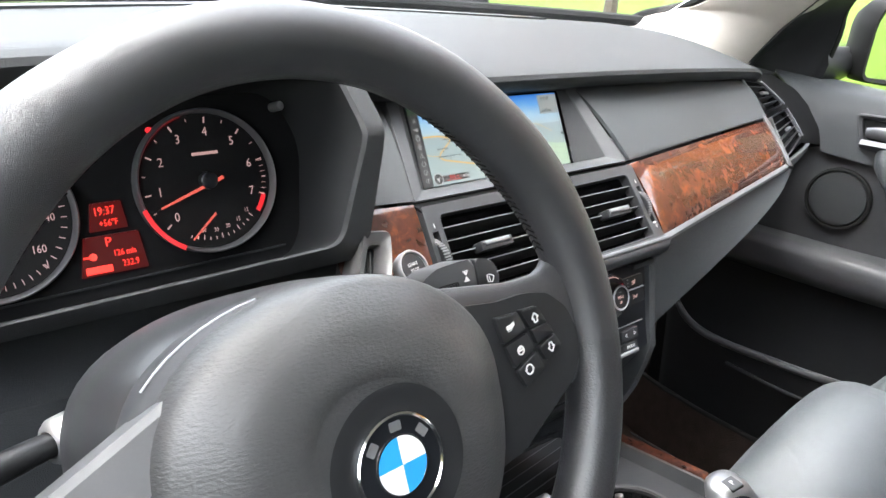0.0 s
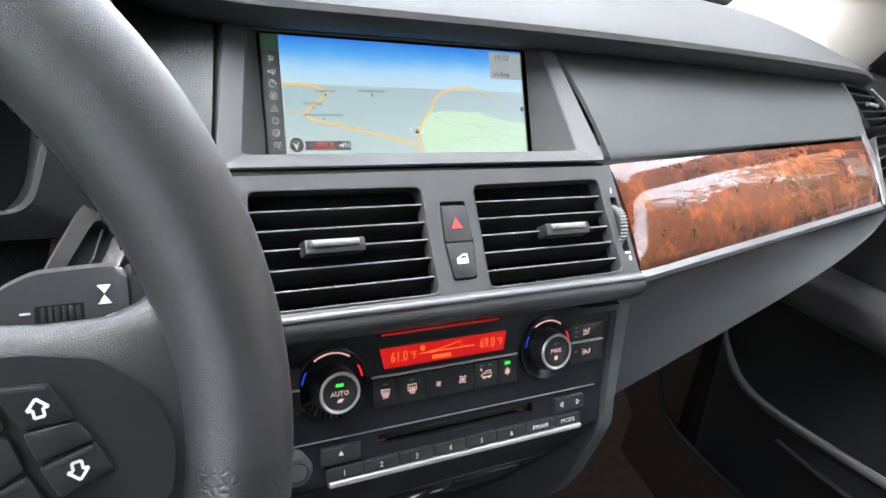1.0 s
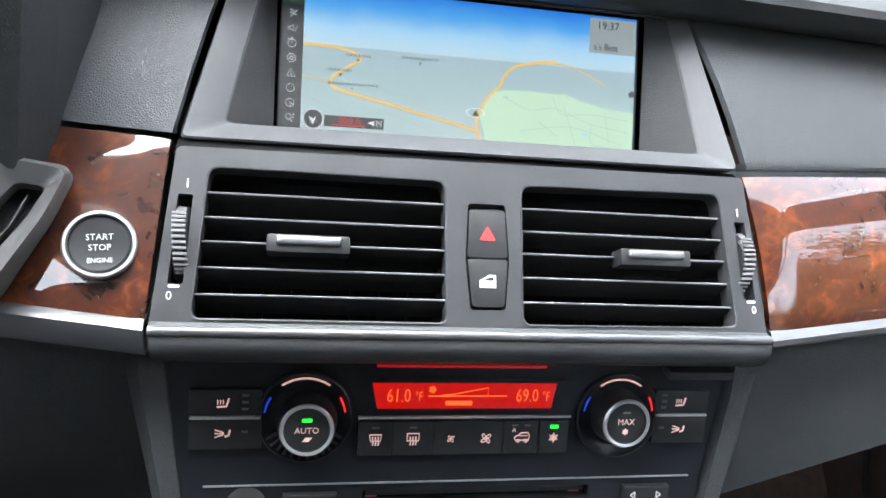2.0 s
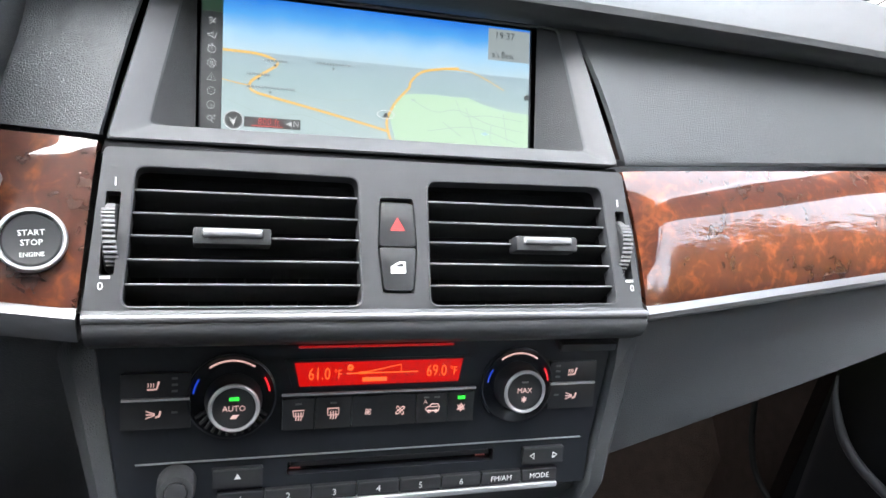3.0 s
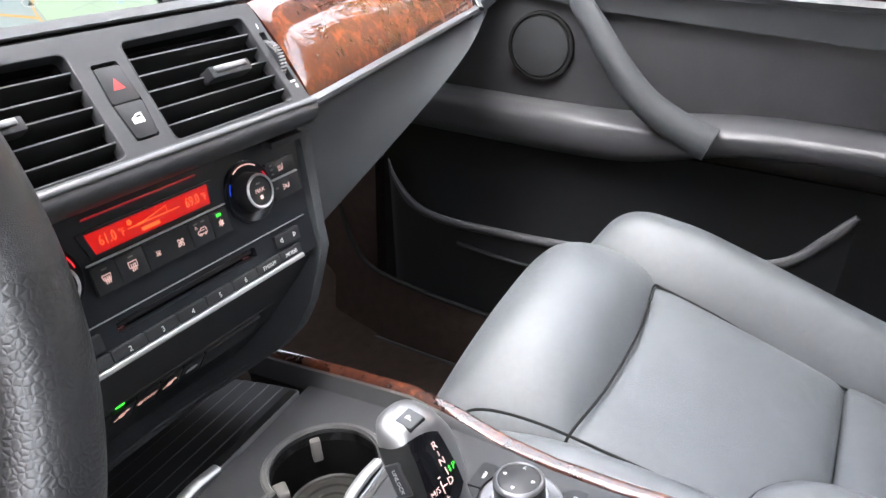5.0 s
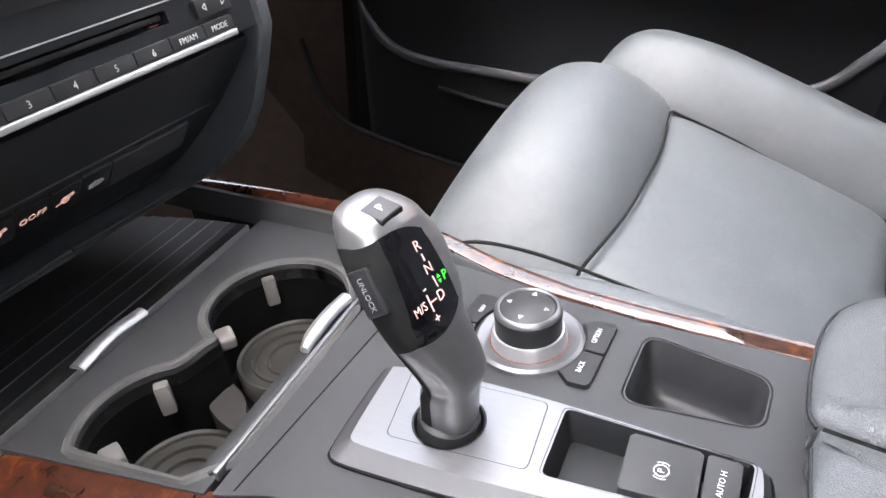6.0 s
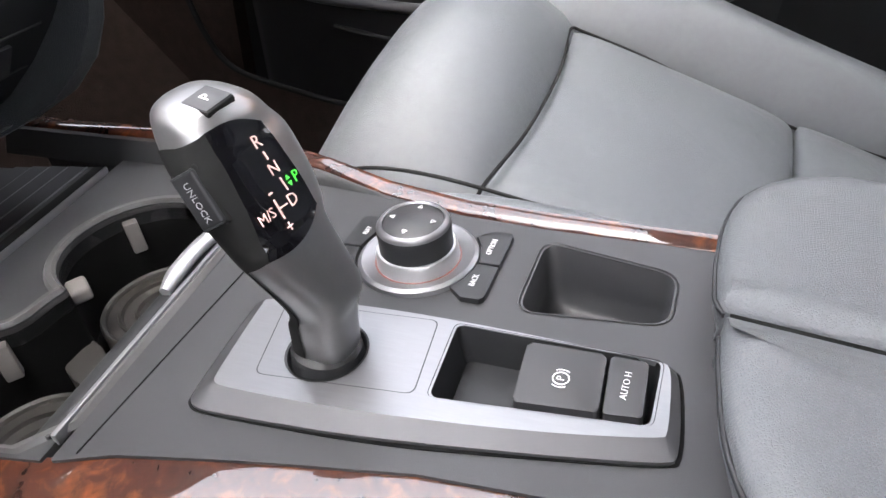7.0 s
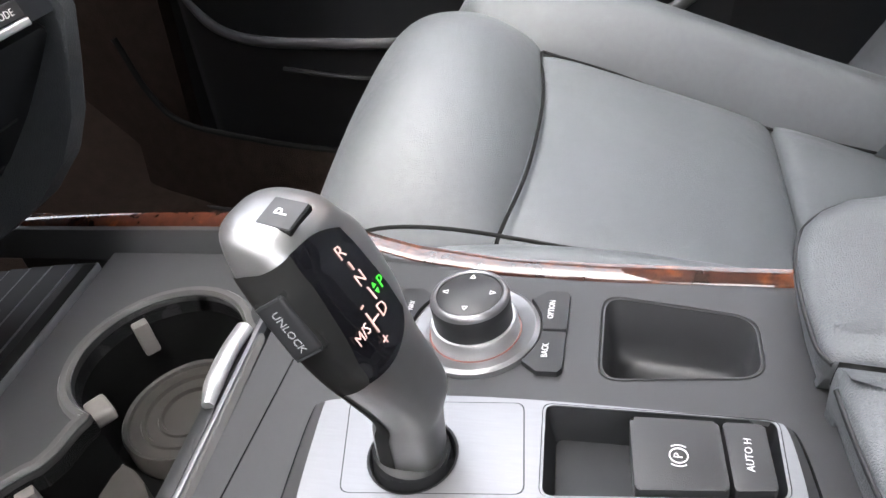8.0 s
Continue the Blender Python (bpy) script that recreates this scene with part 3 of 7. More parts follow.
def wood_trim():
    root = thing("wood_trim", "glossy brown burl wood dash strip above a satin silver edge", "wood trim", group="dash wood strips")
    part("veneer", thick(loft(wood_rows(0.1415, 0.1505, 0.572, 0.545, 40, 1), False), 0.004), WOOD, root)
    rows = []
    for i in range(31):
        x = 0.150 + 0.398 * i / 30
        b = wood_edge(x)[1]
        rows.append([b + Vector((0, dy, dz)) for dy, dz in ((0.012, 0.001), (-0.001, 0.0005), (-0.0055, -0.002), (-0.006, -0.005), (-0.002, -0.009), (0.006, -0.013), (0.020, -0.014))])
    part("silver_edge", thick(loft(rows, False), 0.002), STRIP, root, "satin silver edge strip")
    rows = []
    for i in range(13):
        x = 0.548 + 0.150 * i / 12
        b = wood_edge(x)[1] + Vector((0, 0.012 * (i / 12) ** 2, 0.0))
        rows.append([b + Vector((0, dy, dz)) for dy, dz in ((0.005, 0.002), (0.0005, 0.0012), (-0.0005, -0.001), (0.0005, -0.008), (0.005, -0.017), (0.020, -0.022))])
    part("vent_base", thick(loft(rows, False), 0.002), GREY, root, "grey strip under the outer vent")
    part("silver_edge", tube([r[1] for r in rows], 0.0016, 8), STRIP, root, "thin satin silver edge")
    root = thing("wood_trim", "glossy brown burl wood panel round the start button", "wood trim", group="dash wood strips")
    part("veneer", thick(loft(wood_rows(0.1475, 0.1525, 0.222, 0.232, 12, -1, 0.0025), False), 0.004), WOOD, root)
    rows = []
    for i in range(11):
        x = 0.1525 + 0.08 * i / 10
        b = wood_edge(x)[1]
        rows.append([Vector((-b.x, b.y + dy, b.z + dz)) for dy, dz in ((0.012, 0.001), (-0.001, 0.0005), (-0.0055, -0.002), (-0.006, -0.006), (-0.003, -0.016), (0.004, -0.018), (0.020, -0.018))])
    part("silver_edge", thick(loft(rows, False), 0.002), STRIP, root, "satin silver edge strip")


def start_button():
    root = thing("start_button", "round black start stop button with a silver ring", "button", plane((-0.1725, -0.0035, 0.6900), 36.5, 8.9) @ Matrix.Translation((0, 0, 0.0030)))
    part("ring", lathe([(0.0128, -0.006), (0.0148, -0.006), (0.0150, 0.0015), (0.0143, 0.0028), (0.0132, 0.0028), (0.0127, 0.001)], 48), SATIN, root, "bright silver ring")
    part("cap", lathe([(0.0127, -0.004), (0.0126, 0.001), (0.0115, 0.0016), (0.006, 0.0006), (0.0, 0.0003)], 48), BLACK, root, "dished black button cap")
    lettering("START", 0.0038, (0, 0.0030, 0.0018), PRINT, root)
    lettering("STOP", 0.0038, (0, -0.0016, 0.0018), PRINT, root)
    lettering("ENGINE", 0.0029, (0, -0.0072, 0.0018), PRINT, root)


def key_slot():
    m = plane((-0.149, 0.004, 0.697), 36.5, 8.9)
    root = thing("key_slot", "grey plastic remote key slot beside the wood", "key slot", m @ Matrix.Translation((0, 0, 0.005)))
    outer = rounded([(-0.097, -0.024), (-0.066, -0.030), (-0.044, 0.004), (-0.034, 0.026), (-0.060, 0.031), (-0.078, 0.006)], 0.006)
    inner = rounded([(-0.083, -0.015), (-0.070, -0.018), (-0.053, 0.004), (-0.045, 0.018), (-0.057, 0.020), (-0.070, 0.003)], 0.003)
    part("frame", loft([[(x, y, -0.03) for x, y in outer], [(x, y, 0.0) for x, y in outer], [(x * 0.94 - 0.004, y * 0.93, 0.003) for x, y in outer], [(x, y, -0.003) for x, y in inner], [(x, y, -0.012) for x, y in inner]], True), RIMM, root, "satin grey slot frame", angle=50)
    part("slot_floor", prism(inner, -0.014, -0.012), LINING, root)
    part("slot_divider", prism(ribbon_poly([(-0.072, -0.012), (-0.060, 0.002), (-0.053, 0.016)], 0.0008), -0.012, -0.008), RIMM, root)


def ribbon_poly(pts, w):
    p = [Vector(q) for q in pts]
    a, b = [], []
    for i in range(len(p)):
        d = (p[min(i + 1, len(p) - 1)] - p[max(i - 1, 0)]).normalized()
        s = Vector((-d.y, d.x)) * w / 2
        a.append(tuple(p[i] + s))
        b.append(tuple(p[i] - s))
    return a + b[::-1]


# ---- middle air vents
VENT = plane((0, 0, 0.70), 36.5)


def slat_vent(parent, hole, slats, tab, tilt):
    """Blades, a liner and a silver tab in one opening."""
    (x0, t0), (x1, t1), (x2, b1), (x3, b0) = hole
    ring = rounded([(x3, b0), (x2, b1), (x1, t1), (x0, t0)], 0.004, 3)
    # duct and vanes near-black, painting the shade behind the blades
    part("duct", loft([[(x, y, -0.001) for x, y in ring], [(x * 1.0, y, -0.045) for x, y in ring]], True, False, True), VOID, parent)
    for v in slats:
        k = (v - b0) / (t0 - b0)
        l, r = x3 + (x0 - x3) * k + 0.0006, x2 + (x1 - x2) * k - 0.0006
        sec = [(-0.0009, -0.001), (0.0, 0.0002), (0.0009, -0.001), (0.0010, -0.016), (-0.0010, -0.016)]
        c, s = math.cos(radians(tilt)), math.sin(radians(tilt))
        rings = [[(x, v + a * c + b * s, b * c - a * s - 0.003) for a, b in sec] for x in (l, r)]
        part("slat", loft(rings, True, True, True), RUBBER, parent)
        # shine along the slat's front edge, put into the colour
        part("slat_shine", loft([[(x, v + a, b - 0.0026) for a, b in ((-0.0004, -0.0004), (0.0002, 0.0002), (0.0005, -0.0004))] for x in (l, r)], True, True, True), PALE, parent, "slat edge shine painted pale")
    for k in range(1, 8):
        x = x3 + (x2 - x3) * k / 8
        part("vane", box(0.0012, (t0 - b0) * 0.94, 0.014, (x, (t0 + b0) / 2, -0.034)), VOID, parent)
    if tab:
        a, b, v = tab
        part("tab_holder", box(b - a + 0.004, 0.0085, 0.012, ((a + b) / 2, v - 0.0005, -0.0005), 0.0015), BLACK, parent)
        part("tab", box(b - a - 0.004, 0.0042, 0.006, ((a + b) / 2, v + 0.0008, 0.0042), 0.0016, 3), BEVEL, parent, "satin silver vent tab")


def center_vents():
    root = thing("center_air_vents", "titanium grey panel with two black slatted air vents", "air vent", VENT)
    hl = [(-0.130, 0.028), (-0.020, 0.0275), (-0.0190, -0.0415), (-0.1340, -0.0415)]
    hr = [(0.0170, 0.0275), (0.1250, 0.029), (0.1300, -0.0405), (0.0165, -0.0415)]
    outer = rounded([(-0.1500, -0.0450), (0.1460, -0.0445), (0.1395, 0.0388), (-0.1440, 0.0368)], 0.003)
    wheels = [rounded([(-0.1436, -0.026), (-0.1372, -0.026), (-0.1355, 0.0145), (-0.1420, 0.0145)], 0.001), rounded([(0.1345, -0.026), (0.1410, -0.026), (0.1385, 0.0145), (0.1325, 0.0145)], 0.001)]
    mid = rounded([(-0.0085, -0.0345), (0.0085, -0.0345), (0.0108, -0.010), (0.0092, 0.0170), (-0.0092, 0.0170), (-0.0108, -0.010)], 0.002)
    holes = [rounded(hl[::-1], 0.005), rounded(hr[::-1], 0.005), mid, *wheels]
    part("faceplate", holed(outer, holes, -0.008, 0.0), TITAN, root, "dark titanium faceplate", angle=25)
    for hole in (hl, hr):
        ring = rounded(hole[::-1], 0.005)
        c = Vector((sum(p[0] for p in ring) / len(ring), sum(p[1] for p in ring) / len(ring)))
        inn = [tuple(c + (Vector(p) - c) * 0.985) for p in ring]
        part("vent_rim", loft([[(x, y, -0.0005) for x, y in ring], [(x, y, 0.0006) for x, y in ring], [(x, y, 0.0002) for x, y in inn], [(x, y, -0.010) for x, y in inn]], True), TITAN, root)
    slats = (0.0165, 0.0050, -0.0062, -0.0180, -0.0300)
    slat_vent(root, hl, slats, (-0.1005, -0.0675, -0.0066), 20)
    slat_vent(root, hr, slats, (0.0680, 0.1015, -0.0066), 20)
    for s, cx, lean in ((-1, -0.1396, 0.0018), (1, 0.1367, -0.0022)):
        wheel = part("thumbwheel", moved(lathe([(0.0, -0.0028), (0.016, -0.0028), (0.017, -0.002), (0.017, 0.002), (0.016, 0.0028), (0.0, 0.0028)], 36), Matrix.Translation((cx, -0.006, -0.0125)) @ Matrix.Rotation(radians(90), 4, "Y")), BLACK, root, "ribbed black vent wheel")
        for k in range(-7, 8):
            a = radians(k * 8.4)
            part("rib", box(0.0060, 0.0013, 0.0014, (cx + lean * math.sin(a) * -1, -0.006 + 0.0172 * math.sin(a), -0.0125 + 0.0174 * math.cos(a)), 0.0003), SPOKE, wheel)
        lettering("0", 0.0055, (cx + (-0.003 if s < 0 else 0.0028), -0.0315, 0.0004), PRINT, root)
        part("wheel_mark", box(0.0045, 0.0012, 0.0006, (cx + (-0.0012 if s < 0 else 0.0015), -0.0272, 0.0002)), PRINT, root)
        part("wheel_mark", box(0.0006, 0.004, 0.0004, (cx + (0.0015 if s < 0 else -0.002), 0.0195, 0.0002)), PRINT, root)
    return root


def vent_lip():
    root = thing("silver_lip", "satin silver rolled edge under the middle air vents", "trim", kind="structure")
    prof = ((-0.022, 0.666), (-0.0275, 0.6655), (-0.0325, 0.6625), (-0.0345, 0.658), (-0.033, 0.652), (-0.026, 0.6455), (-0.014, 0.640), (0.004, 0.637))
    rows = [[(x * (1 - 0.02 * j / 7), y, z) for j, (y, z) in enumerate(prof)] for x in [-0.1500 + 0.2965 * i / 10 for i in range(11)]]
    part("lip", thick(loft(rows, False), 0.003), TITAN, root, "dark titanium lip")
    part("bright_edge", tube([(-0.1495, -0.0305, 0.6640), (0.1455, -0.0305, 0.6644)], 0.0024, 10), STRIP, root, "bright satin edge")
    part("latch", box(0.036, 0.010, 0.005, (0.118, -0.020, 0.6385), 0.001), BLACK, root, "small black sensor housing")


def hazard_buttons():
    root = thing("hazard_switch", "black hazard and door lock buttons between vents", "switch", VENT)
    part("hazard_button", prism(rounded([(-0.0100, -0.0095), (0.0100, -0.0095), (0.0088, 0.0140), (-0.0088, 0.0140)], 0.0015), -0.006, 0.0008, 0.0008), BLACK, root, "hazard button with red triangle")
    part("lock_button", prism(rounded([(-0.0078, -0.0330), (0.0078, -0.0330), (0.0100, -0.0102), (-0.0100, -0.0102)], 0.0015), -0.006, 0.0008, 0.0008), BLACK, root, "lock button with car door symbol")
    part("triangle", prism(rounded([(-0.0042, -0.0012), (0.0042, -0.0012), (0.0, 0.0062)], 0.0004), 0.0008, 0.0011), glow("dim_red_triangle", (1.0, 0.05, 0.06), 0.35, (0.25, 0.03, 0.03)), root, "dim red warning triangle")
    part("symbol", join(prism([(-0.0042, -0.0240), (0.0038, -0.0240), (0.0038, -0.0178), (0.0005, -0.0178), (-0.0042, -0.0205)], 0.0009, 0.0011), ), PRINT, root, "white door symbol")
    part("symbol_window", prism([(-0.0028, -0.0206), (0.0026, -0.0206), (0.0026, -0.0190), (0.0006, -0.0190)], 0.0011, 0.0013), BLACK, root)


# ---- display
SCR = plane((0, 0.070, 0.727), 25)


def screen_bezel():
    root = thing("display_housing", "titanium grey frame round the recessed navigation display", "display frame")
    outer = [(-0.1445, 0.031, 0.7305), (0.1405, 0.030, 0.7325), (0.1275, 0.107, 0.8045), (-0.1245, 0.105, 0.8045)]
    inner = [(-0.1255, 0.045, 0.7350), (0.1240, 0.045, 0.7360), (0.1165, 0.104, 0.7985), (-0.1100, 0.102, 0.7985)]
    deep = [(-0.1040, 0.067, 0.7255), (0.1010, 0.067, 0.7255), (0.1025, 0.1045, 0.8010), (-0.1045, 0.1045, 0.8010)]

    def ring(c, r):
        o = [Vector(p) for p in c]
        out = []
        for i in range(4):
            p, a, b = o[i], o[i - 1], o[(i + 1) % 4]
            s, e = p + (a - p).normalized() * r, p + (b - p).normalized() * r
            out += [(1 - t) ** 2 * s + 2 * t * (1 - t) * p + t * t * e for t in (0, 0.33, 0.67, 1)]
        return out

    o, i, d = ring(outer, 0.003), ring(inner, 0.003), ring(deep, 0.002)
    back = [p + Vector((0, 0.02, -0.010)) for p in o]
    lip = [p.lerp(q, 0.06) + Vector((0, -0.0012, 0.001)) for p, q in zip(o, i)]
    part("frame", loft([back, o, lip, [p.lerp(q, 0.93) + Vector((0, -0.0008, 0.0006)) for p, q in zip(o, i)], i], True), FRAMEM, root, "satin titanium frame", angle=30)
    part("recess", loft([i, d], True), SOFT, root, "black recess walls", angle=20)
    # black joint between frame and vents
    part("joint", thick(loft([[(x, 0.034, 0.7295), (x, 0.020, 0.7270)] for x in (-0.145, 0.141)], False), 0.002), VOID, root)
    return root


def screen_pane(name, poly, z, material, parent, label=""):
    return part(name, prism(poly, z - 0.0002, z), material, parent, label)


def gradient(name, stops, axis, lo, hi, strength):
    """A display colour that runs along a local axis."""
    m = glow(name, (1, 1, 1), strength)
    n, l = m.node_tree.nodes, m.node_tree.links
    tc, sx, mr, r = n.new("ShaderNodeTexCoord"), n.new("ShaderNodeSeparateXYZ"), n.new("ShaderNodeMapRange"), n.new("ShaderNodeValToRGB")
    ns = n.new("ShaderNodeTexNoise")
    ns.inputs["Scale"].default_value = 60
    l.new(tc.outputs["Object"], sx.inputs[0])
    l.new(tc.outputs["Object"], ns.inputs["Vector"])
    mad = n.new("ShaderNodeMath")
    mad.operation = "MULTIPLY_ADD"
    mad.inputs[1].default_value = (hi - lo) * 0.25
    l.new(ns.outputs["Fac"], mad.inputs[0])
    l.new(sx.outputs[axis], mad.inputs[2])
    mr.inputs["From Min"].default_value, mr.inputs["From Max"].default_value = lo + (hi - lo) * 0.12, hi + (hi - lo) * 0.12
    l.new(mad.outputs[0], mr.inputs["Value"])
    l.new(mr.outputs["Result"], r.inputs["Fac"])
    e = r.color_ramp.elements
    e[0].position, e[0].color = stops[0][0], (*stops[0][1], 1)
    e[1].position, e[1].color = stops[-1][0], (*stops[-1][1], 1)
    for p, c in stops[1:-1]:
        e.new(p).color = (*c, 1)
    b = n["Principled BSDF"]
    l.new(r.outputs["Color"], b.inputs["Emission Color"])
    return m


def display():
    root = thing("navigation_display", "lit navigation display showing a road map under blue sky", "display", SCR)
    part("glass", prism(rect(-0.1025, -0.0005, 0.0990, 0.0775), -0.004, 0.0), PIANO, root, "black display glass")
    skym = gradient("map_sky", [(0, (0.55, 0.72, 0.80)), (0.35, (0.42, 0.70, 0.95)), (0.7, (0.10, 0.42, 0.92)), (1, (0.03, 0.22, 0.80))], 1, 0.046, 0.077, 0.95)
    landm = gradient("map_land", [(0, (0.50, 0.62, 0.62)), (0.7, (0.40, 0.54, 0.56)), (1, (0.40, 0.52, 0.58))], 1, 0.0, 0.047, 0.95)
    parkm = glow("map_park", (0.58, 0.80, 0.56), 0.95)
    roadm = glow("map_road", (1.0, 0.58, 0.10), 0.95)
    greym = glow("map_grey", (0.44, 0.56, 0.52), 0.9)
    namem = glow("map_names", (0.26, 0.31, 0.33), 0.8)
    barm = glow("toolbar_black", (0.02, 0.022, 0.025), 0.8)
    boxm = glow("info_grey", (0.42, 0.47, 0.48), 0.8)
    iconm = glow("toolbar_icon", (0.6, 0.6, 0.62), 1.0)
    textm = glow("map_text", (0.06, 0.07, 0.08), 0.5)
    redm = glow("scale_red", (0.9, 0.05, 0.04), 0.9)
    whitem = glow("map_white", (0.9, 0.9, 0.9), 0.9)
    screen_pane("sky_view", rect(-0.0905, 0.0455, 0.0975, 0.0768), 0.0003, skym, root, "blue map sky")
    screen_pane("land_view", rect(-0.0905, 0.0005, 0.0975, 0.0460), 0.0003, landm, root, "grey green map land")
    screen_pane("park_area", [(0.0105, 0.0006), (0.0065, 0.0145), (0.0105, 0.024), (0.0150, 0.0288), (0.022, 0.030), (0.035, 0.0305), (0.048, 0.0300), (0.056, 0.0305), (0.066, 0.027), (0.078, 0.0245), (0.086, 0.0235), (0.0975, 0.0230), (0.0975, 0.0006)], 0.0005, parkm, root, "pale green park area")
    for pts, w in (([(-0.0905, 0.0455), (-0.072, 0.0450), (-0.0625, 0.0425), (-0.0605, 0.0395), (-0.068, 0.034), (-0.0745, 0.0290), (-0.0755, 0.0255), (-0.0725, 0.0232), (-0.066, 0.0215), (-0.03, 0.0140), (0.002, 0.0068), (0.0065, 0.0050)], 0.0015), ([(0.0075, 0.0006), (0.0055, 0.0060), (0.0048, 0.0130), (0.0085, 0.0215), (0.0125, 0.0270), (0.0180, 0.0330), (0.0195, 0.0375), (0.0260, 0.0435), (0.038, 0.0465), (0.050, 0.0480)], 0.0015), ([(0.038, 0.0465), (0.055, 0.0468), (0.066, 0.0435), (0.080, 0.0370)], 0.0006), ([(-0.0905, 0.0290), (-0.083, 0.0275), (-0.0755, 0.0265)], 0.0006)):
        part("road_line", ribbon(curve2(pts), w, 0.0007), roadm, root, "orange road on the map")
    for pts in ([(0.020, 0.026), (0.035, 0.020), (0.050, 0.022), (0.070, 0.015), (0.095, 0.011)], [(0.055, 0.024), (0.060, 0.010), (0.063, 0.001)], [(0.030, 0.008), (0.060, 0.012), (0.090, 0.004)], [(0.080, 0.022), (0.083, 0.004)], [(0.048, 0.0285), (0.054, 0.019), (0.070, 0.020), (0.094, 0.018)], [(0.040, 0.014), (0.052, 0.006)], [(0.072, 0.014), (0.072, 0.004), (0.080, 0.002)], [(-0.088, 0.018), (-0.065, 0.010), (-0.045, 0.012), (-0.02, 0.004)], [(-0.055, 0.026), (-0.03, 0.022), (-0.01, 0.024)]):
        part("street_line", ribbon(curve2(pts), 0.0004, 0.0006), greym, root)
    screen_pane("toolbar", rect(-0.1018, 0.0004, -0.0905, 0.0768), 0.0004, barm, root, "black icon toolbar")
    screen_pane("toolbar_tab", rect(-0.1018, 0.0665, -0.0905, 0.0768), 0.0006, glow("tab_green", (0.02, 0.06, 0.03), 0.7), root)
    marks = (
        ([(-0.6, -0.8), (0.8, 0.8)], [(-0.8, 0.7), (-0.3, 0.9), (0.1, 0.5)], [(0.2, -0.1), (0.8, -0.3)], [(-0.7, 0.1), (-0.1, 0.2)]),
        ([(-1, 0.3), (-0.4, 0.3), (0.2, 0.8), (0.2, -0.6), (-0.4, -0.2), (-1, -0.2), (-1, 0.3)], [(0.1, -0.3), (0.5, -0.8), (1.1, 0.6)]),
        ([(0, 0), (0, 0.7)], [(-0.3, 1.15), (0.3, 1.15)], [(-0.9, 0.8), (-0.6, 1.0)]),
        (),
        ([(-1, -0.8), (0, 1), (1, -0.8), (-1, -0.8)], [(0, -0.5), (0, 0.4)]),
        ([(-0.3, 0.3), (-0.3, 0.4)], [(0.3, 0.3), (0.3, 0.4)], [(0, -0.4), (0, -0.3)]),
        ([(0, 0), (0.9, -0.4), (0.2, -0.9), (0, 0)],),
        ([(0.1, -0.3), (0.7, -1.0)], [(0.6, 0.7), (1.2, 0.7)], [(0.9, 0.4), (0.9, 1.0)], [(0.6, 0.0), (1.2, 0.0)]),
    )
    for k, strokes in enumerate(marks):
        y, r = 0.0608 - 0.0078 * k, 0.0023
        bits = [prism(ribbon_poly([(-0.0962 + r * u, y + r * v) for u, v in st], 0.00045), 0.0006, 0.0008) for st in strokes]
        if k in (2, 5, 6):
            bits.append(ring_bm(r, r * 0.82, -0.0962, y, 0.0008, 18))
        if k == 7:
            bits.append(ring_bm(r * 0.7, r * 0.5, -0.0966, y + 0.0004, 0.0008, 16))
        if k == 3:
            bits.append(ring_bm(r * 0.45, r * 0.25, -0.0962, y, 0.0008, 12))
            bits += [prism(ribbon_poly([(-0.0962 + r * q * math.cos(a), y + r * q * math.sin(a)) for q, a in ((0.8, 6.283 * h / 8), (1.1, 6.283 * (h + 0.5) / 8), (0.8, 6.283 * (h + 1) / 8))], 0.0004), 0.0006, 0.0008) for h in range(8)]
        part("toolbar_icon", join(*bits), iconm, root)
    screen_pane("info_box", rect(0.0690, 0.0555, 0.0972, 0.0755), 0.0006, boxm, root, "grey info box with the time")
    lettering("19:37", 0.0062, (0.080, 0.0712, 0.0008), textm, root)
    lettering("a's Best", 0.0058, (0.0790, 0.0590, 0.0008), textm, root, squeeze=0.85)
    rng = random.Random(5)
    for x0, x1, y in ((-0.068, -0.055, 0.0408), (-0.077, -0.064, 0.0325), (-0.077, -0.051, 0.0252), (-0.038, -0.018, 0.0420)):
        x, bits = x0, []
        while x < x1:
            w = rng.uniform(0.0006, 0.0018)
            bits.append(prism(rect(x, y + rng.choice((0, 0.0004)), x + w, y + 0.0015), 0.0005, 0.0009))
            x += w + 0.0006
        part("place_name", join(*bits), namem, root, "worn place name on the map")
        part("place_mark", prism([((x0 + x1) / 2 - 0.0009, y - 0.0012), ((x0 + x1) / 2 + 0.0009, y - 0.0012), ((x0 + x1) / 2, y - 0.0028)], 0.0006, 0.0009), textm, root)
    screen_pane("pond", [(0.0650, 0.0085), (0.0680, 0.0098), (0.0705, 0.0085), (0.0680, 0.0075)], 0.0007, glow("map_pond", (0.40, 0.66, 0.86), 0.95), root, "small blue pond on the map")
    screen_pane("pond", [(0.0190, 0.0262), (0.0215, 0.0268), (0.0225, 0.0258), (0.0200, 0.0252)], 0.0007, greym, root)
    part("cursor_ring", moved(ring_bm(0.0055, 0.0047, 0, 0, 0.001, 24), Matrix.Translation((0.0040, 0.0160, 0)) @ Matrix.Diagonal((1, 0.5, 1, 1))), whitem, root)
    part("cursor_arrow", prism([(0.0020, 0.0142), (0.0060, 0.0142), (0.0040, 0.0175)], 0.0008, 0.0011), textm, root)
    screen_pane("scale_bar", rect(-0.0780, 0.0030, -0.0465, 0.0088), 0.0008, barm, root)
    lettering("800 ft", 0.0052, (-0.0645, 0.0064, 0.001), redm, root)
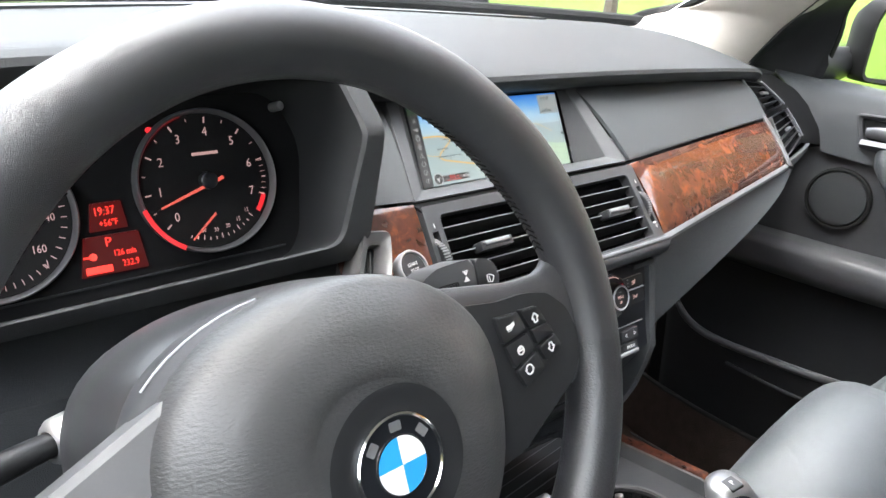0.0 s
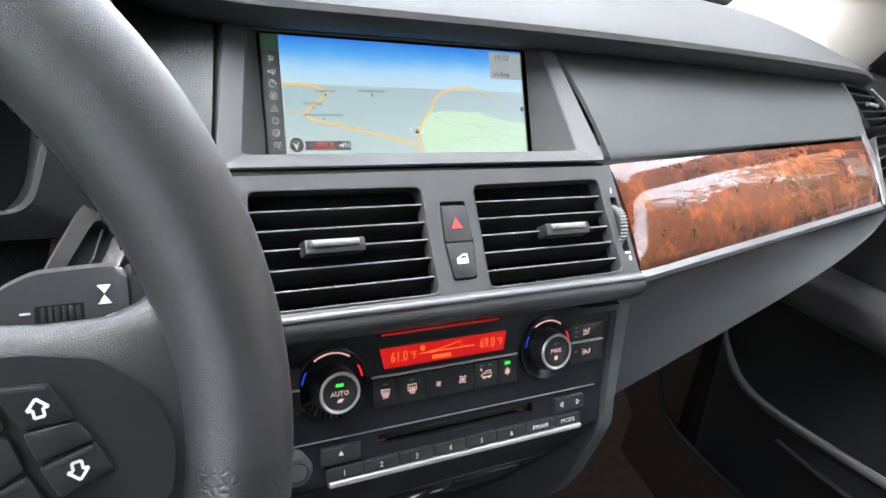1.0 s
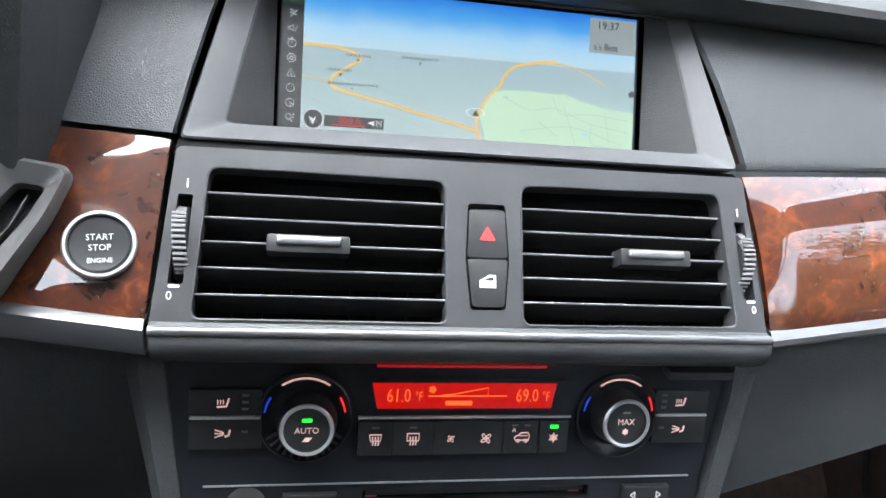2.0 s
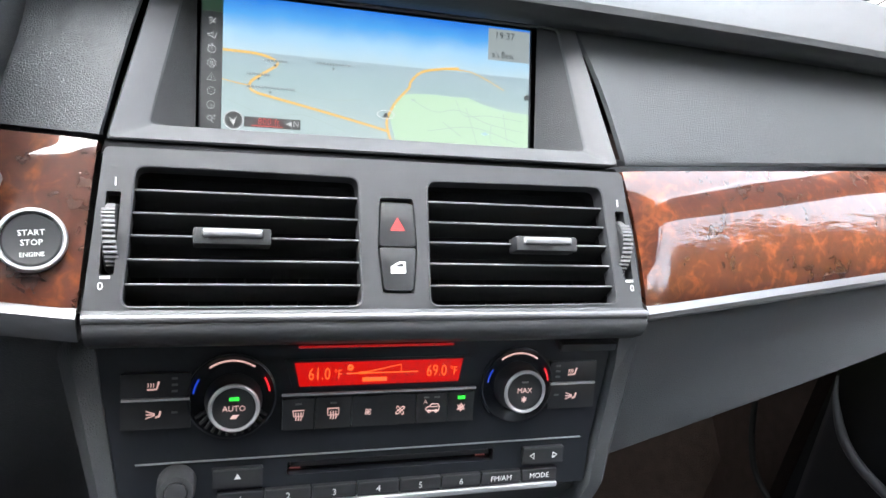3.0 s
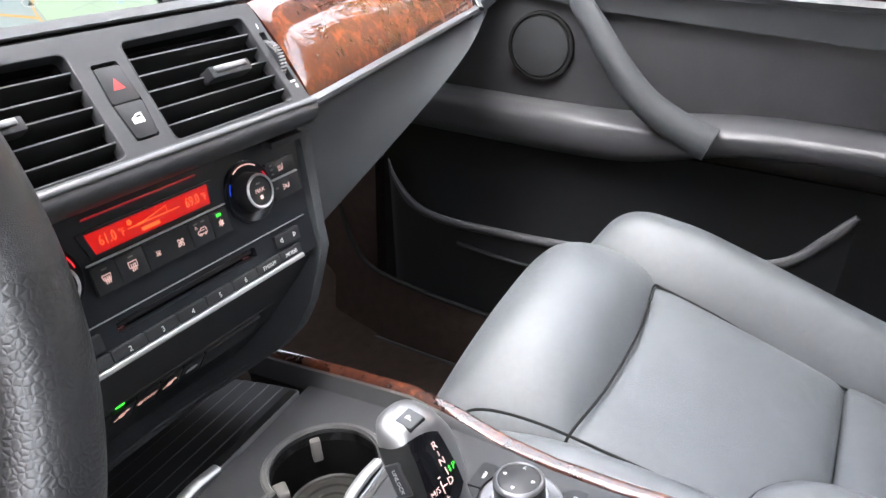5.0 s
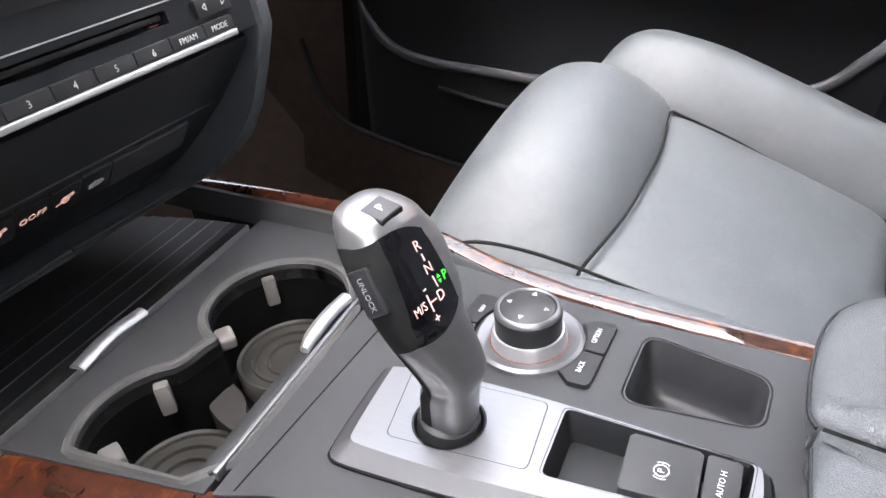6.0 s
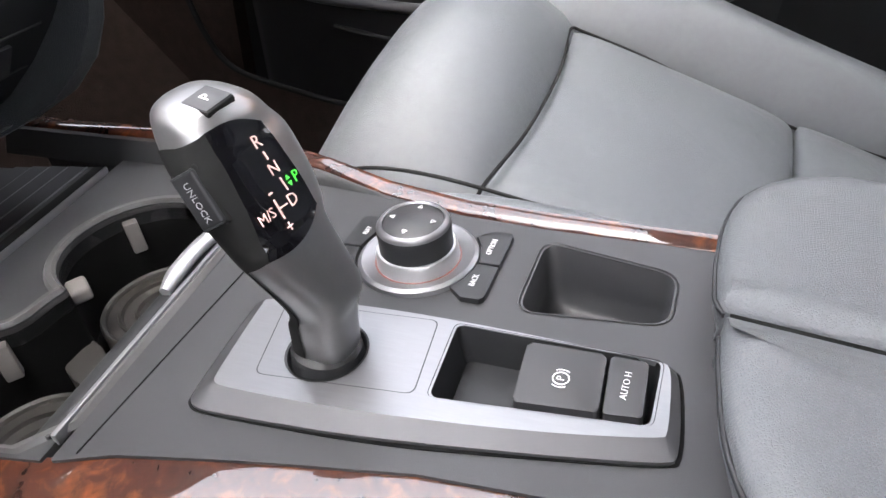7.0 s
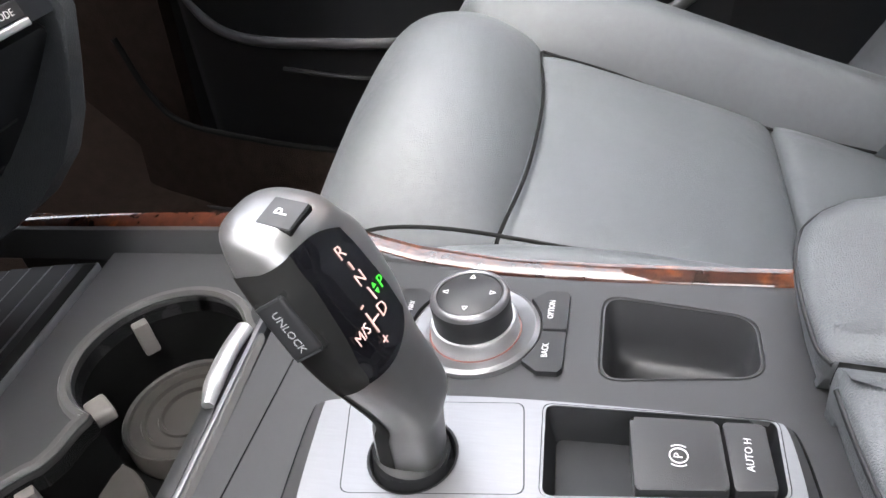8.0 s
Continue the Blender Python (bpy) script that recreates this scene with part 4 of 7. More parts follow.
    part("scale_line", prism(rect(-0.074, 0.0036, -0.0565, 0.0042), 0.0008, 0.0011), redm, root)
    lettering("N", 0.0046, (-0.0490, 0.0060, 0.001), whitem, root)
    part("north_arrow", prism([(-0.0550, 0.0060), (-0.0515, 0.0046), (-0.0515, 0.0074)], 0.0008, 0.0011), whitem, root)
    part("compass", prism(circle(0.0055, 24, -0.0838, 0.0062), 0.0006, 0.0011), barm, root)
    part("compass_ring", ring_bm(0.0055, 0.0048, -0.0838, 0.0062, 0.0013, 24), iconm, root)
    part("compass_needle", prism([(-0.0862, 0.0075), (-0.0838, 0.0030), (-0.0820, 0.0085), (-0.0838, 0.0062)], 0.0011, 0.0014), whitem, root)
    part("side_mark", prism(circle(0.0018, 16, 0.0958, 0.0335), 0.0006, 0.0011), textm, root)


def curve2(pts, n=5):
    return [(p.x, p.y) for p in curve([(x, y, 0) for x, y in pts], n)]


def ring_bm(r1, r0, cx, cy, z, n=32, a0=0.0, a1=360.0, t=0.0003):
    """A flat ring or arc."""
    o, i = circle(r1, n, cx, cy, a0, a1), circle(r0, n, cx, cy, a0, a1)
    full = abs(a1 - a0) >= 360
    bm = loft([[(x, y, z - t) for x, y in i], [(x, y, z) for x, y in i], [(x, y, z) for x, y in o], [(x, y, z - t) for x, y in o]], full)
    return bm


# ---- climate controls and radio
HV = plane((0, -0.0185, 0.5995), 17)


def climate_panel():
    root = thing("climate_control", "black climate control panel with two dials and red display", "climate control", HV)
    outer = rounded([(-0.1360, -0.0565), (0.1330, -0.0565), (0.1340, -0.030), (0.1445, 0.0390), (-0.1500, 0.0390), (-0.1390, -0.030)], 0.002)
    slot = rounded(rect(-0.052, -0.0385, 0.070, -0.0310), 0.0015)
    part("faceplate", holed(outer, [slot], -0.008, -0.0006), PIANO, root, "smooth black faceplate")
    part("cd_slot", prism(rect(-0.052, -0.0385, 0.070, -0.0310), -0.0078, -0.0074), VOID, root, "dark disc slot")
    part("slot_flap", box(0.118, 0.0030, 0.002, (0.009, -0.0340, -0.0045), 0.0005), BLACK, root)
    for sgn in (-1, 1):
        c = -0.0822 if sgn < 0 else 0.0815
        o, i = sgn * 0.1365 if sgn < 0 else 0.1332, c + sgn * 0.0205
        for y0, y1, nm in ((0.0100, 0.0225, "seat_heat_button"), (-0.0070, 0.0080, "vent_seat_button")):
            b = part(nm, prism(rounded(sorted_rect(o, i, y0, y1), 0.0008), -0.001, 0.0022, 0.0006), BLACK, root)
            if y0 > 0:
                seat_symbol(b, o - sgn * 0.0160, 0.0160)
                for k in range(3):
                    part("led", prism(rect(o - sgn * 0.026 - 0.0015, 0.0126 + 0.0034 * k, o - sgn * 0.026 + 0.0015, 0.0138 + 0.0034 * k), 0.0022, 0.0024), DIM, b)
            else:
                flow_symbol(b, o - sgn * 0.0160, 0.0010)
                part("led", prism(rect(o - sgn * 0.026 - 0.0015, 0.0012, o - sgn * 0.026 + 0.0015, 0.0024), 0.0022, 0.0024), DIM, b)
        # pale matt colour in place of the silver bar's shine
        part("button_bar", box(abs(o - i) - 0.001, 0.0014, 0.0022, ((o + i) / 2, 0.0090, 0.0022), 0.0004), PALE, root, "silver bar, shine painted pale")
        # dial
        well = part("dial_well", moved(lathe([(0.0232, -0.001), (0.0232, 0.0020), (0.0222, 0.0024), (0.0205, 0.0010), (0.0170, -0.0006), (0.0160, -0.0006)], 48), Matrix.Translation((c, 0.0085, 0))), PIANO, root, "dished black dial surround")
        part("blend_arc", ring_bm(0.0205, 0.0195, c, 0.0085, 0.0022, 20, 55, 125), PRINTR, well, "pale red arc")
        part("hot_arc", ring_bm(0.0200, 0.0190, c, 0.0085, 0.0021, 8, 8, 32), REDL, well, "red arc")
        part("cold_arc", ring_bm(0.0200, 0.0190, c, 0.0085, 0.0021, 8, 148, 172), BLUEL, well, "blue arc")
        if sgn < 0:
            for k in range(12):
                a = radians(-150 + 120 * k / 11)
                part("tooth", moved(box(0.006, 0.0014, 0.003, (0.0180, 0, 0.0012)), Matrix.Translation((c, 0.0085, 0)) @ Matrix.Rotation(a, 4, "Z")), CONS, well)
        kc = (-0.0812, 0.0060, 0) if sgn < 0 else (0.0820, 0.0080, 0)
        knob = part("dial", moved(lathe([(0.0150, -0.001), (0.0142, 0.006), (0.0132, 0.0110), (0.0126, 0.0118), (0.0108, 0.0118), (0.0106, 0.0108), (0.0, 0.0108)], 48), Matrix.Translation(kc)), BLACK, root, "black rotary dial")
        part("dial_ring", moved(lathe([(0.0131, 0.0095), (0.0130, 0.0117), (0.0122, 0.0125), (0.0110, 0.0120), (0.0107, 0.0105)], 48), Matrix.Translation(kc)), SATIN, knob, "satin silver dial ring")
        if sgn < 0:
            lettering("AUTO", 0.0042, (kc[0], kc[1] - 0.0006, 0.0110), PRINTR, knob)
            part("led", prism(rect(kc[0] - 0.0024, kc[1] + 0.0037, kc[0] + 0.0024, kc[1] + 0.0055), 0.0108, 0.0111), GREEN, knob, "lit green lamp")
            part("symbol", prism([(kc[0] - 0.0020, kc[1] - 0.0060), (kc[0] + 0.0010, kc[1] - 0.0060), (kc[0] + 0.0026, kc[1] - 0.0040), (kc[0] - 0.0006, kc[1] - 0.0040)], 0.0108, 0.0111), PRINTR, knob)
        else:
            lettering("MAX", 0.0044, (kc[0], kc[1] + 0.0004, 0.0110), PRINTR, knob)
            part("led", prism(rect(kc[0] - 0.0020, kc[1] + 0.0050, kc[0] + 0.0020, kc[1] + 0.0060), 0.0108, 0.0111), DIM, knob)
            snow(knob, kc[0], kc[1] - 0.0048, 0.0020, 0.0111)
    disp = part("display_frame", prism(rounded([(-0.0505, 0.0105), (0.0465, 0.0105), (0.0520, 0.0275), (-0.0550, 0.0275)], 0.001), -0.0008, 0.0004), PIANO, root)
    part("display", prism([(-0.0470, 0.0125), (0.0440, 0.0125), (0.0462, 0.0258), (-0.0500, 0.0258)], 0.0, 0.0008), REDLCD, disp, "glowing red display")
    for body, x in (("61.0", -0.0365), ("69.0", 0.0305)):
        lettering(body, 0.0098, (x, 0.0190, 0.0010), ORANGE, disp, squeeze=0.74)
        lettering("°F", 0.0072, (x + 0.0102, 0.0186, 0.0010), ORANGE, disp, squeeze=0.7)
    part("fan_bars", join(prism(rect(-0.0215, 0.0188, 0.0195, 0.0194), 0.0008, 0.0011), prism(ribbon_poly([(-0.012, 0.0194), (0.0095, 0.0235), (0.0095, 0.0190)], 0.0005), 0.0008, 0.0011), prism(rect(-0.0145, 0.0186, -0.0100, 0.0200), 0.0008, 0.0011)), ORANGE, disp)
    part("fan_symbol", ring_bm(0.0020, 0.0006, -0.0195, 0.0225, 0.0011, 5), ORANGE, disp)
    part("caption_bar", prism(rect(-0.0125, 0.0142, 0.0015, 0.0166), 0.0008, 0.0010), ORANGE, disp)
    # thin line, its shine painted pale, and button row
    part("chrome_line", box(0.1115, 0.0013, 0.002, (-0.0005, 0.0082, 0.0012), 0.0004), PALE, root, "silver line, shine painted pale")
    xs = (-0.0560, -0.0385, -0.0180, 0.0005, 0.0190, 0.0380, 0.0545)
    for k in range(6):
        if k != 3:
            b = part("button", prism(rounded(rect(xs[k] + 0.0003, -0.0115, xs[k + 2 if k == 2 else k + 1] - 0.0003, 0.0062), 0.0006), -0.001, 0.0022, 0.0005), BLACK, root)
        c = (xs[k] + xs[k + 1]) / 2
        if k < 2:
            part("symbol", join(prism(ribbon_poly([(c - 0.0030, -0.0005), (c + 0.0030, -0.0005), (c + 0.0024, -0.0038), (c - 0.0024, -0.0038), (c - 0.0030, -0.0005)] if k == 0 else [(c - 0.0030, 0.0), (c + 0.0030, 0.0), (c + 0.0030, -0.0038), (c - 0.0030, -0.0038), (c - 0.0030, 0.0)], 0.0006), 0.0022, 0.0025), *[prism(ribbon_poly([(c + d, -0.0062), (c + d + 0.0003, -0.0045), (c + d, -0.0030), (c + d, -0.0016)], 0.0006), 0.0022, 0.0025) for d in (-0.0014, 0, 0.0014)]), PRINTR, b, "backlit heater symbol")
            part("led", prism(rect(c - 0.0018, 0.0026, c + 0.0018, 0.0036), 0.0022, 0.0024), DIM, b)
        elif k < 4:
            s = 0.0020 if k == 2 else 0.0030
            part("symbol", join(*[moved(ring_bm(s * 0.52, s * 0.30, 0, 0, 0.0025, 12), Matrix.Translation((c, -0.0030, 0)) @ Matrix.Rotation(a * 1.571 + 0.5, 4, "Z") @ Matrix.Translation((s * 0.56, s * 0.14, 0)) @ Matrix.Diagonal((1, 0.66, 1, 1))) for a in range(4)]), PRINTR, b, "backlit fan symbol")
        elif k == 4:
            part("symbol", join(prism(ribbon_poly([(c - 0.0030, -0.0042), (c - 0.0036, -0.0030), (c - 0.0030, -0.0020), (c - 0.0014, -0.0016), (c - 0.0002, -0.0002), (c + 0.0036, -0.0002), (c + 0.0044, -0.0018), (c + 0.0042, -0.0042), (c - 0.0030, -0.0042)], 0.0006), 0.0022, 0.0025), ring_bm(0.0010, 0.0005, c - 0.0016, -0.0045, 0.0026, 10), ring_bm(0.0010, 0.0005, c + 0.0026, -0.0045, 0.0026, 10), prism(ribbon_poly([(c - 0.0010, -0.0018), (c + 0.0034, -0.0018)], 0.0004), 0.0022, 0.0025)), PRINTR, b, "backlit car symbol")
            lettering("A", 0.0036, (c - 0.0040, 0.0012, 0.0024), PRINTR, b)
            for d in (-0.0035, 0.0030):
                part("led", prism(rect(c + d - 0.0016, 0.0034, c + d + 0.0016, 0.0043), 0.0022, 0.0024), DIM, b)
        else:
            snow(b, c, -0.0030, 0.0030, 0.0025)
            part("led", prism(rect(c - 0.0022, 0.0020, c + 0.0022, 0.0040), 0.0022, 0.0025), GREEN, b, "lit green lamp")
    part("red_light_line", box(0.088, 0.0011, 0.0012, (-0.004, 0.0345, 0.0004)), glow("ambient_red", (1.0, 0.01, 0.01), 0.32), root, "thin red ambient light line")
    return root


def sorted_rect(a, b, y0, y1):
    return rect(min(a, b), y0, max(a, b), y1)


def snow(parent, x, y, s, z):
    part("snow_symbol", join(*[prism(ribbon_poly([(x - s * 0.9 * math.cos(radians(a)), y - s * 0.9 * math.sin(radians(a))), (x + s * 0.9 * math.cos(radians(a)), y + s * 0.9 * math.sin(radians(a)))], 0.0005), z - 0.0003, z) for a in (30, 90, 150)], ring_bm(s * 0.6, s * 0.45, x, y, z, 6)), PRINTR, parent, "backlit snowflake")


def seat_symbol(parent, x, y):
    k = Matrix.Translation((x, y, 0)) @ Matrix.Diagonal((0.8, 0.8, 1, 1)) @ Matrix.Translation((-x, -y, 0))
    part("symbol", moved(join(prism(ribbon_poly([(x - 0.004, y - 0.0022), (x + 0.0016, y - 0.0018), (x + 0.0030, y + 0.0032)], 0.0012), 0.0022, 0.0025), *[prism(ribbon_poly([(x - 0.0036 + d, y - 0.0005), (x - 0.0032 + d, y + 0.0009), (x - 0.0036 + d, y + 0.0022)], 0.0006), 0.0022, 0.0025) for d in (0, 0.0016, 0.0032)]), k), PRINTR, parent, "backlit heated seat symbol")


def flow_symbol(parent, x, y):
    k = Matrix.Translation((x, y, 0)) @ Matrix.Diagonal((0.8, 0.8, 1, 1)) @ Matrix.Translation((-x, -y, 0))
    part("symbol", moved(join(prism(ribbon_poly([(x + 0.001, y - 0.0020), (x + 0.0032, y - 0.0012), (x + 0.0040, y + 0.0022)], 0.0013), 0.0022, 0.0025), *[prism(ribbon_poly([(x - 0.0048, y + d), (x - 0.002, y + d * 0.6), (x + 0.0006, y + d * 0.2)], 0.0007), 0.0022, 0.0025) for d in (-0.0024, 0.0, 0.0024)]), k), PRINTR, parent, "backlit air flow symbol")


def radio():
    root = thing("radio", "black car radio with numbered preset keys and volume knob", "radio", HV)
    part("top_line", box(0.257, 0.0008, 0.0010, (-0.001, -0.0268, 0.0), 0.0002), SATIN, root, "thin silver line")
    knob = part("volume_knob", moved(lathe([(0.0098, -0.001), (0.0096, 0.010), (0.0085, 0.0125), (0.0060, 0.0128), (0.0055, 0.0120), (0.0, 0.0116)], 40), Matrix.Translation((-0.1090, -0.0375, 0))), CONS, root, "worn dark grey volume knob")
    part("knob_cap", moved(lathe([(0.0056, 0.0118), (0.0052, 0.0135), (0.0, 0.0138)], 32), Matrix.Translation((-0.1090, -0.0375, 0))), TITAN, knob)
    e = part("eject_key", prism(rounded(rect(-0.0915, -0.0420, -0.0650, -0.0312), 0.0008), -0.001, 0.0024, 0.0006), BLACK, root)
    # lighter strips on the keys paint the highlights of their upper edges
    part("edge", box(0.0255, 0.0010, 0.0010, (-0.0783, -0.0318, 0.0022)), CONS, e)
    part("symbol", prism([(-0.0800, -0.0372), (-0.0765, -0.0372), (-0.0783, -0.0342)], 0.0024, 0.0027), PRINT, e, "white eject symbol")
    s = part("seek_key", prism(rounded(rect(0.0885, -0.0415, 0.1155, -0.0312), 0.0008), -0.001, 0.0024, 0.0006), BLACK, root)
    part("edge", box(0.026, 0.0010, 0.0010, (0.1020, -0.0318, 0.0022)), CONS, s)
    for x, d in ((0.0945, -1), (0.1095, 1)):
        part("symbol", join(*[prism(ribbon_poly([a, b], 0.0005), 0.0024, 0.0027) for a, b in (((x - d * 0.0012, -0.0382), (x + d * 0.0014, -0.0364)), ((x + d * 0.0014, -0.0364), (x - d * 0.0012, -0.0346)), ((x - d * 0.0012, -0.0346), (x - d * 0.0012, -0.0382)))]), PRINT, s)
    for x in (-0.047, 0.064):
        part("slot_mark", prism(rect(x - 0.003, -0.0378, x + 0.003, -0.0372), -0.0074, -0.0068), REDDIM, root, "dim red slot mark")
    edges = (-0.0890, -0.0640, -0.0385, -0.0130, 0.0120, 0.0370, 0.0620, 0.0880, 0.1120)
    for k, body in enumerate(("1", "2", "3", "4", "5", "6", "FM/AM", "MODE")):
        b = part("preset_key", prism(rounded(rect(edges[k] + 0.0004, -0.0525, edges[k + 1] - 0.0004, -0.0448), 0.0005), -0.001, 0.0030, 0.0006), BLACK, root)
        # edge highlight of the preset key, put into a lighter strip
        part("edge", box(edges[k + 1] - edges[k] - 0.002, 0.0007, 0.0008, ((edges[k] + edges[k + 1]) / 2, -0.0451, 0.0028)), CONS, b)
        lettering(body, 0.0052 if k < 6 else 0.0046, ((edges[k] + edges[k + 1]) / 2, -0.0490, 0.0031), PRINT, b)
    part("silver_bar", box(0.199, 0.0038, 0.005, (0.0125, -0.0550, 0.0018), 0.0012, 3), SATIN, root, "satin silver bar under the keys")


LOW = plane((0, 0.006, 0.478), -30)


def lower_panel():
    root = thing("lower_switch_panel", "black lower panel with a row of chassis buttons", "switch panel", LOW)
    part("faceplate", prism(rounded([(-0.112, -0.040), (0.110, -0.040), (0.124, -0.026), (0.133, 0.070), (-0.135, 0.070), (-0.126, -0.026)], 0.008), -0.010, 0.0, 0.001), BLACK, root, "black panel")
    # light on the grooves is put into a paler colour
    part("groove", box(0.236, 0.0012, 0.001, (-0.002, 0.0165, 0.0002)), RIMM, root)
    part("groove", box(0.222, 0.0010, 0.001, (-0.002, -0.0135, 0.0002)), RIMM, root)
    for k, x in enumerate((-0.0425, -0.0212, 0.0, 0.0212)):
        b = part("button", prism(rounded(rect(x - 0.0103, -0.0115, x + 0.0103, 0.0105), 0.001), -0.001, 0.0022, 0.0006), BLACK, root)
        if k == 1:
            lettering("OFF", 0.0068, (x + 0.0030, -0.0002, 0.0023), PRINTR, b)
            part("symbol", ring_bm(0.0024, 0.0016, x - 0.0055, -0.0005, 0.0025, 14), PRINTR, b)
        elif k == 3:
            part("symbol", prism([(x - 0.0050, -0.0030), (x + 0.0030, -0.0030), (x + 0.0060, -0.0005), (x + 0.0040, 0.0018), (x - 0.0015, 0.0024), (x - 0.0050, 0.0005)], 0.0022, 0.0025), PRINT, b, "white tailgate symbol")
        else:
            part("symbol", join(ring_bm(0.0030, 0.0020, x, -0.0005, 0.0025, 16), prism(ribbon_poly([(x - 0.006, -0.003), (x + 0.006, 0.002)], 0.0007), 0.0022, 0.0025), prism(ribbon_poly([(x - 0.001, 0.001), (x + 0.005, 0.0035)], 0.0007), 0.0022, 0.0025)), PRINTR, b, "backlit parking symbol")
    part("button", prism(rounded(rect(-0.0740, -0.0115, -0.0530, 0.0105), 0.001), -0.001, 0.0022, 0.0006), BLACK, root)
    part("led", prism(rect(-0.0490, 0.0122, -0.0420, 0.0146), 0.0, 0.0008), GREEN, root, "lit green lamp")
    part("storage_flap", prism(rounded(rect(0.0330, -0.0115, 0.0940, 0.0105), 0.001), -0.001, 0.0022, 0.0006), CONS, root, "blank dark grey flap")
    # paler strip paints the light along the flap
    part("flap_edge", box(0.060, 0.0010, 0.001, (0.0635, -0.0118, 0.0018)), RIMM, root)


# ---- outer air vents at the passenger end
def outer_vent():
    root = thing("outer_air_vent", "black slatted air vent with silver rim by the door", "air vent")
    for quad, n in (([(0.580, 0.148, 0.783), (0.642, 0.150, 0.776), (0.686, 0.126, 0.742), (0.598, 0.108, 0.740)], 4), ([(0.600, 0.101, 0.732), (0.692, 0.122, 0.734), (0.716, 0.098, 0.692), (0.556, 0.044, 0.686)], 4)):
        a, b, c, d = [Vector(p) for p in quad]
        nrm = (b - a).cross(d - a).normalized()
        if nrm.y > 0:
            nrm = -nrm
        part("rim", loft([[p + nrm * -0.012 for p in ring4(a, b, c, d, 1.03)], [p for p in ring4(a, b, c, d, 1.03)], [p + nrm * 0.003 for p in ring4(a, b, c, d, 1.0)], [p + nrm * 0.0 for p in ring4(a, b, c, d, 0.95)]], True), BLACK, root, "thin black vent rim")
        # shade inside the duct, put into a near-black colour
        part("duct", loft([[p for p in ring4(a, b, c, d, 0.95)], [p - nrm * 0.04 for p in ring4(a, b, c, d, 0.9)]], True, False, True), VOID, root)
        for k in range(1, n + 1):
            t = k / (n + 1)
            l, r = a.lerp(d, t), b.lerp(c, t)
            l, r = l.lerp(r, 0.03), r.lerp(l, 0.03)
            up = (a - d).normalized()
            part("slat", loft([[p + up * 0.0012, p + nrm * 0.001, p - up * 0.0012, p - up * 0.0012 - nrm * 0.016, p + up * 0.0012 - nrm * 0.016] for p in (l, r)], True, True, True), BLACK, root)
            # lighter colour stands in for the shine on the blade's front
            part("slat_shine", loft([[p + up * 0.0006 + nrm * 0.0008, p + nrm * 0.0018, p - up * 0.0006 + nrm * 0.0008] for p in (l, r)], True, True, True), TITAN, root)
        part("rim_edge", tube(curve([b.lerp(c, t) + (b - a).normalized() * (0.003 + 0.004 * math.sin(math.pi * t)) + nrm * 0.003 for t in (0.0, 0.33, 0.66, 1.0)], 4), 0.0015, 8), BEVEL, root, "thin bright rim edge")
        m = (a + b + c + d) / 4
        side = (b - a).normalized()
        part("tab", tube([m - side * 0.011 + nrm * 0.004, m + side * 0.011 + nrm * 0.004], 0.0026, 10), BEVEL, root, "satin silver vent tab")
    pts = curve([(0.574, 0.146, 0.786), (0.578, 0.120, 0.757), (0.574, 0.094, 0.731), (0.566, 0.065, 0.706), (0.548, 0.032, 0.676)], 5)
    part("rim_strip", tube(pts, [(0.006, 0.003)] * len(pts), 10), TITAN, root, "curved silver strip")
    # end block behind the vents, near-black in place of its shade
    rows = [[(0.574, 0.165, 0.792), (0.65, 0.180, 0.790), (0.72, 0.185, 0.786), (0.79, 0.190, 0.781)], [(0.585, 0.135, 0.762), (0.67, 0.140, 0.762), (0.73, 0.140, 0.762), (0.78, 0.140, 0.762)], [(0.590, 0.112, 0.738), (0.700, 0.120, 0.738), (0.74, 0.112, 0.738), (0.776, 0.104, 0.738)], [(0.580, 0.075, 0.705), (0.715, 0.096, 0.705), (0.745, 0.085, 0.705), (0.772, 0.074, 0.705)], [(0.556, 0.042, 0.676), (0.728, 0.088, 0.684), (0.750, 0.076, 0.682), (0.772, 0.064, 0.680)], [(0.570, 0.08, 0.664), (0.728, 0.12, 0.672), (0.750, 0.11, 0.670), (0.772, 0.10, 0.668)]]
    part("end_block", thick(moved(loft(rows, False), Matrix.Translation((0, 0.012, -0.003))), 0.004), VOID, root, "dash end moulding painted dark for shade")


def ring4(a, b, c, d, k):
    m = (a + b + c + d) / 4
    q = [m + (p - m) * k for p in (a, b, c, d)]
    out = []
    for i in range(4):
        p, e, f = q[i], q[i - 1], q[(i + 1) % 4]
        s, t = p + (e - p) * 0.12, p + (f - p) * 0.12
        out += [s, p.lerp((s + t) / 2, 0.4), t]
    return out


# ---- instruments
CL = plane((-0.305, 0.060, 0.765), 15)


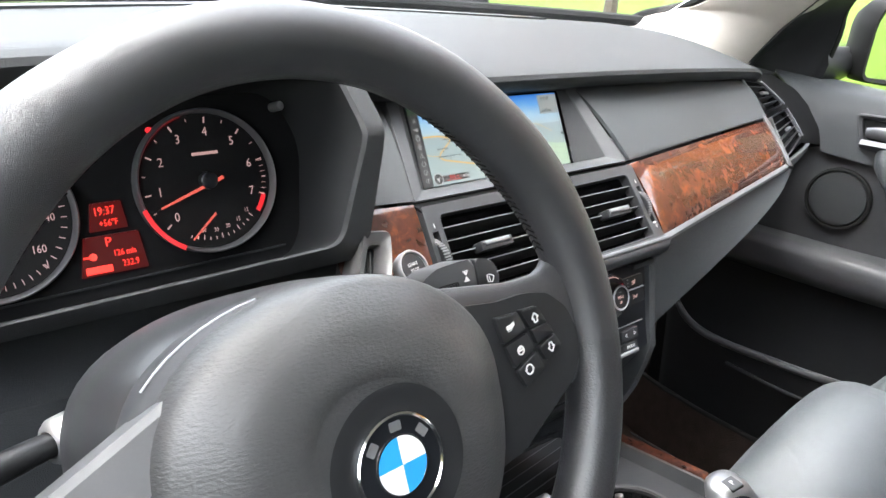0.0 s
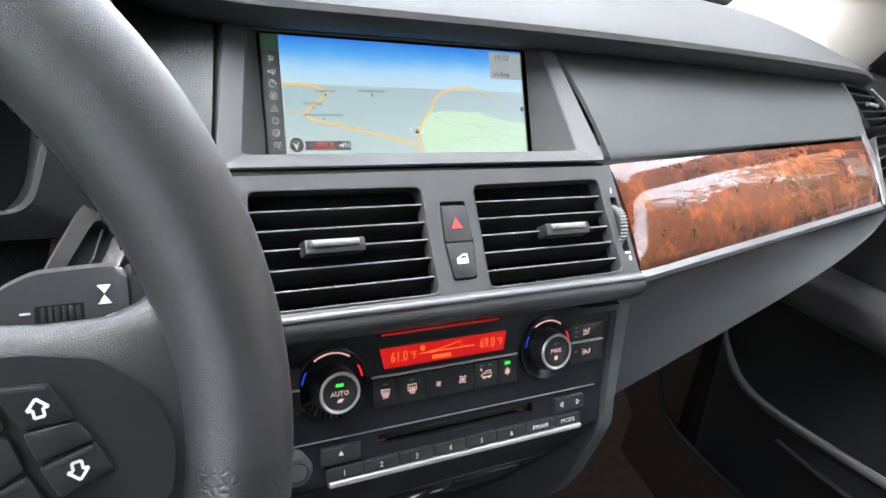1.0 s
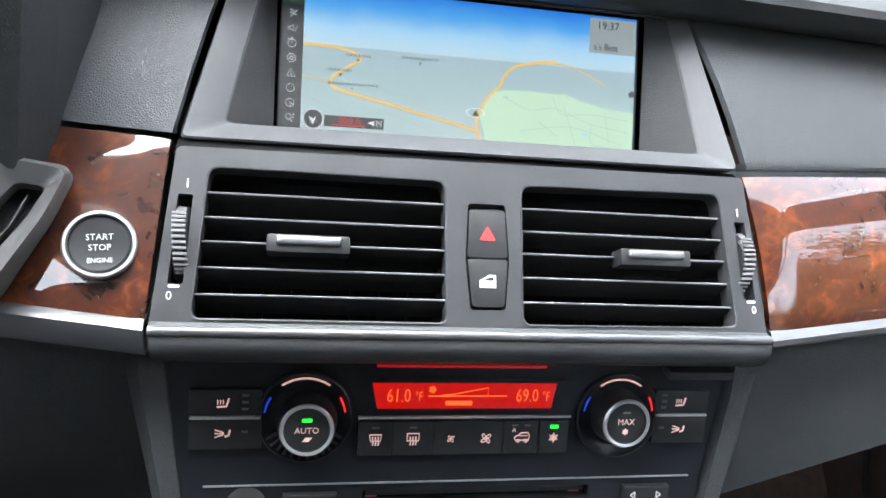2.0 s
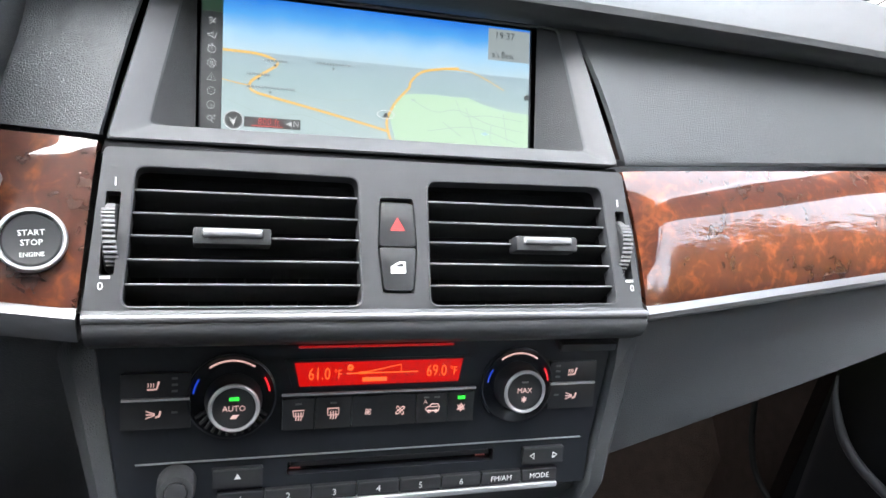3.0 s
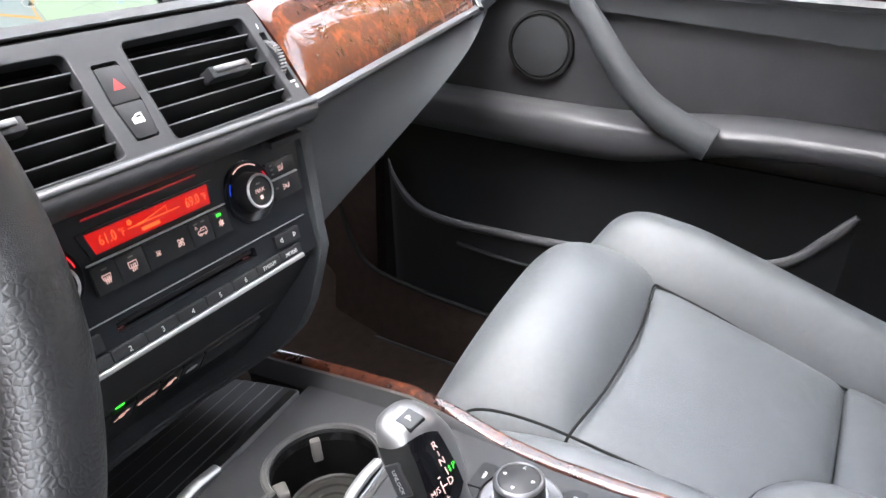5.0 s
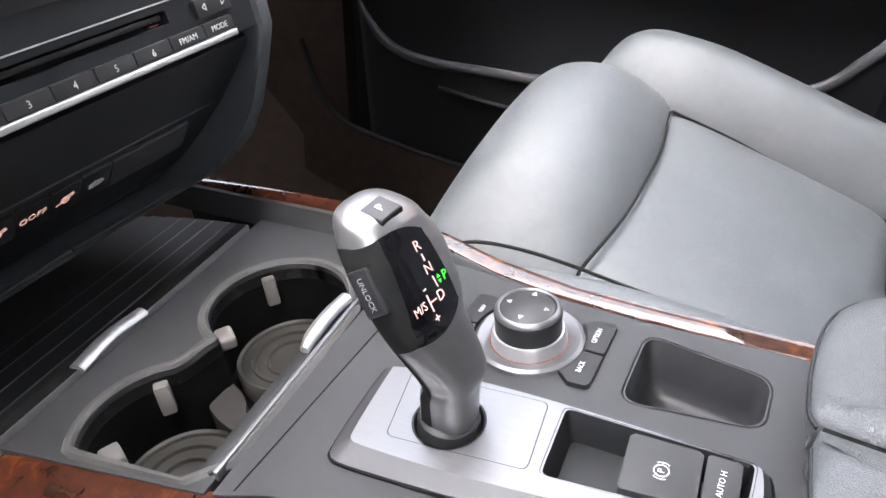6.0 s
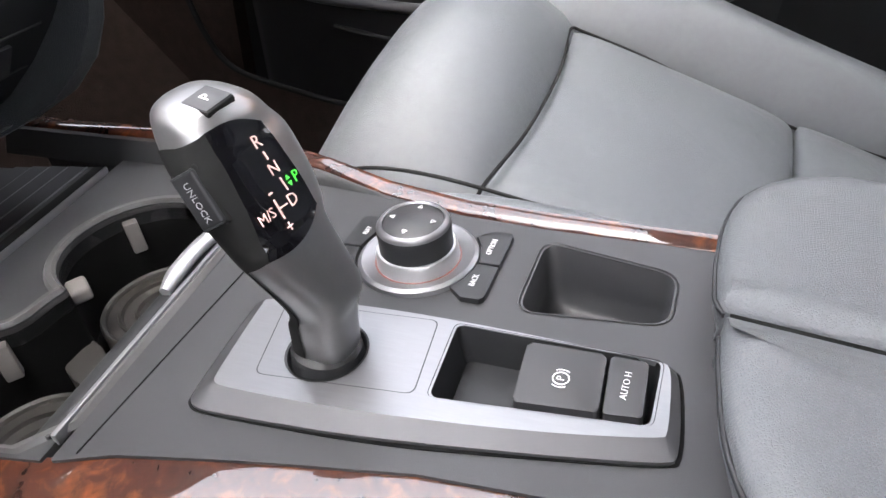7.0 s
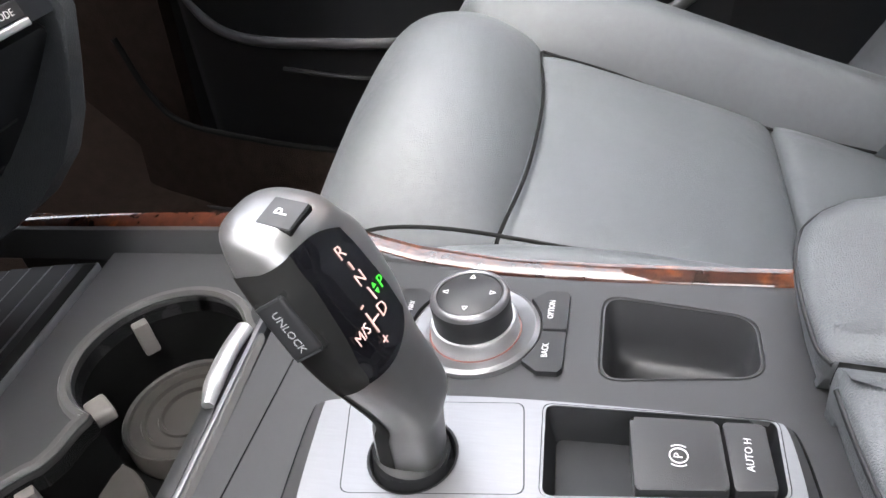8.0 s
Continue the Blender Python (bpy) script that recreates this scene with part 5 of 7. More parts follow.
def cluster():
    root = thing("instrument_cluster", "dark instrument cluster with two dials and red display", "instrument cluster", CL)
    back = rounded(rect(-0.212, -0.068, 0.082, 0.062), 0.03, 6)
    part("backplate", prism(back, -0.012, -0.008), VOID, root, "black instrument face")
    # binnacle: from the face out to the opening and round its lip
    ml = CL.inverted()
    op = rounded([(-0.520, 0.718), (-0.236, 0.723), (-0.215, 0.800), (-0.226, 0.850), (-0.510, 0.850), (-0.530, 0.80)], 0.012, 6)
    opl = [ml @ Vector((x, 0.034 * max(0.0, z - 0.80) / 0.05, z)) for x, z in op]
    c = sum(opl, Vector()) / len(opl)
    bk = rounded([(-0.212, -0.068), (0.066, -0.068), (0.080, 0.020), (0.060, 0.058), (-0.192, 0.058), (-0.215, 0.020)], 0.03, 6)
    bkl = [Vector((x, y, -0.0085)) for x, y in bk]
    # the surround is broad under the dials and towards the wood, thin along the hood
    def flare(p):
        d = (p - c).normalized()
        low, side = max(0.0, -d.y), max(0.0, d.x)
        return d, 0.010 + 0.012 * min(1, 2.2 * low) + 0.012 * side ** 2

    lip1 = [p + flare(p)[0] * 0.003 + Vector((0, 0, 0.002)) for p in opl]
    lip2 = [p + flare(p)[0] * flare(p)[1] + Vector((0, 0, -0.002 - 0.3 * (flare(p)[1] - 0.010))) for p in opl]
    lip3 = [p + flare(p)[0] * (flare(p)[1] + 0.006) + Vector((0, 0, -0.03)) for p in opl]
    lip4 = [p + flare(p)[0] * (flare(p)[1] + 0.008) + Vector((0, 0, -0.09)) for p in opl]
    # inside of the hood is coloured darker to hold its shade
    part("hood_lining", loft([bkl, [a.lerp(b, 0.5) for a, b in zip(bkl, opl)], opl], True), LINING, root, "hood lining darkened for shade", angle=50)
    part("binnacle", loft([opl, lip1, lip2, lip3, lip4], True), SOFT, root, "deep grained hood round the dials", angle=50)
    face = mat("dial_face", (0.0025, 0.0025, 0.003), 0.6, spec=0.2)
    for cx, nm in ((0.0005, "tachometer"), (-0.1325, "speedometer")):
        d = part(nm, moved(lathe([(0.0455, -0.008), (0.0455, -0.006), (0.0, -0.006)], 64), Matrix.Translation((cx, -0.0005, 0))), face, root, "black dial with pale red figures")
        part("rim", moved(lathe([(0.0455, -0.008), (0.0460, -0.0010), (0.0475, 0.0008), (0.0484, -0.0005), (0.0486, -0.008)], 72), Matrix.Translation((cx, -0.0005, 0))), BEVEL, d, "satin silver dial rim")
        part("hub", moved(lathe([(0.0060, -0.006), (0.0058, -0.001), (0.0045, 0.0), (0.0, 0.0)], 24), Matrix.Translation((cx, 0.0, 0))), PIANO, d)
        d.matrix_basis = Matrix.Translation((0.0027, -0.0005, 0)) @ Matrix.Diagonal((1.03, 1.03, 1, 1)) if cx > -0.1 else Matrix.Translation((0.0015, -0.0075, 0))
        if nm == "tachometer":
            a0, step = 222.0, -34.6
            for k in range(15):
                a = radians(a0 + step * k / 2)
                long = k % 2 == 0
                part("tick", prism(ribbon_poly([(cx + 0.0425 * math.cos(a), 0.0425 * math.sin(a)), (cx + (0.0385 if long else 0.0405) * math.cos(a), (0.0385 if long else 0.0405) * math.sin(a))], 0.0009 if long else 0.0006), -0.006, -0.0055), DIALP, d)
                if long:
                    lettering(str(k // 2), 0.0085, (cx + 0.0325 * math.cos(a), 0.0325 * math.sin(a), -0.0055), DIALP, d, squeeze=0.85)
            part("red_zone", ring_bm(0.0432, 0.0400, cx, 0, -0.0052, 8, -38, -21), REDL, d, "red zone mark")
            for k in range(7):
                a = radians(-20 + 5.5 * k)
                part("tick", prism(ribbon_poly([(cx + 0.0425 * math.cos(a), 0.0425 * math.sin(a)), (cx + 0.0395 * math.cos(a), 0.0395 * math.sin(a))], 0.0004), -0.006, -0.0055), DIALP, d)
            part("caption_bar", prism(rect(cx - 0.0075, 0.0172, cx + 0.0105, 0.0192), -0.006, -0.0055), DIALP, d)
            part("needle", prism([(0.0105, 0.0020), (0.0112, -0.0002), (-0.0335, -0.0150), (-0.0338, -0.0138)], -0.003, -0.0022), NEEDLE, d, "pale red needle")
            part("needle", prism([(0.0012, -0.0222), (0.0022, -0.0232), (-0.0160, -0.0385), (-0.0166, -0.0376)], -0.003, -0.0022), NEEDLE, d, "small pale red needle")
            for k, body in enumerate(("50", "30", "20", "15", "12")):
                a = radians(-104 + 15 * k)
                lettering(body, 0.0042, (cx + 0.0335 * math.cos(a), 0.0335 * math.sin(a) - 0.0005, -0.0055), DIALP, d, squeeze=0.8)
            for k in range(12):
                a = radians(-115 + 6.3 * k)
                part("tick", prism(ribbon_poly([(cx + 0.0405 * math.cos(a), 0.0405 * math.sin(a)), (cx + (0.0370 if k % 3 == 2 else 0.0385) * math.cos(a), (0.0370 if k % 3 == 2 else 0.0385) * math.sin(a))], 0.0005), -0.006, -0.0055), DIALP, d)
            part("red_glow_arc", ring_bm(0.0462, 0.0448, cx, -0.0005, -0.0050, 24, 105, 200), glow("red_arc_dim", (1.0, 0.02, 0.03), 0.22), d, "dim red arc")
            part("red_lamp_arc", ring_bm(0.0492, 0.0462, cx, -0.0005, 0.0008, 16, 196, 240), REDL, d, "red warning arc")
        else:
            for k, body in enumerate(("20", "40", "60", "80", "100", "120", "140", "160")):
                a = radians(216 - 36.8 * k)
                lettering(body, 0.0068, (cx + 0.0315 * math.cos(a), 0.0315 * math.sin(a), -0.0055), DIALP, d, squeeze=0.85)
            for k in range(30):
                a = radians(216 - 9.2 * k)
                part("tick", prism(ribbon_poly([(cx + 0.0425 * math.cos(a), 0.0425 * math.sin(a)), (cx + 0.0390 * math.cos(a), 0.0390 * math.sin(a))], 0.0006), -0.006, -0.0055), DIALP, d)
            lettering("1", 0.0055, (cx + 0.0265, -0.0300, -0.0055), DIALP, d)
            for k in range(9):
                a = radians(-52 - 7 * k)
                part("tick", prism(ribbon_poly([(cx + 0.0420 * math.cos(a), 0.0420 * math.sin(a)), (cx + 0.0385 * math.cos(a), 0.0385 * math.sin(a))], 0.0005), -0.006, -0.0055), DIALP, d)
            part("needle", prism([(cx + 0.004, 0.0), (cx + 0.005, -0.001), (cx - 0.026, -0.024), (cx - 0.027, -0.023)], -0.003, -0.0022), NEEDLE, d)
            part("needle", prism([(cx + 0.0015, -0.020), (cx + 0.004, -0.020), (cx + 0.0005, -0.040), (cx - 0.0005, -0.040)], -0.003, -0.0022), NEEDLE, d)
    dark = glow("display_dark_red", (0.8, 0.006, 0.004), 0.11, (0.003, 0.001, 0.001))
    lit = glow("display_bright_red", (1.0, 0.03, 0.02), 3.4)
    s = part("trip_display", prism(rounded([(-0.0775, -0.0235), (-0.0540, -0.0235), (-0.0560, -0.0055), (-0.0745, -0.0055)], 0.001), -0.008, -0.0058), dark, root, "glowing red trip display")
    part("lower_field", prism(rounded([(-0.0870, -0.0515), (-0.0455, -0.0515), (-0.0485, -0.0265), (-0.0820, -0.0265)], 0.001), -0.008, -0.0058), dark, s)
    lettering("19:37", 0.0075, (-0.0672, -0.0112, -0.0056), lit, s, squeeze=0.8)
    lettering("+56°F", 0.0060, (-0.0655, -0.0190, -0.0056), lit, s, squeeze=0.8)
    lettering("P", 0.0085, (-0.0679, -0.0312, -0.0056), lit, s)
    lettering("126 mls", 0.0058, (-0.0590, -0.0390, -0.0056), lit, s, squeeze=0.8)
    lettering("232.9", 0.0060, (-0.0563, -0.0464, -0.0056), lit, s, squeeze=0.8)
    part("figure_bar", prism(rect(-0.0840, -0.0500, -0.0680, -0.0455), -0.006, -0.0054), lit, s)
    part("symbol", join(ring_bm(0.0024, 0.0, -0.0785, -0.0391, -0.0054, 12), prism(rect(-0.0845, -0.0397, -0.0775, -0.0385), -0.006, -0.0054)), lit, s)
    part("warning_lamp", prism(circle(0.0020, 12, -0.0300, 0.0372), -0.008, -0.0055), REDL, root, "lit red warning lamp")
    part("trip_reset", moved(lathe([(0.0035, -0.008), (0.0035, 0.004), (0.0025, 0.006), (0.0, 0.006)], 20), Matrix.Translation((0.062, 0.046, 0.0))), SATIN, root, "small silver reset pin")
    part("window_edge", prism(ribbon_poly([(-0.206, -0.0600), (0.055, -0.0560)], 0.0012), -0.0080, -0.0060), BLACK, root, "edge of the dial window")


# ---- steering wheel
SW = plane((-0.353, -0.1856, 0.7215), 21.4)


def steering_wheel():
    root = thing("steering_wheel", "black leather steering wheel with airbag pad and buttons", "steering wheel", SW)
    cx, cy, cz, R = 0.0086, 0.0032, -0.004, 0.1623

    def rim_ring(d, grow=0.0):
        a = radians(d)
        # thumb grips swell beside the side spokes
        grip = sum(math.exp(-(((d - c + 180) % 360 - 180) / 24) ** 2) for c in (38, 142))
        ra, rb = 0.0164 + 0.0026 * grip + grow, 0.0164 + 0.0012 * grip + grow
        return [(cx + (R - 0.001 * grip + ra * math.cos(b)) * math.cos(a), cy + (R - 0.001 * grip + ra * math.cos(b)) * math.sin(a), cz + rb * math.sin(b)) for b in [2 * math.pi * j / 24 for j in range(24)]]

    # smooth leather above and below, dimpled leather under the spokes
    for lo, hi, material, nm, label in ((-4, 184, WHEELM, "rim", "smooth worn black leather rim"), (-68, -4, GRIPM, "rim_grip", "dimpled black leather grip"), (184, 248, GRIPM, "rim_grip", "dimpled black leather grip"), (248, 292, WHEELM, "rim", "smooth worn black leather rim")):
        k = int((hi - lo) / 2)
        part(nm, loft([rim_ring(lo + (hi - lo) * i / k) for i in range(k + 1)], True), material, root, label, angle=80)
    # cross stitching along the inside of the grips
    for d0, d1 in ((18, 58), (122, 162)):
        bits = []
        for k in range(26):
            d = d0 + (d1 - d0) * k / 25
            r0, r1 = rim_ring(d, 0.0003), rim_ring(d + 1.1, 0.0003)
            bits.append(tube([r0[12], r1[13], r0[14]], 0.0004, 5))
        part("stitching", join(*bits), RUBBER, root, "black cross stitching")

    # airbag pad: a domed shield, rounder above
    def outline(k):
        pts = []
        for i in range(64):
            a = 2 * math.pi * i / 64
            c, s = math.cos(a), math.sin(a)
            w, hgt, e = (0.085, 0.064, 2.1) if s > 0 else (0.085 - 0.020 * (-s) ** 3, 0.098, 2.6)
            q = (abs(c) ** e + abs(s) ** e) ** (-1 / e)
            pts.append(Vector((0.004 + w * q * c * k, hgt * q * s * k - 0.002, 0)))
        return pts

    prof = [(1.0, -0.024), (1.0, -0.002), (0.99, 0.0030), (0.97, 0.0070), (0.93, 0.0108), (0.82, 0.0158), (0.73, 0.0196), (0.67, 0.0218), (0.6, 0.0231), (0.46, 0.0246), (0.36, 0.0248), (0.34, 0.0240), (0.33, 0.0240)]
    rings = [[p + Vector((0, 0, z)) for p in outline(k)] for k, z in prof]
    pad = part("airbag_pad", loft(rings, True, True, True), PADM, root, "wrinkled black airbag cover", angle=60)
    badge_m = Matrix.Translation((0.0100, -0.0170, 0.0248))
    part("badge_dish", moved(lathe([(0.0330, 0.0010), (0.031, 0.0011), (0.027, 0.0006), (0.0225, 0.0002), (0.0, 0.0002)], 48), badge_m), BLACK, pad, "smooth black dish")
    part("badge_rim", moved(lathe([(0.0215, 0.0), (0.0213, 0.0020), (0.0205, 0.0026), (0.0198, 0.0018), (0.0198, 0.0)], 56), badge_m), CHROME, pad, "bright badge rim")
    part("badge_band", moved(lathe([(0.0199, 0.0016), (0.0125, 0.0020)], 56), badge_m), PIANO, pad, "black badge band")
    part("badge_inner_ring", moved(lathe([(0.0129, 0.0018), (0.0127, 0.0026), (0.0120, 0.0026), (0.0118, 0.0018)], 48), badge_m), CHROME, pad)
    blue, white = mat("badge_blue", (0.03, 0.30, 0.72), 0.25, var=0.02, coat=0.5), mat("badge_white", (0.78, 0.79, 0.8), 0.25, var=0.02, coat=0.5)
    for k in range(4):
        arc = [(0, 0)] + circle(0.0122, 10, 0, 0, 90 * k + 2, 90 * k + 92)
        part("badge_quarter", moved(prism(arc, 0.0018, 0.0024), badge_m), blue if k % 2 else white, pad, "enamel badge quarter")
    for a in (140, 90, 40):
        part("badge_mark", moved(prism(rounded(rect(0.0142, -0.0028, 0.0182, 0.0028), 0.0008), 0.0018, 0.0023), badge_m @ Matrix.Rotation(radians(a), 4, "Z")), SATIN, pad)
    part("scratch", moved(prism(ribbon_poly([(-0.004, -0.0015), (0.001, 0.0), (0.0035, 0.0022)], 0.0005), 0.0, 0.0004), Matrix.Translation((0.0515, 0.0177, 0.0212)) @ Matrix.Rotation(radians(8), 4, "Y")), RIMM, pad, "pale scratch on the cover")
    ring0, ring1, ring2 = outline(0.985), outline(1.045), outline(1.065)
    lo, hi = 17, 32
    rows = []
    for i in range(lo, hi):
        f = min(1.0, (i - lo) / 9)
        rows.append([ring0[i] + Vector((0, 0, -0.004)), ring0[i].lerp(ring1[i], f) + Vector((0, 0, -0.009)), ring0[i].lerp(ring2[i], f) + Vector((0, 0, -0.011)), ring0[i].lerp(ring2[i], f) + Vector((0, 0, -0.024))])
    part("pad_surround", loft(rows, False), FRAMEM, root, "dark satin band beside the pad", angle=60)
    part("bright_edge", tube([r[2] for r in rows[2:10]], 0.0006, 8), SATIN, root, "bright thin edge")
    # side spokes: leather arms that flare into the rim
    for sgn in (1, -1):
        rows = []
        for k in range(13):
            t = k / 12
            x = 0.062 + 0.102 * t
            end = max(0.0, (t - 0.72) / 0.28)
            if sgn > 0:
                top = 0.0445 - 0.0085 * min(1, t / 0.55) + 0.022 * end ** 2
                bot = -0.060 + 0.040 * t - 0.016 * end ** 2
            else:
                top = 0.030 - 0.036 * t
                bot = -0.054 + 0.028 * t
            zc, half = -0.0075 - 0.0035 * end, 0.0105
            sec = []
            for j in range(20):
                b = 2 * math.pi * j / 20
                c_, s_ = math.cos(b), math.sin(b)
                q = (abs(c_) ** 3 + abs(s_) ** 3) ** (-1 / 3)
                sec.append((sgn * x, (top + bot) / 2 + (top - bot) / 2 * q * c_, zc + half * q * s_))
            rows.append(sec)
        sp = part("spoke", loft(rows, True, True, True), WHEELM, root, "broad black leather spoke", angle=70)
        if sgn < 0:
            rows = []
            for k in range(9):
                t = k / 8
                x, top = -(0.066 + 0.100 * t), 0.0330 - 0.046 * t
                zc = 0.0030 - 0.003 * t
                rows.append([(x, top, zc - 0.016), (x, top + 0.001, zc - 0.003), (x, top - 0.002, zc), (x, top - 0.024, zc + 0.001), (x, top - 0.0265, zc - 0.002), (x, top - 0.0265, zc - 0.016)])
            part("spoke_trim", loft(rows, True, True, True), SPOKE, sp, "satin grey spoke trim")
            continue
        face = rounded([(0.072, 0.0335), (0.097, 0.0300), (0.117, 0.0300), (0.134, 0.0265), (0.1465, 0.0160), (0.1520, 0.0020), (0.1510, -0.0120), (0.1430, -0.0240), (0.1200, -0.0360), (0.1000, -0.0470), (0.075, -0.052)], 0.004)
        part("switch_plate", prism(face, -0.004, 0.0036, 0.0022, 3), BLACK, sp, "smooth black switch plate")
        keys = ((((0.0920, 0.0230), (0.1079, 0.0222), (0.1117, 0.0120), (0.0950, 0.0086)), "voice", (0.1011, 0.0161)), (((0.0958, 0.0074), (0.1122, 0.0102), (0.1154, 0.0008), (0.1000, -0.0052)), "phone", (0.1053, 0.0028)), (((0.1004, -0.0064), (0.1158, -0.0004), (0.1205, -0.0106), (0.1055, -0.0170)), "round", (0.1089, -0.0082)), (((0.1092, 0.0228), (0.1221, 0.0222), (0.1274, 0.0124), (0.1150, 0.0118)), "up", (0.1193, 0.0163)), (((0.1155, 0.0106), (0.1280, 0.0114), (0.1314, 0.0058), (0.1182, 0.0024)), "", None), (((0.1184, 0.0010), (0.1316, 0.0050), (0.1360, -0.0028), (0.1228, -0.0080)), "down", (0.1273, -0.0013)))
        for quad, kind, at in keys:
            bt = part("wheel_button", prism(rounded(quad[::-1], 0.0012, 3), 0.002, 0.0062, 0.0009, 2), BLACK, sp, "black steering wheel button")
            if kind in ("voice", "up", "down", "round"):
                edge = [Vector(quad[0]).lerp(Vector(quad[1]), f) + Vector((0.0004, -0.0008)) for f in (0.08, 0.92)]
                part("button_edge", prism(ribbon_poly(edge, 0.0009), 0.0058, 0.0066), TITAN, bt, "lighter strip along the button's top")
            if not at:
                continue
            bmx = Matrix.Translation((at[0], at[1], 0.0062)) @ Matrix.Rotation(radians(8), 4, "Z") @ Matrix.Diagonal((0.84, 0.84, 1, 1))
            if kind == "voice":
                sym = join(prism(rounded(rect(-0.0034, -0.0014, 0.0018, 0.0016), 0.0013), 0, 0.0003), prism([(0.0012, -0.0012), (0.0036, 0.0002), (0.0036, 0.0022), (0.0010, 0.0018)], 0, 0.0003), prism(rect(-0.0028, -0.0022, 0.0006, -0.0018), 0, 0.0003))
            elif kind == "round":
                sym = join(ring_bm(0.0034, 0.0024, 0, 0, 0.0003, 14, 20, 160), ring_bm(0.0034, 0.0024, 0, 0, 0.0003, 14, 200, 340), prism([(-0.0040, 0.0008), (-0.0018, 0.0008), (-0.0029, -0.0012)], 0, 0.0003), prism([(0.0040, -0.0008), (0.0018, -0.0008), (0.0029, 0.0012)], 0, 0.0003))
            elif kind == "phone":
                sym = join(ring_bm(0.0030, 0.0020, 0, 0, 0.0003, 20), prism(rect(-0.0026, -0.0006, 0.0026, 0.0006), 0, 0.0003), prism(rounded([(-0.0016, 0.0010), (0.0016, 0.0010), (0.0010, 0.0022), (-0.0010, 0.0022)], 0.0004), 0, 0.0003))
            else:
                q = 1 if kind == "up" else -1
                loop = [(-0.0014, -q * 0.0026), (0.0014, -q * 0.0026), (0.0014, 0), (0.0030, 0), (0, q * 0.0032), (-0.0030, 0), (-0.0014, 0), (-0.0014, -q * 0.0026)]
                sym = join(*[prism(ribbon_poly([u_, v_], 0.0009), 0, 0.0003) for u_, v_ in zip(loop, loop[1:])])
            part("symbol", moved(sym, bmx), PRINT, bt, "white symbol")
    rows = []
    for k in range(7):
        t = k / 6
        w = 0.034 - 0.008 * math.sin(math.pi * t)
        y = -0.080 - 0.078 * t
        rows.append([(cx + w * c_, y, -0.004 - 0.004 * t + 0.010 * s_) for c_, s_ in ((-1, 0), (-0.9, 0.8), (0, 1), (0.9, 0.8), (1, 0), (0.9, -0.8), (0, -1), (-0.9, -0.8))])
    part("spoke", loft(rows, True, True, True), BLACK, root, "lower black spoke")
    part("hub", lathe([(0.062, -0.020), (0.055, -0.050), (0.04, -0.058), (0.0, -0.058)], 40), BLACK, root)
    return root


def column():
    root = thing("steering_column", "grey plastic steering column cover behind the wheel", "column cover", SW)
    rings = []
    for z, w, up, dn in ((-0.030, 0.084, 0.066, 0.075), (-0.0305, 0.086, 0.0685, 0.078), (-0.032, 0.0875, 0.071, 0.080), (-0.036, 0.0895, 0.073, 0.082), (-0.050, 0.0955, 0.0765, 0.086), (-0.070, 0.100, 0.078, 0.088), (-0.095, 0.0985, 0.073, 0.087), (-0.120, 0.094, 0.064, 0.085), (-0.165, 0.080, 0.036, 0.085), (-0.22, 0.06, 0.0, 0.08)):
        ring = []
        for i in range(64):
            a = 2 * math.pi * i / 64
            c, s = math.cos(a), math.sin(a)
            q = (abs(c) ** 2.8 + abs(s) ** 2.8) ** (-1 / 2.8)
            ring.append((0.001 + (w - 0.006) * q * c, (up - 0.006 if s > 0 else dn) * q * s - 0.012, z))
        rings.append(ring)
    part("cover", loft(rings, True, True, True), SHROUD, root, "smooth grey cover", angle=70)
    return root


def stalks():
    root = thing("wiper_stalk", "black wiper stalk with white wiper symbols", "stalk", SW)
    part("stem", tube(curve([(0.060, 0.012, -0.082), (0.085, 0.022, -0.080), (0.112, 0.029, -0.079)], 4), [(0.006, 0.009)] * 9, 14), SHROUD, root)
    body = rounded([(0.098, 0.014), (0.149, 0.016), (0.149, 0.0462), (0.140, 0.0466), (0.119, 0.0455), (0.108, 0.0405), (0.100, 0.030)], 0.004)
    part("paddle", prism(body, -0.092, -0.0690, 0.0032, 3), SHROUD, root, "broad grey stalk paddle")
    part("end_button", prism(rounded([(0.1502, 0.0165), (0.166, 0.021), (0.1685, 0.034), (0.1635, 0.0432), (0.1502, 0.0460)], 0.003), -0.090, -0.0685, 0.0022, 3), BLACK, root, "grey end button")
    part("roller_slot", prism(rounded(rect(0.1190, 0.0255, 0.1345, 0.0345), 0.001), -0.0700, -0.06885), RUBBER, root)
    for k in range(6):
        part("roller_rib", box(0.0012, 0.0075, 0.0022, (0.1215 + 0.0022 * k, 0.0300, -0.0690), 0.0004), BLACK, root)
    part("mark", prism(rect(0.1145, 0.0318, 0.1178, 0.0326), -0.0692, -0.0688), PRINT, root)
    m2 = Matrix.Translation((0.1412, 0.0366, -0.0690)) @ Matrix.Diagonal((0.78, 0.78, 1, 1))
    part("symbol", moved(join(prism([(-0.0024, 0.0036), (0.0024, 0.0036), (0, 0.0004)], 0.0, 0.0004), prism([(-0.0024, -0.0036), (0.0024, -0.0036), (0, -0.0002)], 0.0, 0.0004), prism(rect(-0.0028, 0.0038, 0.0028, 0.0044), 0.0, 0.0004), prism(rect(-0.0028, -0.0044, 0.0028, -0.0038), 0.0, 0.0004)), m2), PRINT, root, "white wiper speed symbol")
    fan = [(-0.0026, -0.0032), (-0.0042, 0.0022), (0.0, 0.0034), (0.0042, 0.0022), (0.0026, -0.0032), (-0.0026, -0.0032)]
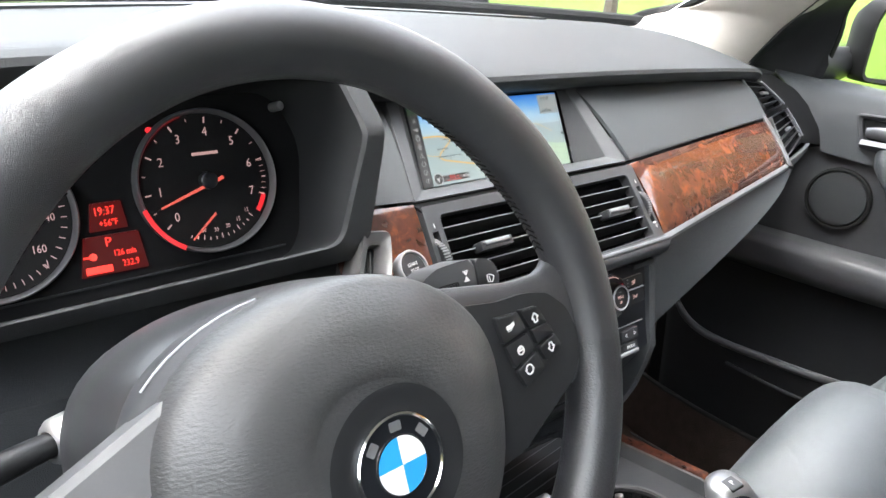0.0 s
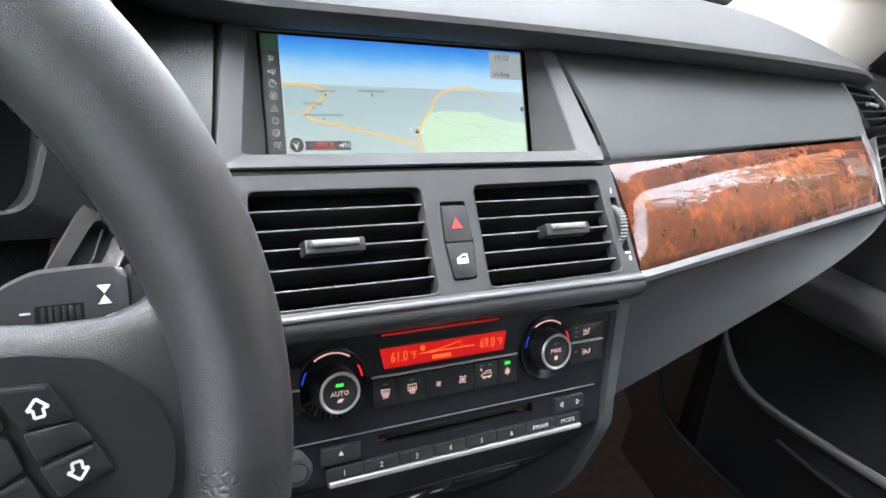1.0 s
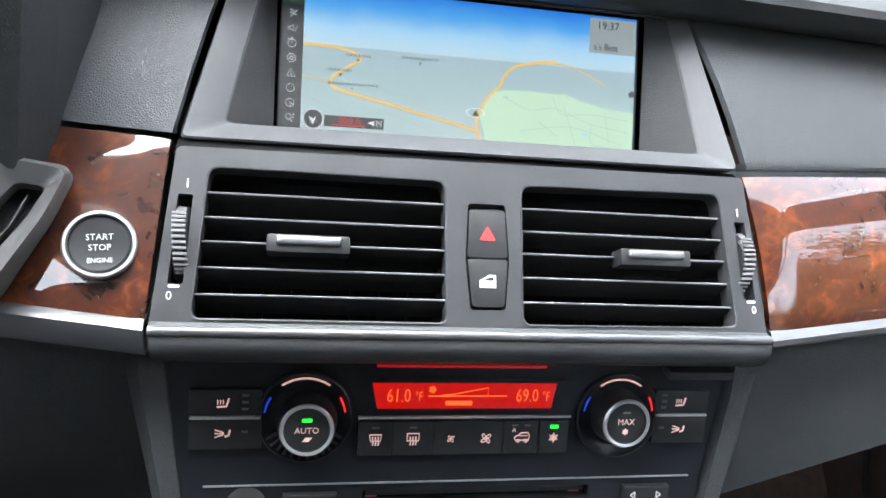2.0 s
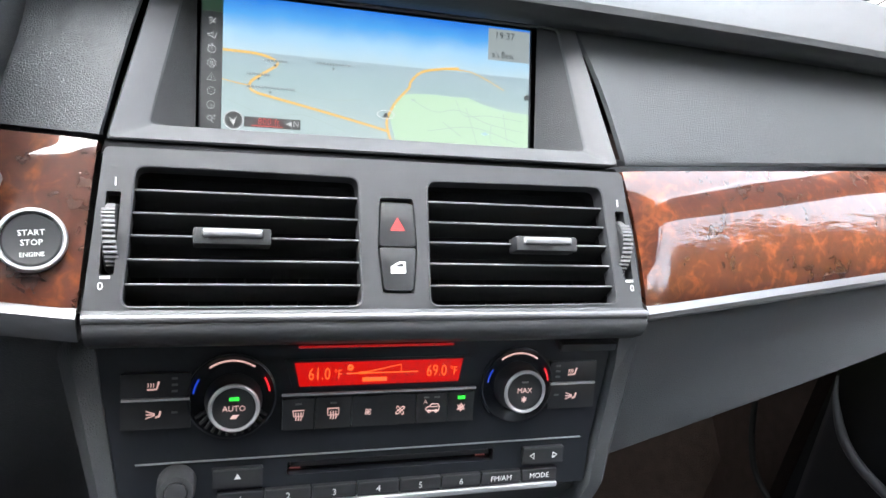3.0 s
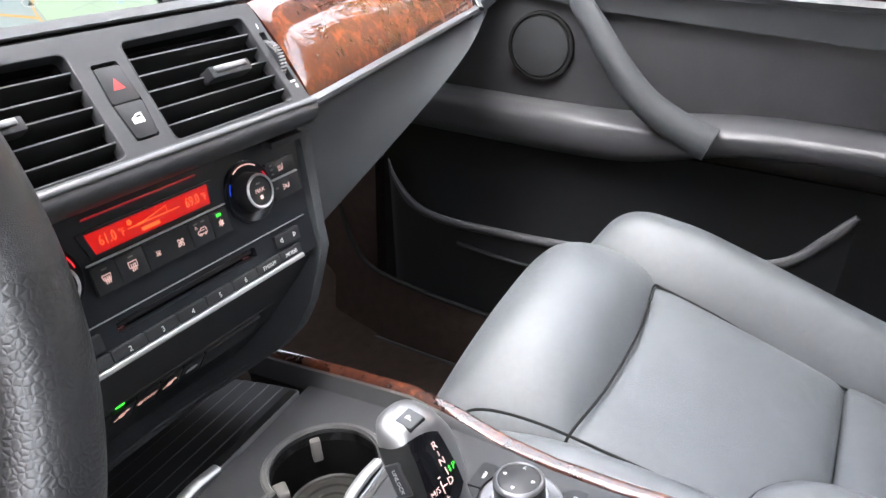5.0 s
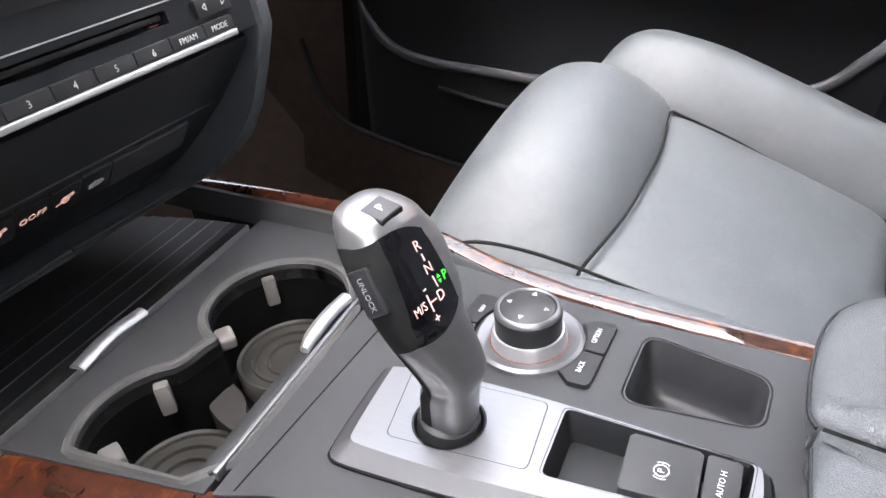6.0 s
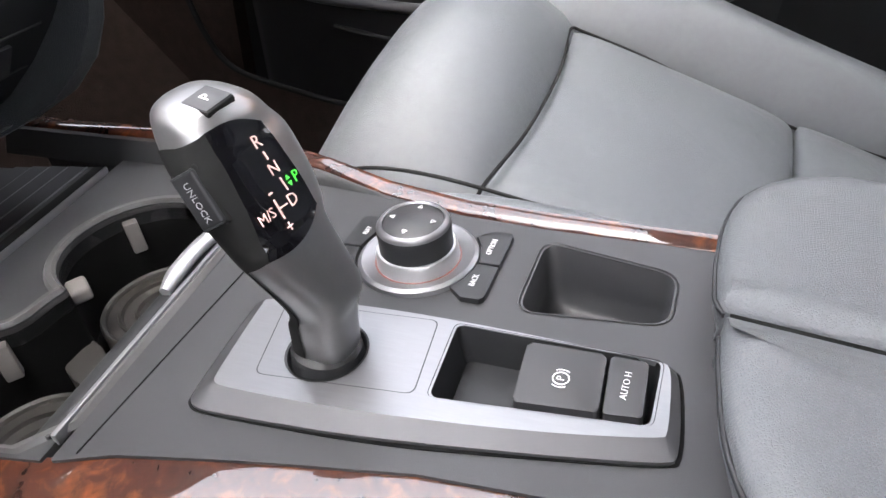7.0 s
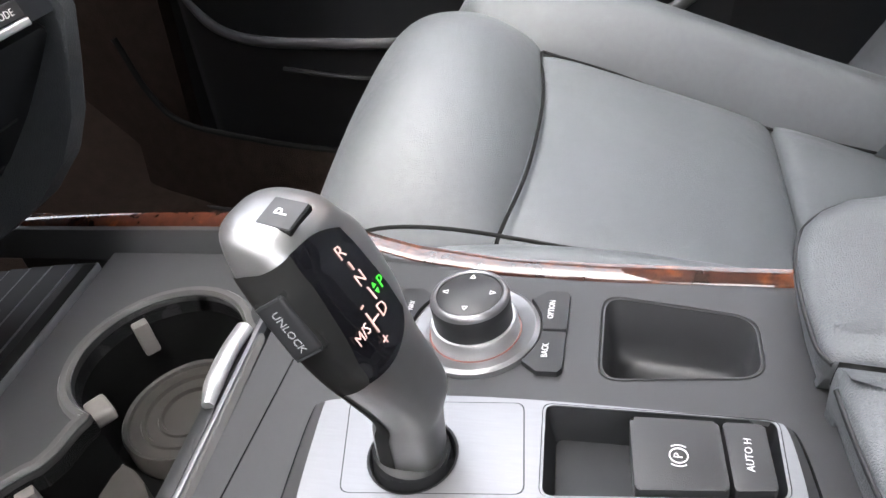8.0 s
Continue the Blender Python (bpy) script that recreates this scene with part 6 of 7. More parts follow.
    wiping = lambda: join(*[prism(ribbon_poly([p, q], 0.0007), 0.0, 0.0004) for p, q in zip(fan, fan[1:])], prism(ribbon_poly([(0.0004, -0.0030), (-0.0018, 0.0016)], 0.0007), 0.0, 0.0004))
    part("symbol", moved(wiping(), Matrix.Translation((0.1445, 0.0268, -0.0690)) @ Matrix.Diagonal((0.8, 0.8, 1, 1))), PRINT, root, "white rear wiper symbol")
    part("symbol", moved(wiping(), Matrix.Translation((0.1602, 0.0312, -0.0685)) @ Matrix.Rotation(radians(-14), 4, "Z") @ Matrix.Diagonal((0.72, 0.72, 1, 1))), PRINT, root, "white automatic wiper symbol")
    root = thing("indicator_stalk", "black indicator stalk out of the column cover", "stalk", SW)
    part("lever", tube(curve([(-0.078, 0.0065, -0.126), (-0.090, 0.006, -0.121), (-0.104, 0.0052, -0.116), (-0.150, 0.000, -0.100)], 4), [0.0060, 0.0060, 0.0060, 0.0060, 0.0062, 0.0064, 0.0066, 0.0068, 0.0070, 0.0072, 0.0074, 0.0074, 0.0070], 14), BLACK, root)
    part("collar", moved(lathe([(0.0125, -0.012), (0.0120, -0.003), (0.0100, 0.0), (0.0070, 0.001), (0.0065, -0.002)], 32), Matrix.Translation((-0.0900, 0.0060, -0.1210)) @ Vector((-0.90, -0.06, 0.35)).to_track_quat("Z", "Y").to_matrix().to_4x4()), SATIN, root, "satin silver collar")


# ---- centre console
CON = plane((0, -0.2, 0.4158), 97.35)


def console():
    root = thing("center_console", "grey plastic centre console between the front seats", "console", CON)
    outer = rounded([(-0.030, -0.260), (0.112, -0.260), (0.114, -0.100), (0.117, -0.062), (0.126, -0.010), (0.132, 0.030), (0.128, 0.056), (-0.078, 0.040), (-0.068, 0.016), (-0.056, -0.035), (-0.043, -0.101)], 0.002)
    pocket = rounded([(0.0500, -0.112), (0.0560, -0.176), (0.0905, -0.176), (0.1030, -0.112)], 0.010, 5)
    recess = rounded([(-0.0125, -0.0945), (-0.0045, -0.1765), (0.0285, -0.1765), (0.0295, -0.0915)], 0.004)
    part("top", holed(outer, [pocket[::-1], recess], -0.006, 0.0), CONS, root, "matt grey console top")
    # storage pocket
    c = Vector((0.075, -0.145))
    def shrunk(poly, k):
        return [c + (Vector(p) - c) * k for p in poly]
    rings = [[(*p, -0.0005) for p in shrunk(pocket, 1.07)], [(*p, 0.0008) for p in shrunk(pocket, 1.05)], [(*p, -0.0008) for p in shrunk(pocket, 1.0)], [(*p, -0.022) for p in shrunk(pocket, 0.95)], [(*p, -0.033) for p in shrunk(pocket, 0.88)], [(*p, -0.036) for p in shrunk(pocket, 0.7)]]
    part("pocket", loft(rings, True, False, True), CONS, root, "open rounded storage pocket", angle=60)
    # flanks and the edge towards the seats
    left = [(-0.105, 0.16), (-0.094, 0.128), (-0.078, 0.040), (-0.066, 0.016), (-0.055, -0.035), (-0.042, -0.101), (-0.031, -0.195), (-0.03, -0.50)]
    rows = [[(u + 0.003, v, -0.002), (u, v, -0.0015)] + [(u - 0.052 * math.sin(radians(a)), v, -0.002 - 0.040 * (1 - math.cos(radians(a)))) for a in (5, 20, 35, 50, 65, 80, 90)] for u, v in left]
    part("wood_rail", loft(rows, False), WOOD, root, "glossy burl wood rail")
    rows = [[(u - 0.051, v, -0.038), (u - 0.054, v, -0.045), (u - 0.056, v, -0.36)] for u, v in left]
    part("flank", loft(rows, False), GREY, root)
    right = [(0.137, 0.30), (0.136, 0.20), (0.136, 0.14), (0.135, 0.08), (0.132, 0.030), (0.126, -0.010), (0.1175, -0.062), (0.1140, -0.110), (0.1115, -0.192), (0.112, -0.50)]
    rows, rows2, rows3 = [], [], []
    for u, v in right:
        k = max(0.0, min(1.0, (v + 0.02) / 0.10))
        hh = 0.014 * k
        rows.append([(u - 0.004, v, -0.004), (u, v, -0.001 + hh * 0.4), (u + 0.004 * k, v, hh - 0.001), (u + 0.006 * k + 0.001, v, hh)])
        rows2.append([(u + 0.006 * k, v, hh - 0.002), (u + 0.006 * k + 0.001, v, hh + 0.0006), (u + 0.006 * k + 0.005, v, hh + 0.003), (u + 0.006 * k + 0.011, v, hh + 0.003), (u + 0.006 * k + 0.015, v, hh - 0.001), (u + 0.006 * k + 0.016, v, hh - 0.006)])
        rows3.append([(u + 0.006 * k + 0.0155, v, hh - 0.003), (u + 0.006 * k + 0.018, v, hh - 0.010), (u + 0.006 * k + 0.022, v, -0.36)])
    part("rail_side", loft(rows, False), CONS, root)
    part("wood_rail", loft(rows2, False), WOOD, root, "thin burl wood rail")
    part("flank", loft(rows3, False), GREY, root)
    part("seam", box(0.124, 0.0006, 0.0004, (-0.010, 0.0315, 0.0002)), VOID, root)
    bpy.context.view_layer.update()
    return root


CUPS = ((0.053, 0.107, 0.0435), (-0.054, 0.097, 0.0430))


def cup_holder():
    root = thing("cup_holder", "double cup holder with grey rubber bottoms, open", "cup holder", CON)
    # one opening like a figure of eight, cut off by the rear strip
    (ax, ay, ar), (bx, by, br) = CUPS
    poly = [(ax + ar * math.cos(radians(a)), ay + ar * math.sin(radians(a))) for a in range(-60, 165, 8)]
    poly += [(0.008, 0.118), (0.003, 0.1195), (-0.012, 0.1205)]
    poly += [(bx + br * math.cos(radians(a)), by + br * math.sin(radians(a))) for a in range(38, 242, 8)]
    poly += [(-0.060, 0.0475), (0.064, 0.0595)]
    poly = [(max(u, -0.0755 - 0.12 * (v - 0.05)), v) for u, v in poly]
    outer = [(-0.079, 0.044), (0.134, 0.062), (0.136, 0.1890), (-0.101, 0.1645), (-0.0945, 0.128)]
    part("tray_top", holed(outer, [poly], -0.012, 0.0), CONS, root, "grey plastic tray")
    n = len(poly)
    wide = []
    for i in range(n):
        p, a, b = Vector(poly[i]), Vector(poly[i - 1]), Vector(poly[(i + 1) % n])
        d = (b - a).normalized()
        p = p + Vector((d.y, -d.x)) * 0.007
        wide.append(Vector((max(p.x, -0.0785 - 0.17 * (p.y - 0.05)), p.y)))
    part("rim", loft([[(*p, -0.0005) for p in wide], [(*p.lerp(Vector(q), 0.3), 0.0022) for p, q in zip(wide, poly)], [(*p.lerp(Vector(q), 0.75), 0.0022) for p, q in zip(wide, poly)], [(*q, -0.001) for q in poly], [(*q, -0.004) for q in poly]], True), RIMM, root, "raised light grey rim", angle=50)
    # walls and floor near-black: the shade down the wells is painted in
    part("well_wall", loft([[(*q, -0.004) for q in poly], [(*q, -0.058) for q in poly]], True), DARKCUP, root, "cup walls darkened for shade")
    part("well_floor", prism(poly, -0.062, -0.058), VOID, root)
    for cx, cy, r in CUPS:
        k = r * 0.84
        part("cup_mat", moved(lathe([(k, -0.056), (k, -0.043), (k * 0.97, -0.0415), (k * 0.92, -0.0425), (k * 0.90, -0.0445), (k * 0.74, -0.0445), (k * 0.72, -0.0432), (k * 0.68, -0.0432), (k * 0.66, -0.0455), (k * 0.50, -0.0455), (k * 0.48, -0.0442), (k * 0.44, -0.0442), (k * 0.42, -0.0465), (0, -0.0465)], 56), Matrix.Translation((cx, cy, 0))), MATRUB, root, "ringed grey rubber mat")
        m = Matrix.Translation((cx, cy, 0)) @ Matrix.Rotation(radians(51), 4, "Z")
        part("grip_tab", moved(box(0.007, 0.0085, 0.021, (r - 0.003, 0, -0.0165), 0.0015), m), LINER, root, "grey rubber grip tab")
    for x, y, a in ((0.024, 0.1245, 146), (0.059, 0.0735, 282), (-0.0735, 0.1125, 156), (-0.038, 0.0615, 292)):
        m = Matrix.Translation((x, y, 0)) @ Matrix.Rotation(radians(a), 4, "Z")
        part("grip_tab", moved(box(0.0110, 0.0160, 0.008, (0.0030, 0, -0.0110), 0.0025, 3), m), LINER, root, "grey rubber grip tab")
    part("divider", prism(rounded([(-0.0110, 0.1190), (0.0105, 0.1195), (0.0070, 0.1090), (0.0020, 0.1010), (-0.0060, 0.0930), (-0.0140, 0.0830), (-0.0210, 0.0850), (-0.0195, 0.0960), (-0.0165, 0.1070)][::-1], 0.002), -0.058, -0.036, 0.003), MATRUB, root, "dark divider between cups")
    # rear strip with the silver pull
    m = Matrix.Translation((0.0, 0.0505, 0)) @ Matrix.Rotation(radians(5.2), 4, "Z")
    part("cover_edge", moved(box(0.200, 0.0026, 0.006, (0.030, 0.0006, 0.0008), 0.0008), m), BEVEL, root, "silver cover edge")
    part("cover_lip", moved(box(0.200, 0.0075, 0.010, (0.030, 0.0070, -0.003), 0.0015), m), BLACK, root)
    part("pull", moved(tube(curve([(0.018, 0.0060, 0.0040), (0.030, 0.0074, 0.0056), (0.050, 0.0078, 0.0060), (0.068, 0.0070, 0.0046)], 5), [(0.0028 + 0.0018 * min(1, i / 5), 0.0030 + 0.0008 * min(1, i / 5)) for i in range(16)], 14), m), SATIN, root, "satin silver pull")
    return root


def roller_cover():
    m = CON @ Matrix.Translation((0.0125, 0.1825, 0.0)) @ Matrix.Rotation(radians(5.9), 4, "Z")
    root = thing("roller_cover", "black slatted roller cover with a silver pull, closed", "roller cover", m)
    for k in range(11):
        v = 0.0120 + 0.0160 * k
        h = -0.003 - 0.00016 * k * k
        rows = [[(x, v - 0.0077, h - 0.001), (x, v - 0.0070, h), (x, v + 0.0070, h), (x, v + 0.0077, h - 0.001), (x, v + 0.0077, h - 0.004), (x, v - 0.0077, h - 0.004)] for x in (-0.128, 0.116)]
        part("slat", loft(rows, True, True, True), BLACK, root)
        # paler strip paints a line highlight along each slat of the cover
        part("slat_highlight", box(0.243, 0.0009, 0.0016, (-0.006, v - 0.0080, h - 0.0002)), BEVEL, root)
    part("end_bar", box(0.226, 0.0092, 0.009, (-0.006, 0.0008, -0.0012), 0.0012), RUBBER, root, "black end bar")
    part("bar_edge", box(0.226, 0.0012, 0.009, (-0.006, -0.0044, -0.0009), 0.0004), BEVEL, root, "lighter strip along the end bar")
    pts = curve([(-0.058, -0.0026, 0.0030), (-0.0300, 0.0000, 0.0042), (-0.003, -0.0018, 0.0030)], 6)
    part("pull", tube(pts, [(0.0052, 0.0034)] * len(pts), 12), SATIN, root, "satin silver pull")
    part("well", box(0.246, 0.19, 0.01, (-0.006, 0.09, -0.034)), VOID, root)


def shifter():
    root = thing("gear_plate", "brushed silver gear selector plate with parking switches", "gear plate", CON)
    outer = [(-0.0405, -0.0060), (-0.0385, -0.035), (-0.0350, -0.075), (-0.0255, -0.135), (-0.0165, -0.1835), (-0.0125, -0.1880), (0.0260, -0.1840), (0.0305, -0.1790), (0.0345, -0.090), (0.0330, -0.035), (0.0260, 0.0065), (0.0225, 0.0090), (-0.0345, 0.0036), (-0.0390, 0.0006)]
    inn = [(-0.0297, -0.0090), (-0.0290, -0.035), (-0.0262, -0.075), (-0.0185, -0.135), (-0.0090, -0.1810), (-0.0060, -0.1830), (0.0265, -0.1805), (0.0285, -0.1760), (0.0320, -0.090), (0.0305, -0.035), (0.0245, 0.0020), (0.0220, 0.0030), (-0.0250, -0.0028), (-0.0287, -0.0048)]
    for _ in range(2):
        outer, inn = [[tuple(Vector(q[i]).lerp(Vector(q[(i + 1) % len(q)]), f)) for i in range(len(q)) for f in (0.25, 0.75)] for q in (outer, inn)]
    recess = rounded([(-0.0125, -0.0945), (-0.0045, -0.1765), (0.0285, -0.1765), (0.0295, -0.0915)], 0.004)
    hole = circle(0.0180, 32, 0.000, -0.0430)
    cg = Vector((0.0, -0.09))
    gap = [cg + (Vector(q_) - cg) * (1 + 0.0016 / (Vector(q_) - cg).length) for q_ in outer]
    part("gap", holed([tuple(q_) for q_ in gap], [[tuple(cg + (Vector(q_) - cg) * 0.97) for q_ in outer]], -0.001, 0.0006), VOID, root, "black gap round the plate")
    # the slope's shade is put into a darker colour
    part("edge", loft([[(x, y, 0.0002) for x, y in outer], [(x, y, 0.0022) for x, y in outer], [(x, y, 0.0058) for x, y in inn]], True), EDGE, root, "sloping edge painted darker for shade")
    bm = holed(inn[::-1], [recess, hole], 0.003, 0.0058)
    part("plate", bm, BRUSH, root, "brushed silver plate")
    sq = rounded([(-0.0200, -0.0190), (-0.0130, -0.0885), (0.0295, -0.0830), (0.0245, -0.0085)], 0.004)
    part("groove", loft([[(*p, 0.0059) for p in sq], [(*(Vector(p) * 0.985 + Vector((0.0001, -0.0007))), 0.0059) for p in sq]], True), TITAN, root)
    part("gaiter", moved(lathe([(0.0182, 0.0062), (0.0172, 0.0060), (0.0165, 0.0030), (0.0158, 0.0), (0.0150, 0.0045), (0.0140, 0.0075), (0.0130, 0.0060), (0.0, 0.0060)], 40), Matrix.Translation((0.000, -0.0430, 0))), BLACK, root, "black collar in the plate")
    # parking brake recess
    c = Vector((0.010, -0.135))
    rk = [[c + (Vector(p) - c) * k for p in recess] for k in (1.03, 1.0, 0.97, 0.93)]
    # black instead of console grey: the recess's shade is painted in
    part("recess", loft([[(*p, 0.0060) for p in rk[0]], [(*p, 0.0052) for p in rk[1]], [(*p, -0.004) for p in rk[2]], [(*p, -0.014) for p in rk[3]]], True, False, True), BLACK, root, "finger recess blackened for shade")
    b = part("parking_brake_switch", prism(rounded([(-0.0078, -0.1265), (-0.0048, -0.1580), (0.0250, -0.1560), (0.0245, -0.1240)], 0.002), -0.010, 0.0078, 0.0018), CONS, root, "grey parking brake switch")
    part("symbol", join(ring_bm(0.0034, 0.0029, 0.0080, -0.1415, 0.0081, 24), ring_bm(0.0048, 0.0044, 0.0080, -0.1415, 0.0081, 8, 145, 215), ring_bm(0.0048, 0.0044, 0.0080, -0.1415, 0.0081, 8, -35, 35)), PRINT, b, "white parking brake symbol")
    lettering("P", 0.0046, (0.0080, -0.1415, 0.0079), PRINT, b)
    h = part("auto_hold_switch", prism(rounded([(-0.0042, -0.1595), (-0.0025, -0.1735), (0.0255, -0.1720), (0.0255, -0.1575)], 0.0015), -0.010, 0.0070, 0.001), CONS, root, "grey hold switch")
    lettering("AUTO H", 0.0038, (0.0115, -0.1655, 0.0071), PRINT, h)

    root = thing("gear_lever", "silver and black electronic gear lever leaning forward", "gear lever")
    # the head leans along lp: u across, v up its axis, w out of the display
    lp = Matrix(((0.993, 0.059, -0.101, -0.0081), (-0.117, 0.503, -0.857, -0.2363), (0.0, 0.862, 0.506, 0.5135), (0, 0, 0, 1)))
    U, V, W = (lp.to_3x3().col[k] for k in range(3))
    table = []
    for v, u0, w0, a, b, shear in ((37.5, 3.4, -16.0, 12.5, 10.0, 0.62), (34, 4.6, -17.6, 17.6, 12.6, 0.62), (26, 5.0, -18.2, 21.4, 12.8, 0.5), (18, 5.0, -17.2, 24.0, 12.2, 0.25), (8, 4.9, -16.8, 24.6, 11.9, 0.08), (-3, 4.8, -16.6, 23.8, 12.0, 0.0), (-13, 4.7, -17.0, 22.0, 12.2, 0.0), (-22, 3.4, -16.6, 18.8, 12.4, 0.0)):
        table.append((lp.translation + V * v / 1000 + U * u0 / 1000 + W * w0 / 1000, U, W, a / 1000, b / 1000, shear))
    for z, k, u0, w0, a, b in ((0.464, 0.35, 2.6, -19.0, 15.6, 13.4), (0.450, 0.7, 2.6, -19.0, 14.0, 13.0), (0.4310, 0.98, 2.2, -18.0, 12.8, 13.2)):
        uk, wk = (U * (1 - k) + Vector((1, 0, 0)) * k).normalized(), (W * (1 - k) + Vector((0, -1, 0)) * k).normalized()
        table.append((Vector((0, -0.2591, z)) + uk * u0 / 1000 + wk * w0 / 1000, uk, wk, a / 1000, b / 1000, 0.0))

    def row(s):
        """The section at a place between the rows of the table, smoothly."""
        s = max(0.0, min(len(table) - 1.001, s))
        i = int(s)
        t = s - i
        p = [table[max(0, min(len(table) - 1, i + k))] for k in (-1, 0, 1, 2)]
        def mix(q):
            return 0.5 * (2 * q[1] + (q[2] - q[0]) * t + (2 * q[0] - 5 * q[1] + 4 * q[2] - q[3]) * t * t + (3 * q[1] - q[0] - 3 * q[2] + q[3]) * t ** 3)
        return [mix([r[k] for r in p]) for k in range(6)]

    e = 2.7

    def skin(s, deg, grow=0.0):
        c, u, w, a, b, shear = row(s)
        q = radians(deg)
        cu, sw = math.cos(q), math.sin(q)
        du = math.copysign(abs(cu) ** (2 / e), cu) * (a + grow)
        dw = math.copysign(abs(sw) ** (2 / e), sw) * (b + grow)
        return c + u * du + w * dw - V * shear * dw

    def front(u, v, grow=0.0):
        """The skin's front where it has the head's own coordinates u, v."""
        lo, hi = 0.2, 7.6
        for _ in range(30):
            s = (lo + hi) / 2
            c, _, _, a, b, shear = row(s)
            k = (lpi @ c)
            dw = b * max(0.0, 1 - abs((u - k.x) / a) ** e) ** (1 / e)
            if k.y - shear * dw > v:
                lo = s
            else:
                hi = s
        return lp @ Vector((u, v, k.z + dw + grow)), s

    lpi = lp.inverted()
    rings = [[skin(10 * i / 66, 360 * j / 48) for j in range(48)] for i in range(67)]
    crown = sum(rings[0], Vector()) / 48
    rings = [[crown.lerp(p, k) + Vector((0, 0, h)) for p in rings[0]] for k, h in ((0.35, 0.0016), (0.75, 0.0012))] + rings
    part("grip", loft(rings, True, True, True), LEVER, root, "satin silver grip", angle=75)
    part("boot", loft([[(0.0012 + a_ * math.cos(radians(9 * j)), -0.2414 + b_ * math.sin(radians(9 * j)), z_) for j in range(40)] for z_, a_, b_ in ((0.416, 0.0160, 0.0165), (0.421, 0.0158, 0.0163), (0.4235, 0.0148, 0.0154), (0.427, 0.0152, 0.0158), (0.4298, 0.0146, 0.0150), (0.4315, 0.0120, 0.0125))], True, False, True), BLACK, root, "black rubber boot")

    # glossy display on the front
    def left_edge(g):
        return -0.0092 - 0.0050 * g, 0.0275 - 0.0480 * g

    def right_edge(g):
        return 0.0130 + 0.0024 * math.sin(math.pi * min(1, g * 0.62)), 0.0212 - 0.0355 * g

    rings = []
    for i in range(25):
        f = i / 24
        ring = []
        for k in range(31):
            g = k / 30
            (u0, v0), (u1, v1) = left_edge(g), right_edge(g)
            v = v0 + (v1 - v0) * f + 0.0022 * math.sin(math.pi * f) * ((1 - g) ** 6 - 1.4 * g ** 6)
            ring.append(front(u0 + (u1 - u0) * f, v, 0.0005)[0])
        rings.append(ring)
    disp = part("selector_display", loft(rings, False), GLOSS, root, "glossy black selector display", angle=75)
    # matt cover round the left side, and its strip down the neck
    cols = []
    for i in range(17):
        f = i / 16
        col = []
        for j in range(31):
            g = j / 30
            u, v = left_edge(g)
            p, s0 = front(u, v, 0.0006)
            s = s0 + f * ((2.15 - s0) * (1 - g) ** 2 + (7.2 - s0) * g * g * 0.5)
            c, uu, ww, a, b, _ = row(s)
            x = max(-1.0, min(1.0, (u - (lpi @ c).x) / a))
            d0 = math.degrees(math.acos(math.copysign(abs(x) ** (e / 2), x)))
            col.append(p if i == 0 else skin(s, d0 + (212 - d0) * f, 0.0006))
        cols.append(col)
    part("side_cover", loft(cols, False), RUBBER, root, "matt black side cover", angle=75)
    part("neck_strip", loft([[skin(6.6 + 3.3 * j / 20, 186 + 30 * i / 6 + 4 * (1 - j / 20), 0.0005) for j in range(21)] for i in range(7)], False), RUBBER, root, "black strip down the neck", angle=75)
    um = Matrix(((-0.140, 0.160, -0.977, -0.0249), (-0.571, -0.818, -0.052, -0.2163), (-0.808, 0.551, 0.206, 0.5142), (0, 0, 0, 1)))
    part("button_surround", moved(box(0.0226, 0.0126, 0.005, (0, 0, -0.0022), 0.0018, 3), um), RUBBER, root, "black surround of the button")
    ub = part("unlock_button", moved(box(0.0204, 0.0106, 0.006, (0, 0, -0.0010), 0.0016, 3), um), BLACK, root, "black unlock button")
    # highlights on the button's two ends, put into lighter strips
    part("button_edge", moved(box(0.0008, 0.0096, 0.0016, (-0.0098, 0, 0.0012), 0.0003), um), TITAN, ub, "upper edge highlight painted lighter")
    part("button_edge", moved(box(0.0007, 0.0096, 0.0016, (0.0100, 0, 0.0010), 0.0003), um), TITAN, ub, "lower edge highlight painted lighter")
    lettering("UNLOCK", 0.0036, (0.0005, 0, 0.0021), PALE, ub, m=um)
    for body, x, y, s_, mm_ in (("R", 0.0054, 0.0162, 0.0068, PRINTR), ("N", 0.0058, 0.0055, 0.0064, PRINTR), ("D", 0.0058, -0.0071, 0.0066, PRINTR), ("P", 0.0126, -0.0012, 0.0062, GREEN), ("M/S", -0.0076, -0.0066, 0.0054, PRINTR), ("-", -0.0014, 0.0000, 0.0080, PRINTR), ("+", -0.0018, -0.0141, 0.0066, PRINTR)):
        z = max((lpi @ front(x + d, y + h, 0.0007)[0]).z for d in (-0.003, 0.003) for h in (-0.002, 0.002))
        lettering(body, s_, (x, y, z), mm_, disp, m=lp)
    lines = (((0.0055, 0.0124), (0.0056, 0.0092)), ((0.0058, 0.0018), (0.0062, -0.0034)), ((-0.0016, -0.0030), (-0.0017, -0.0108)), ((-0.0016, -0.0068), (0.0026, -0.0070)))
    flat = (lpi @ front(0.004, 0.0, 0.0004)[0]).z
    part("gate_lines", moved(join(*[prism(ribbon_poly(q_, 0.0005), flat, flat + 0.0005) for q_ in lines]), lp), PRINTR, disp)
    flat = (lpi @ front(0.0088, -0.001, 0.0003)[0]).z
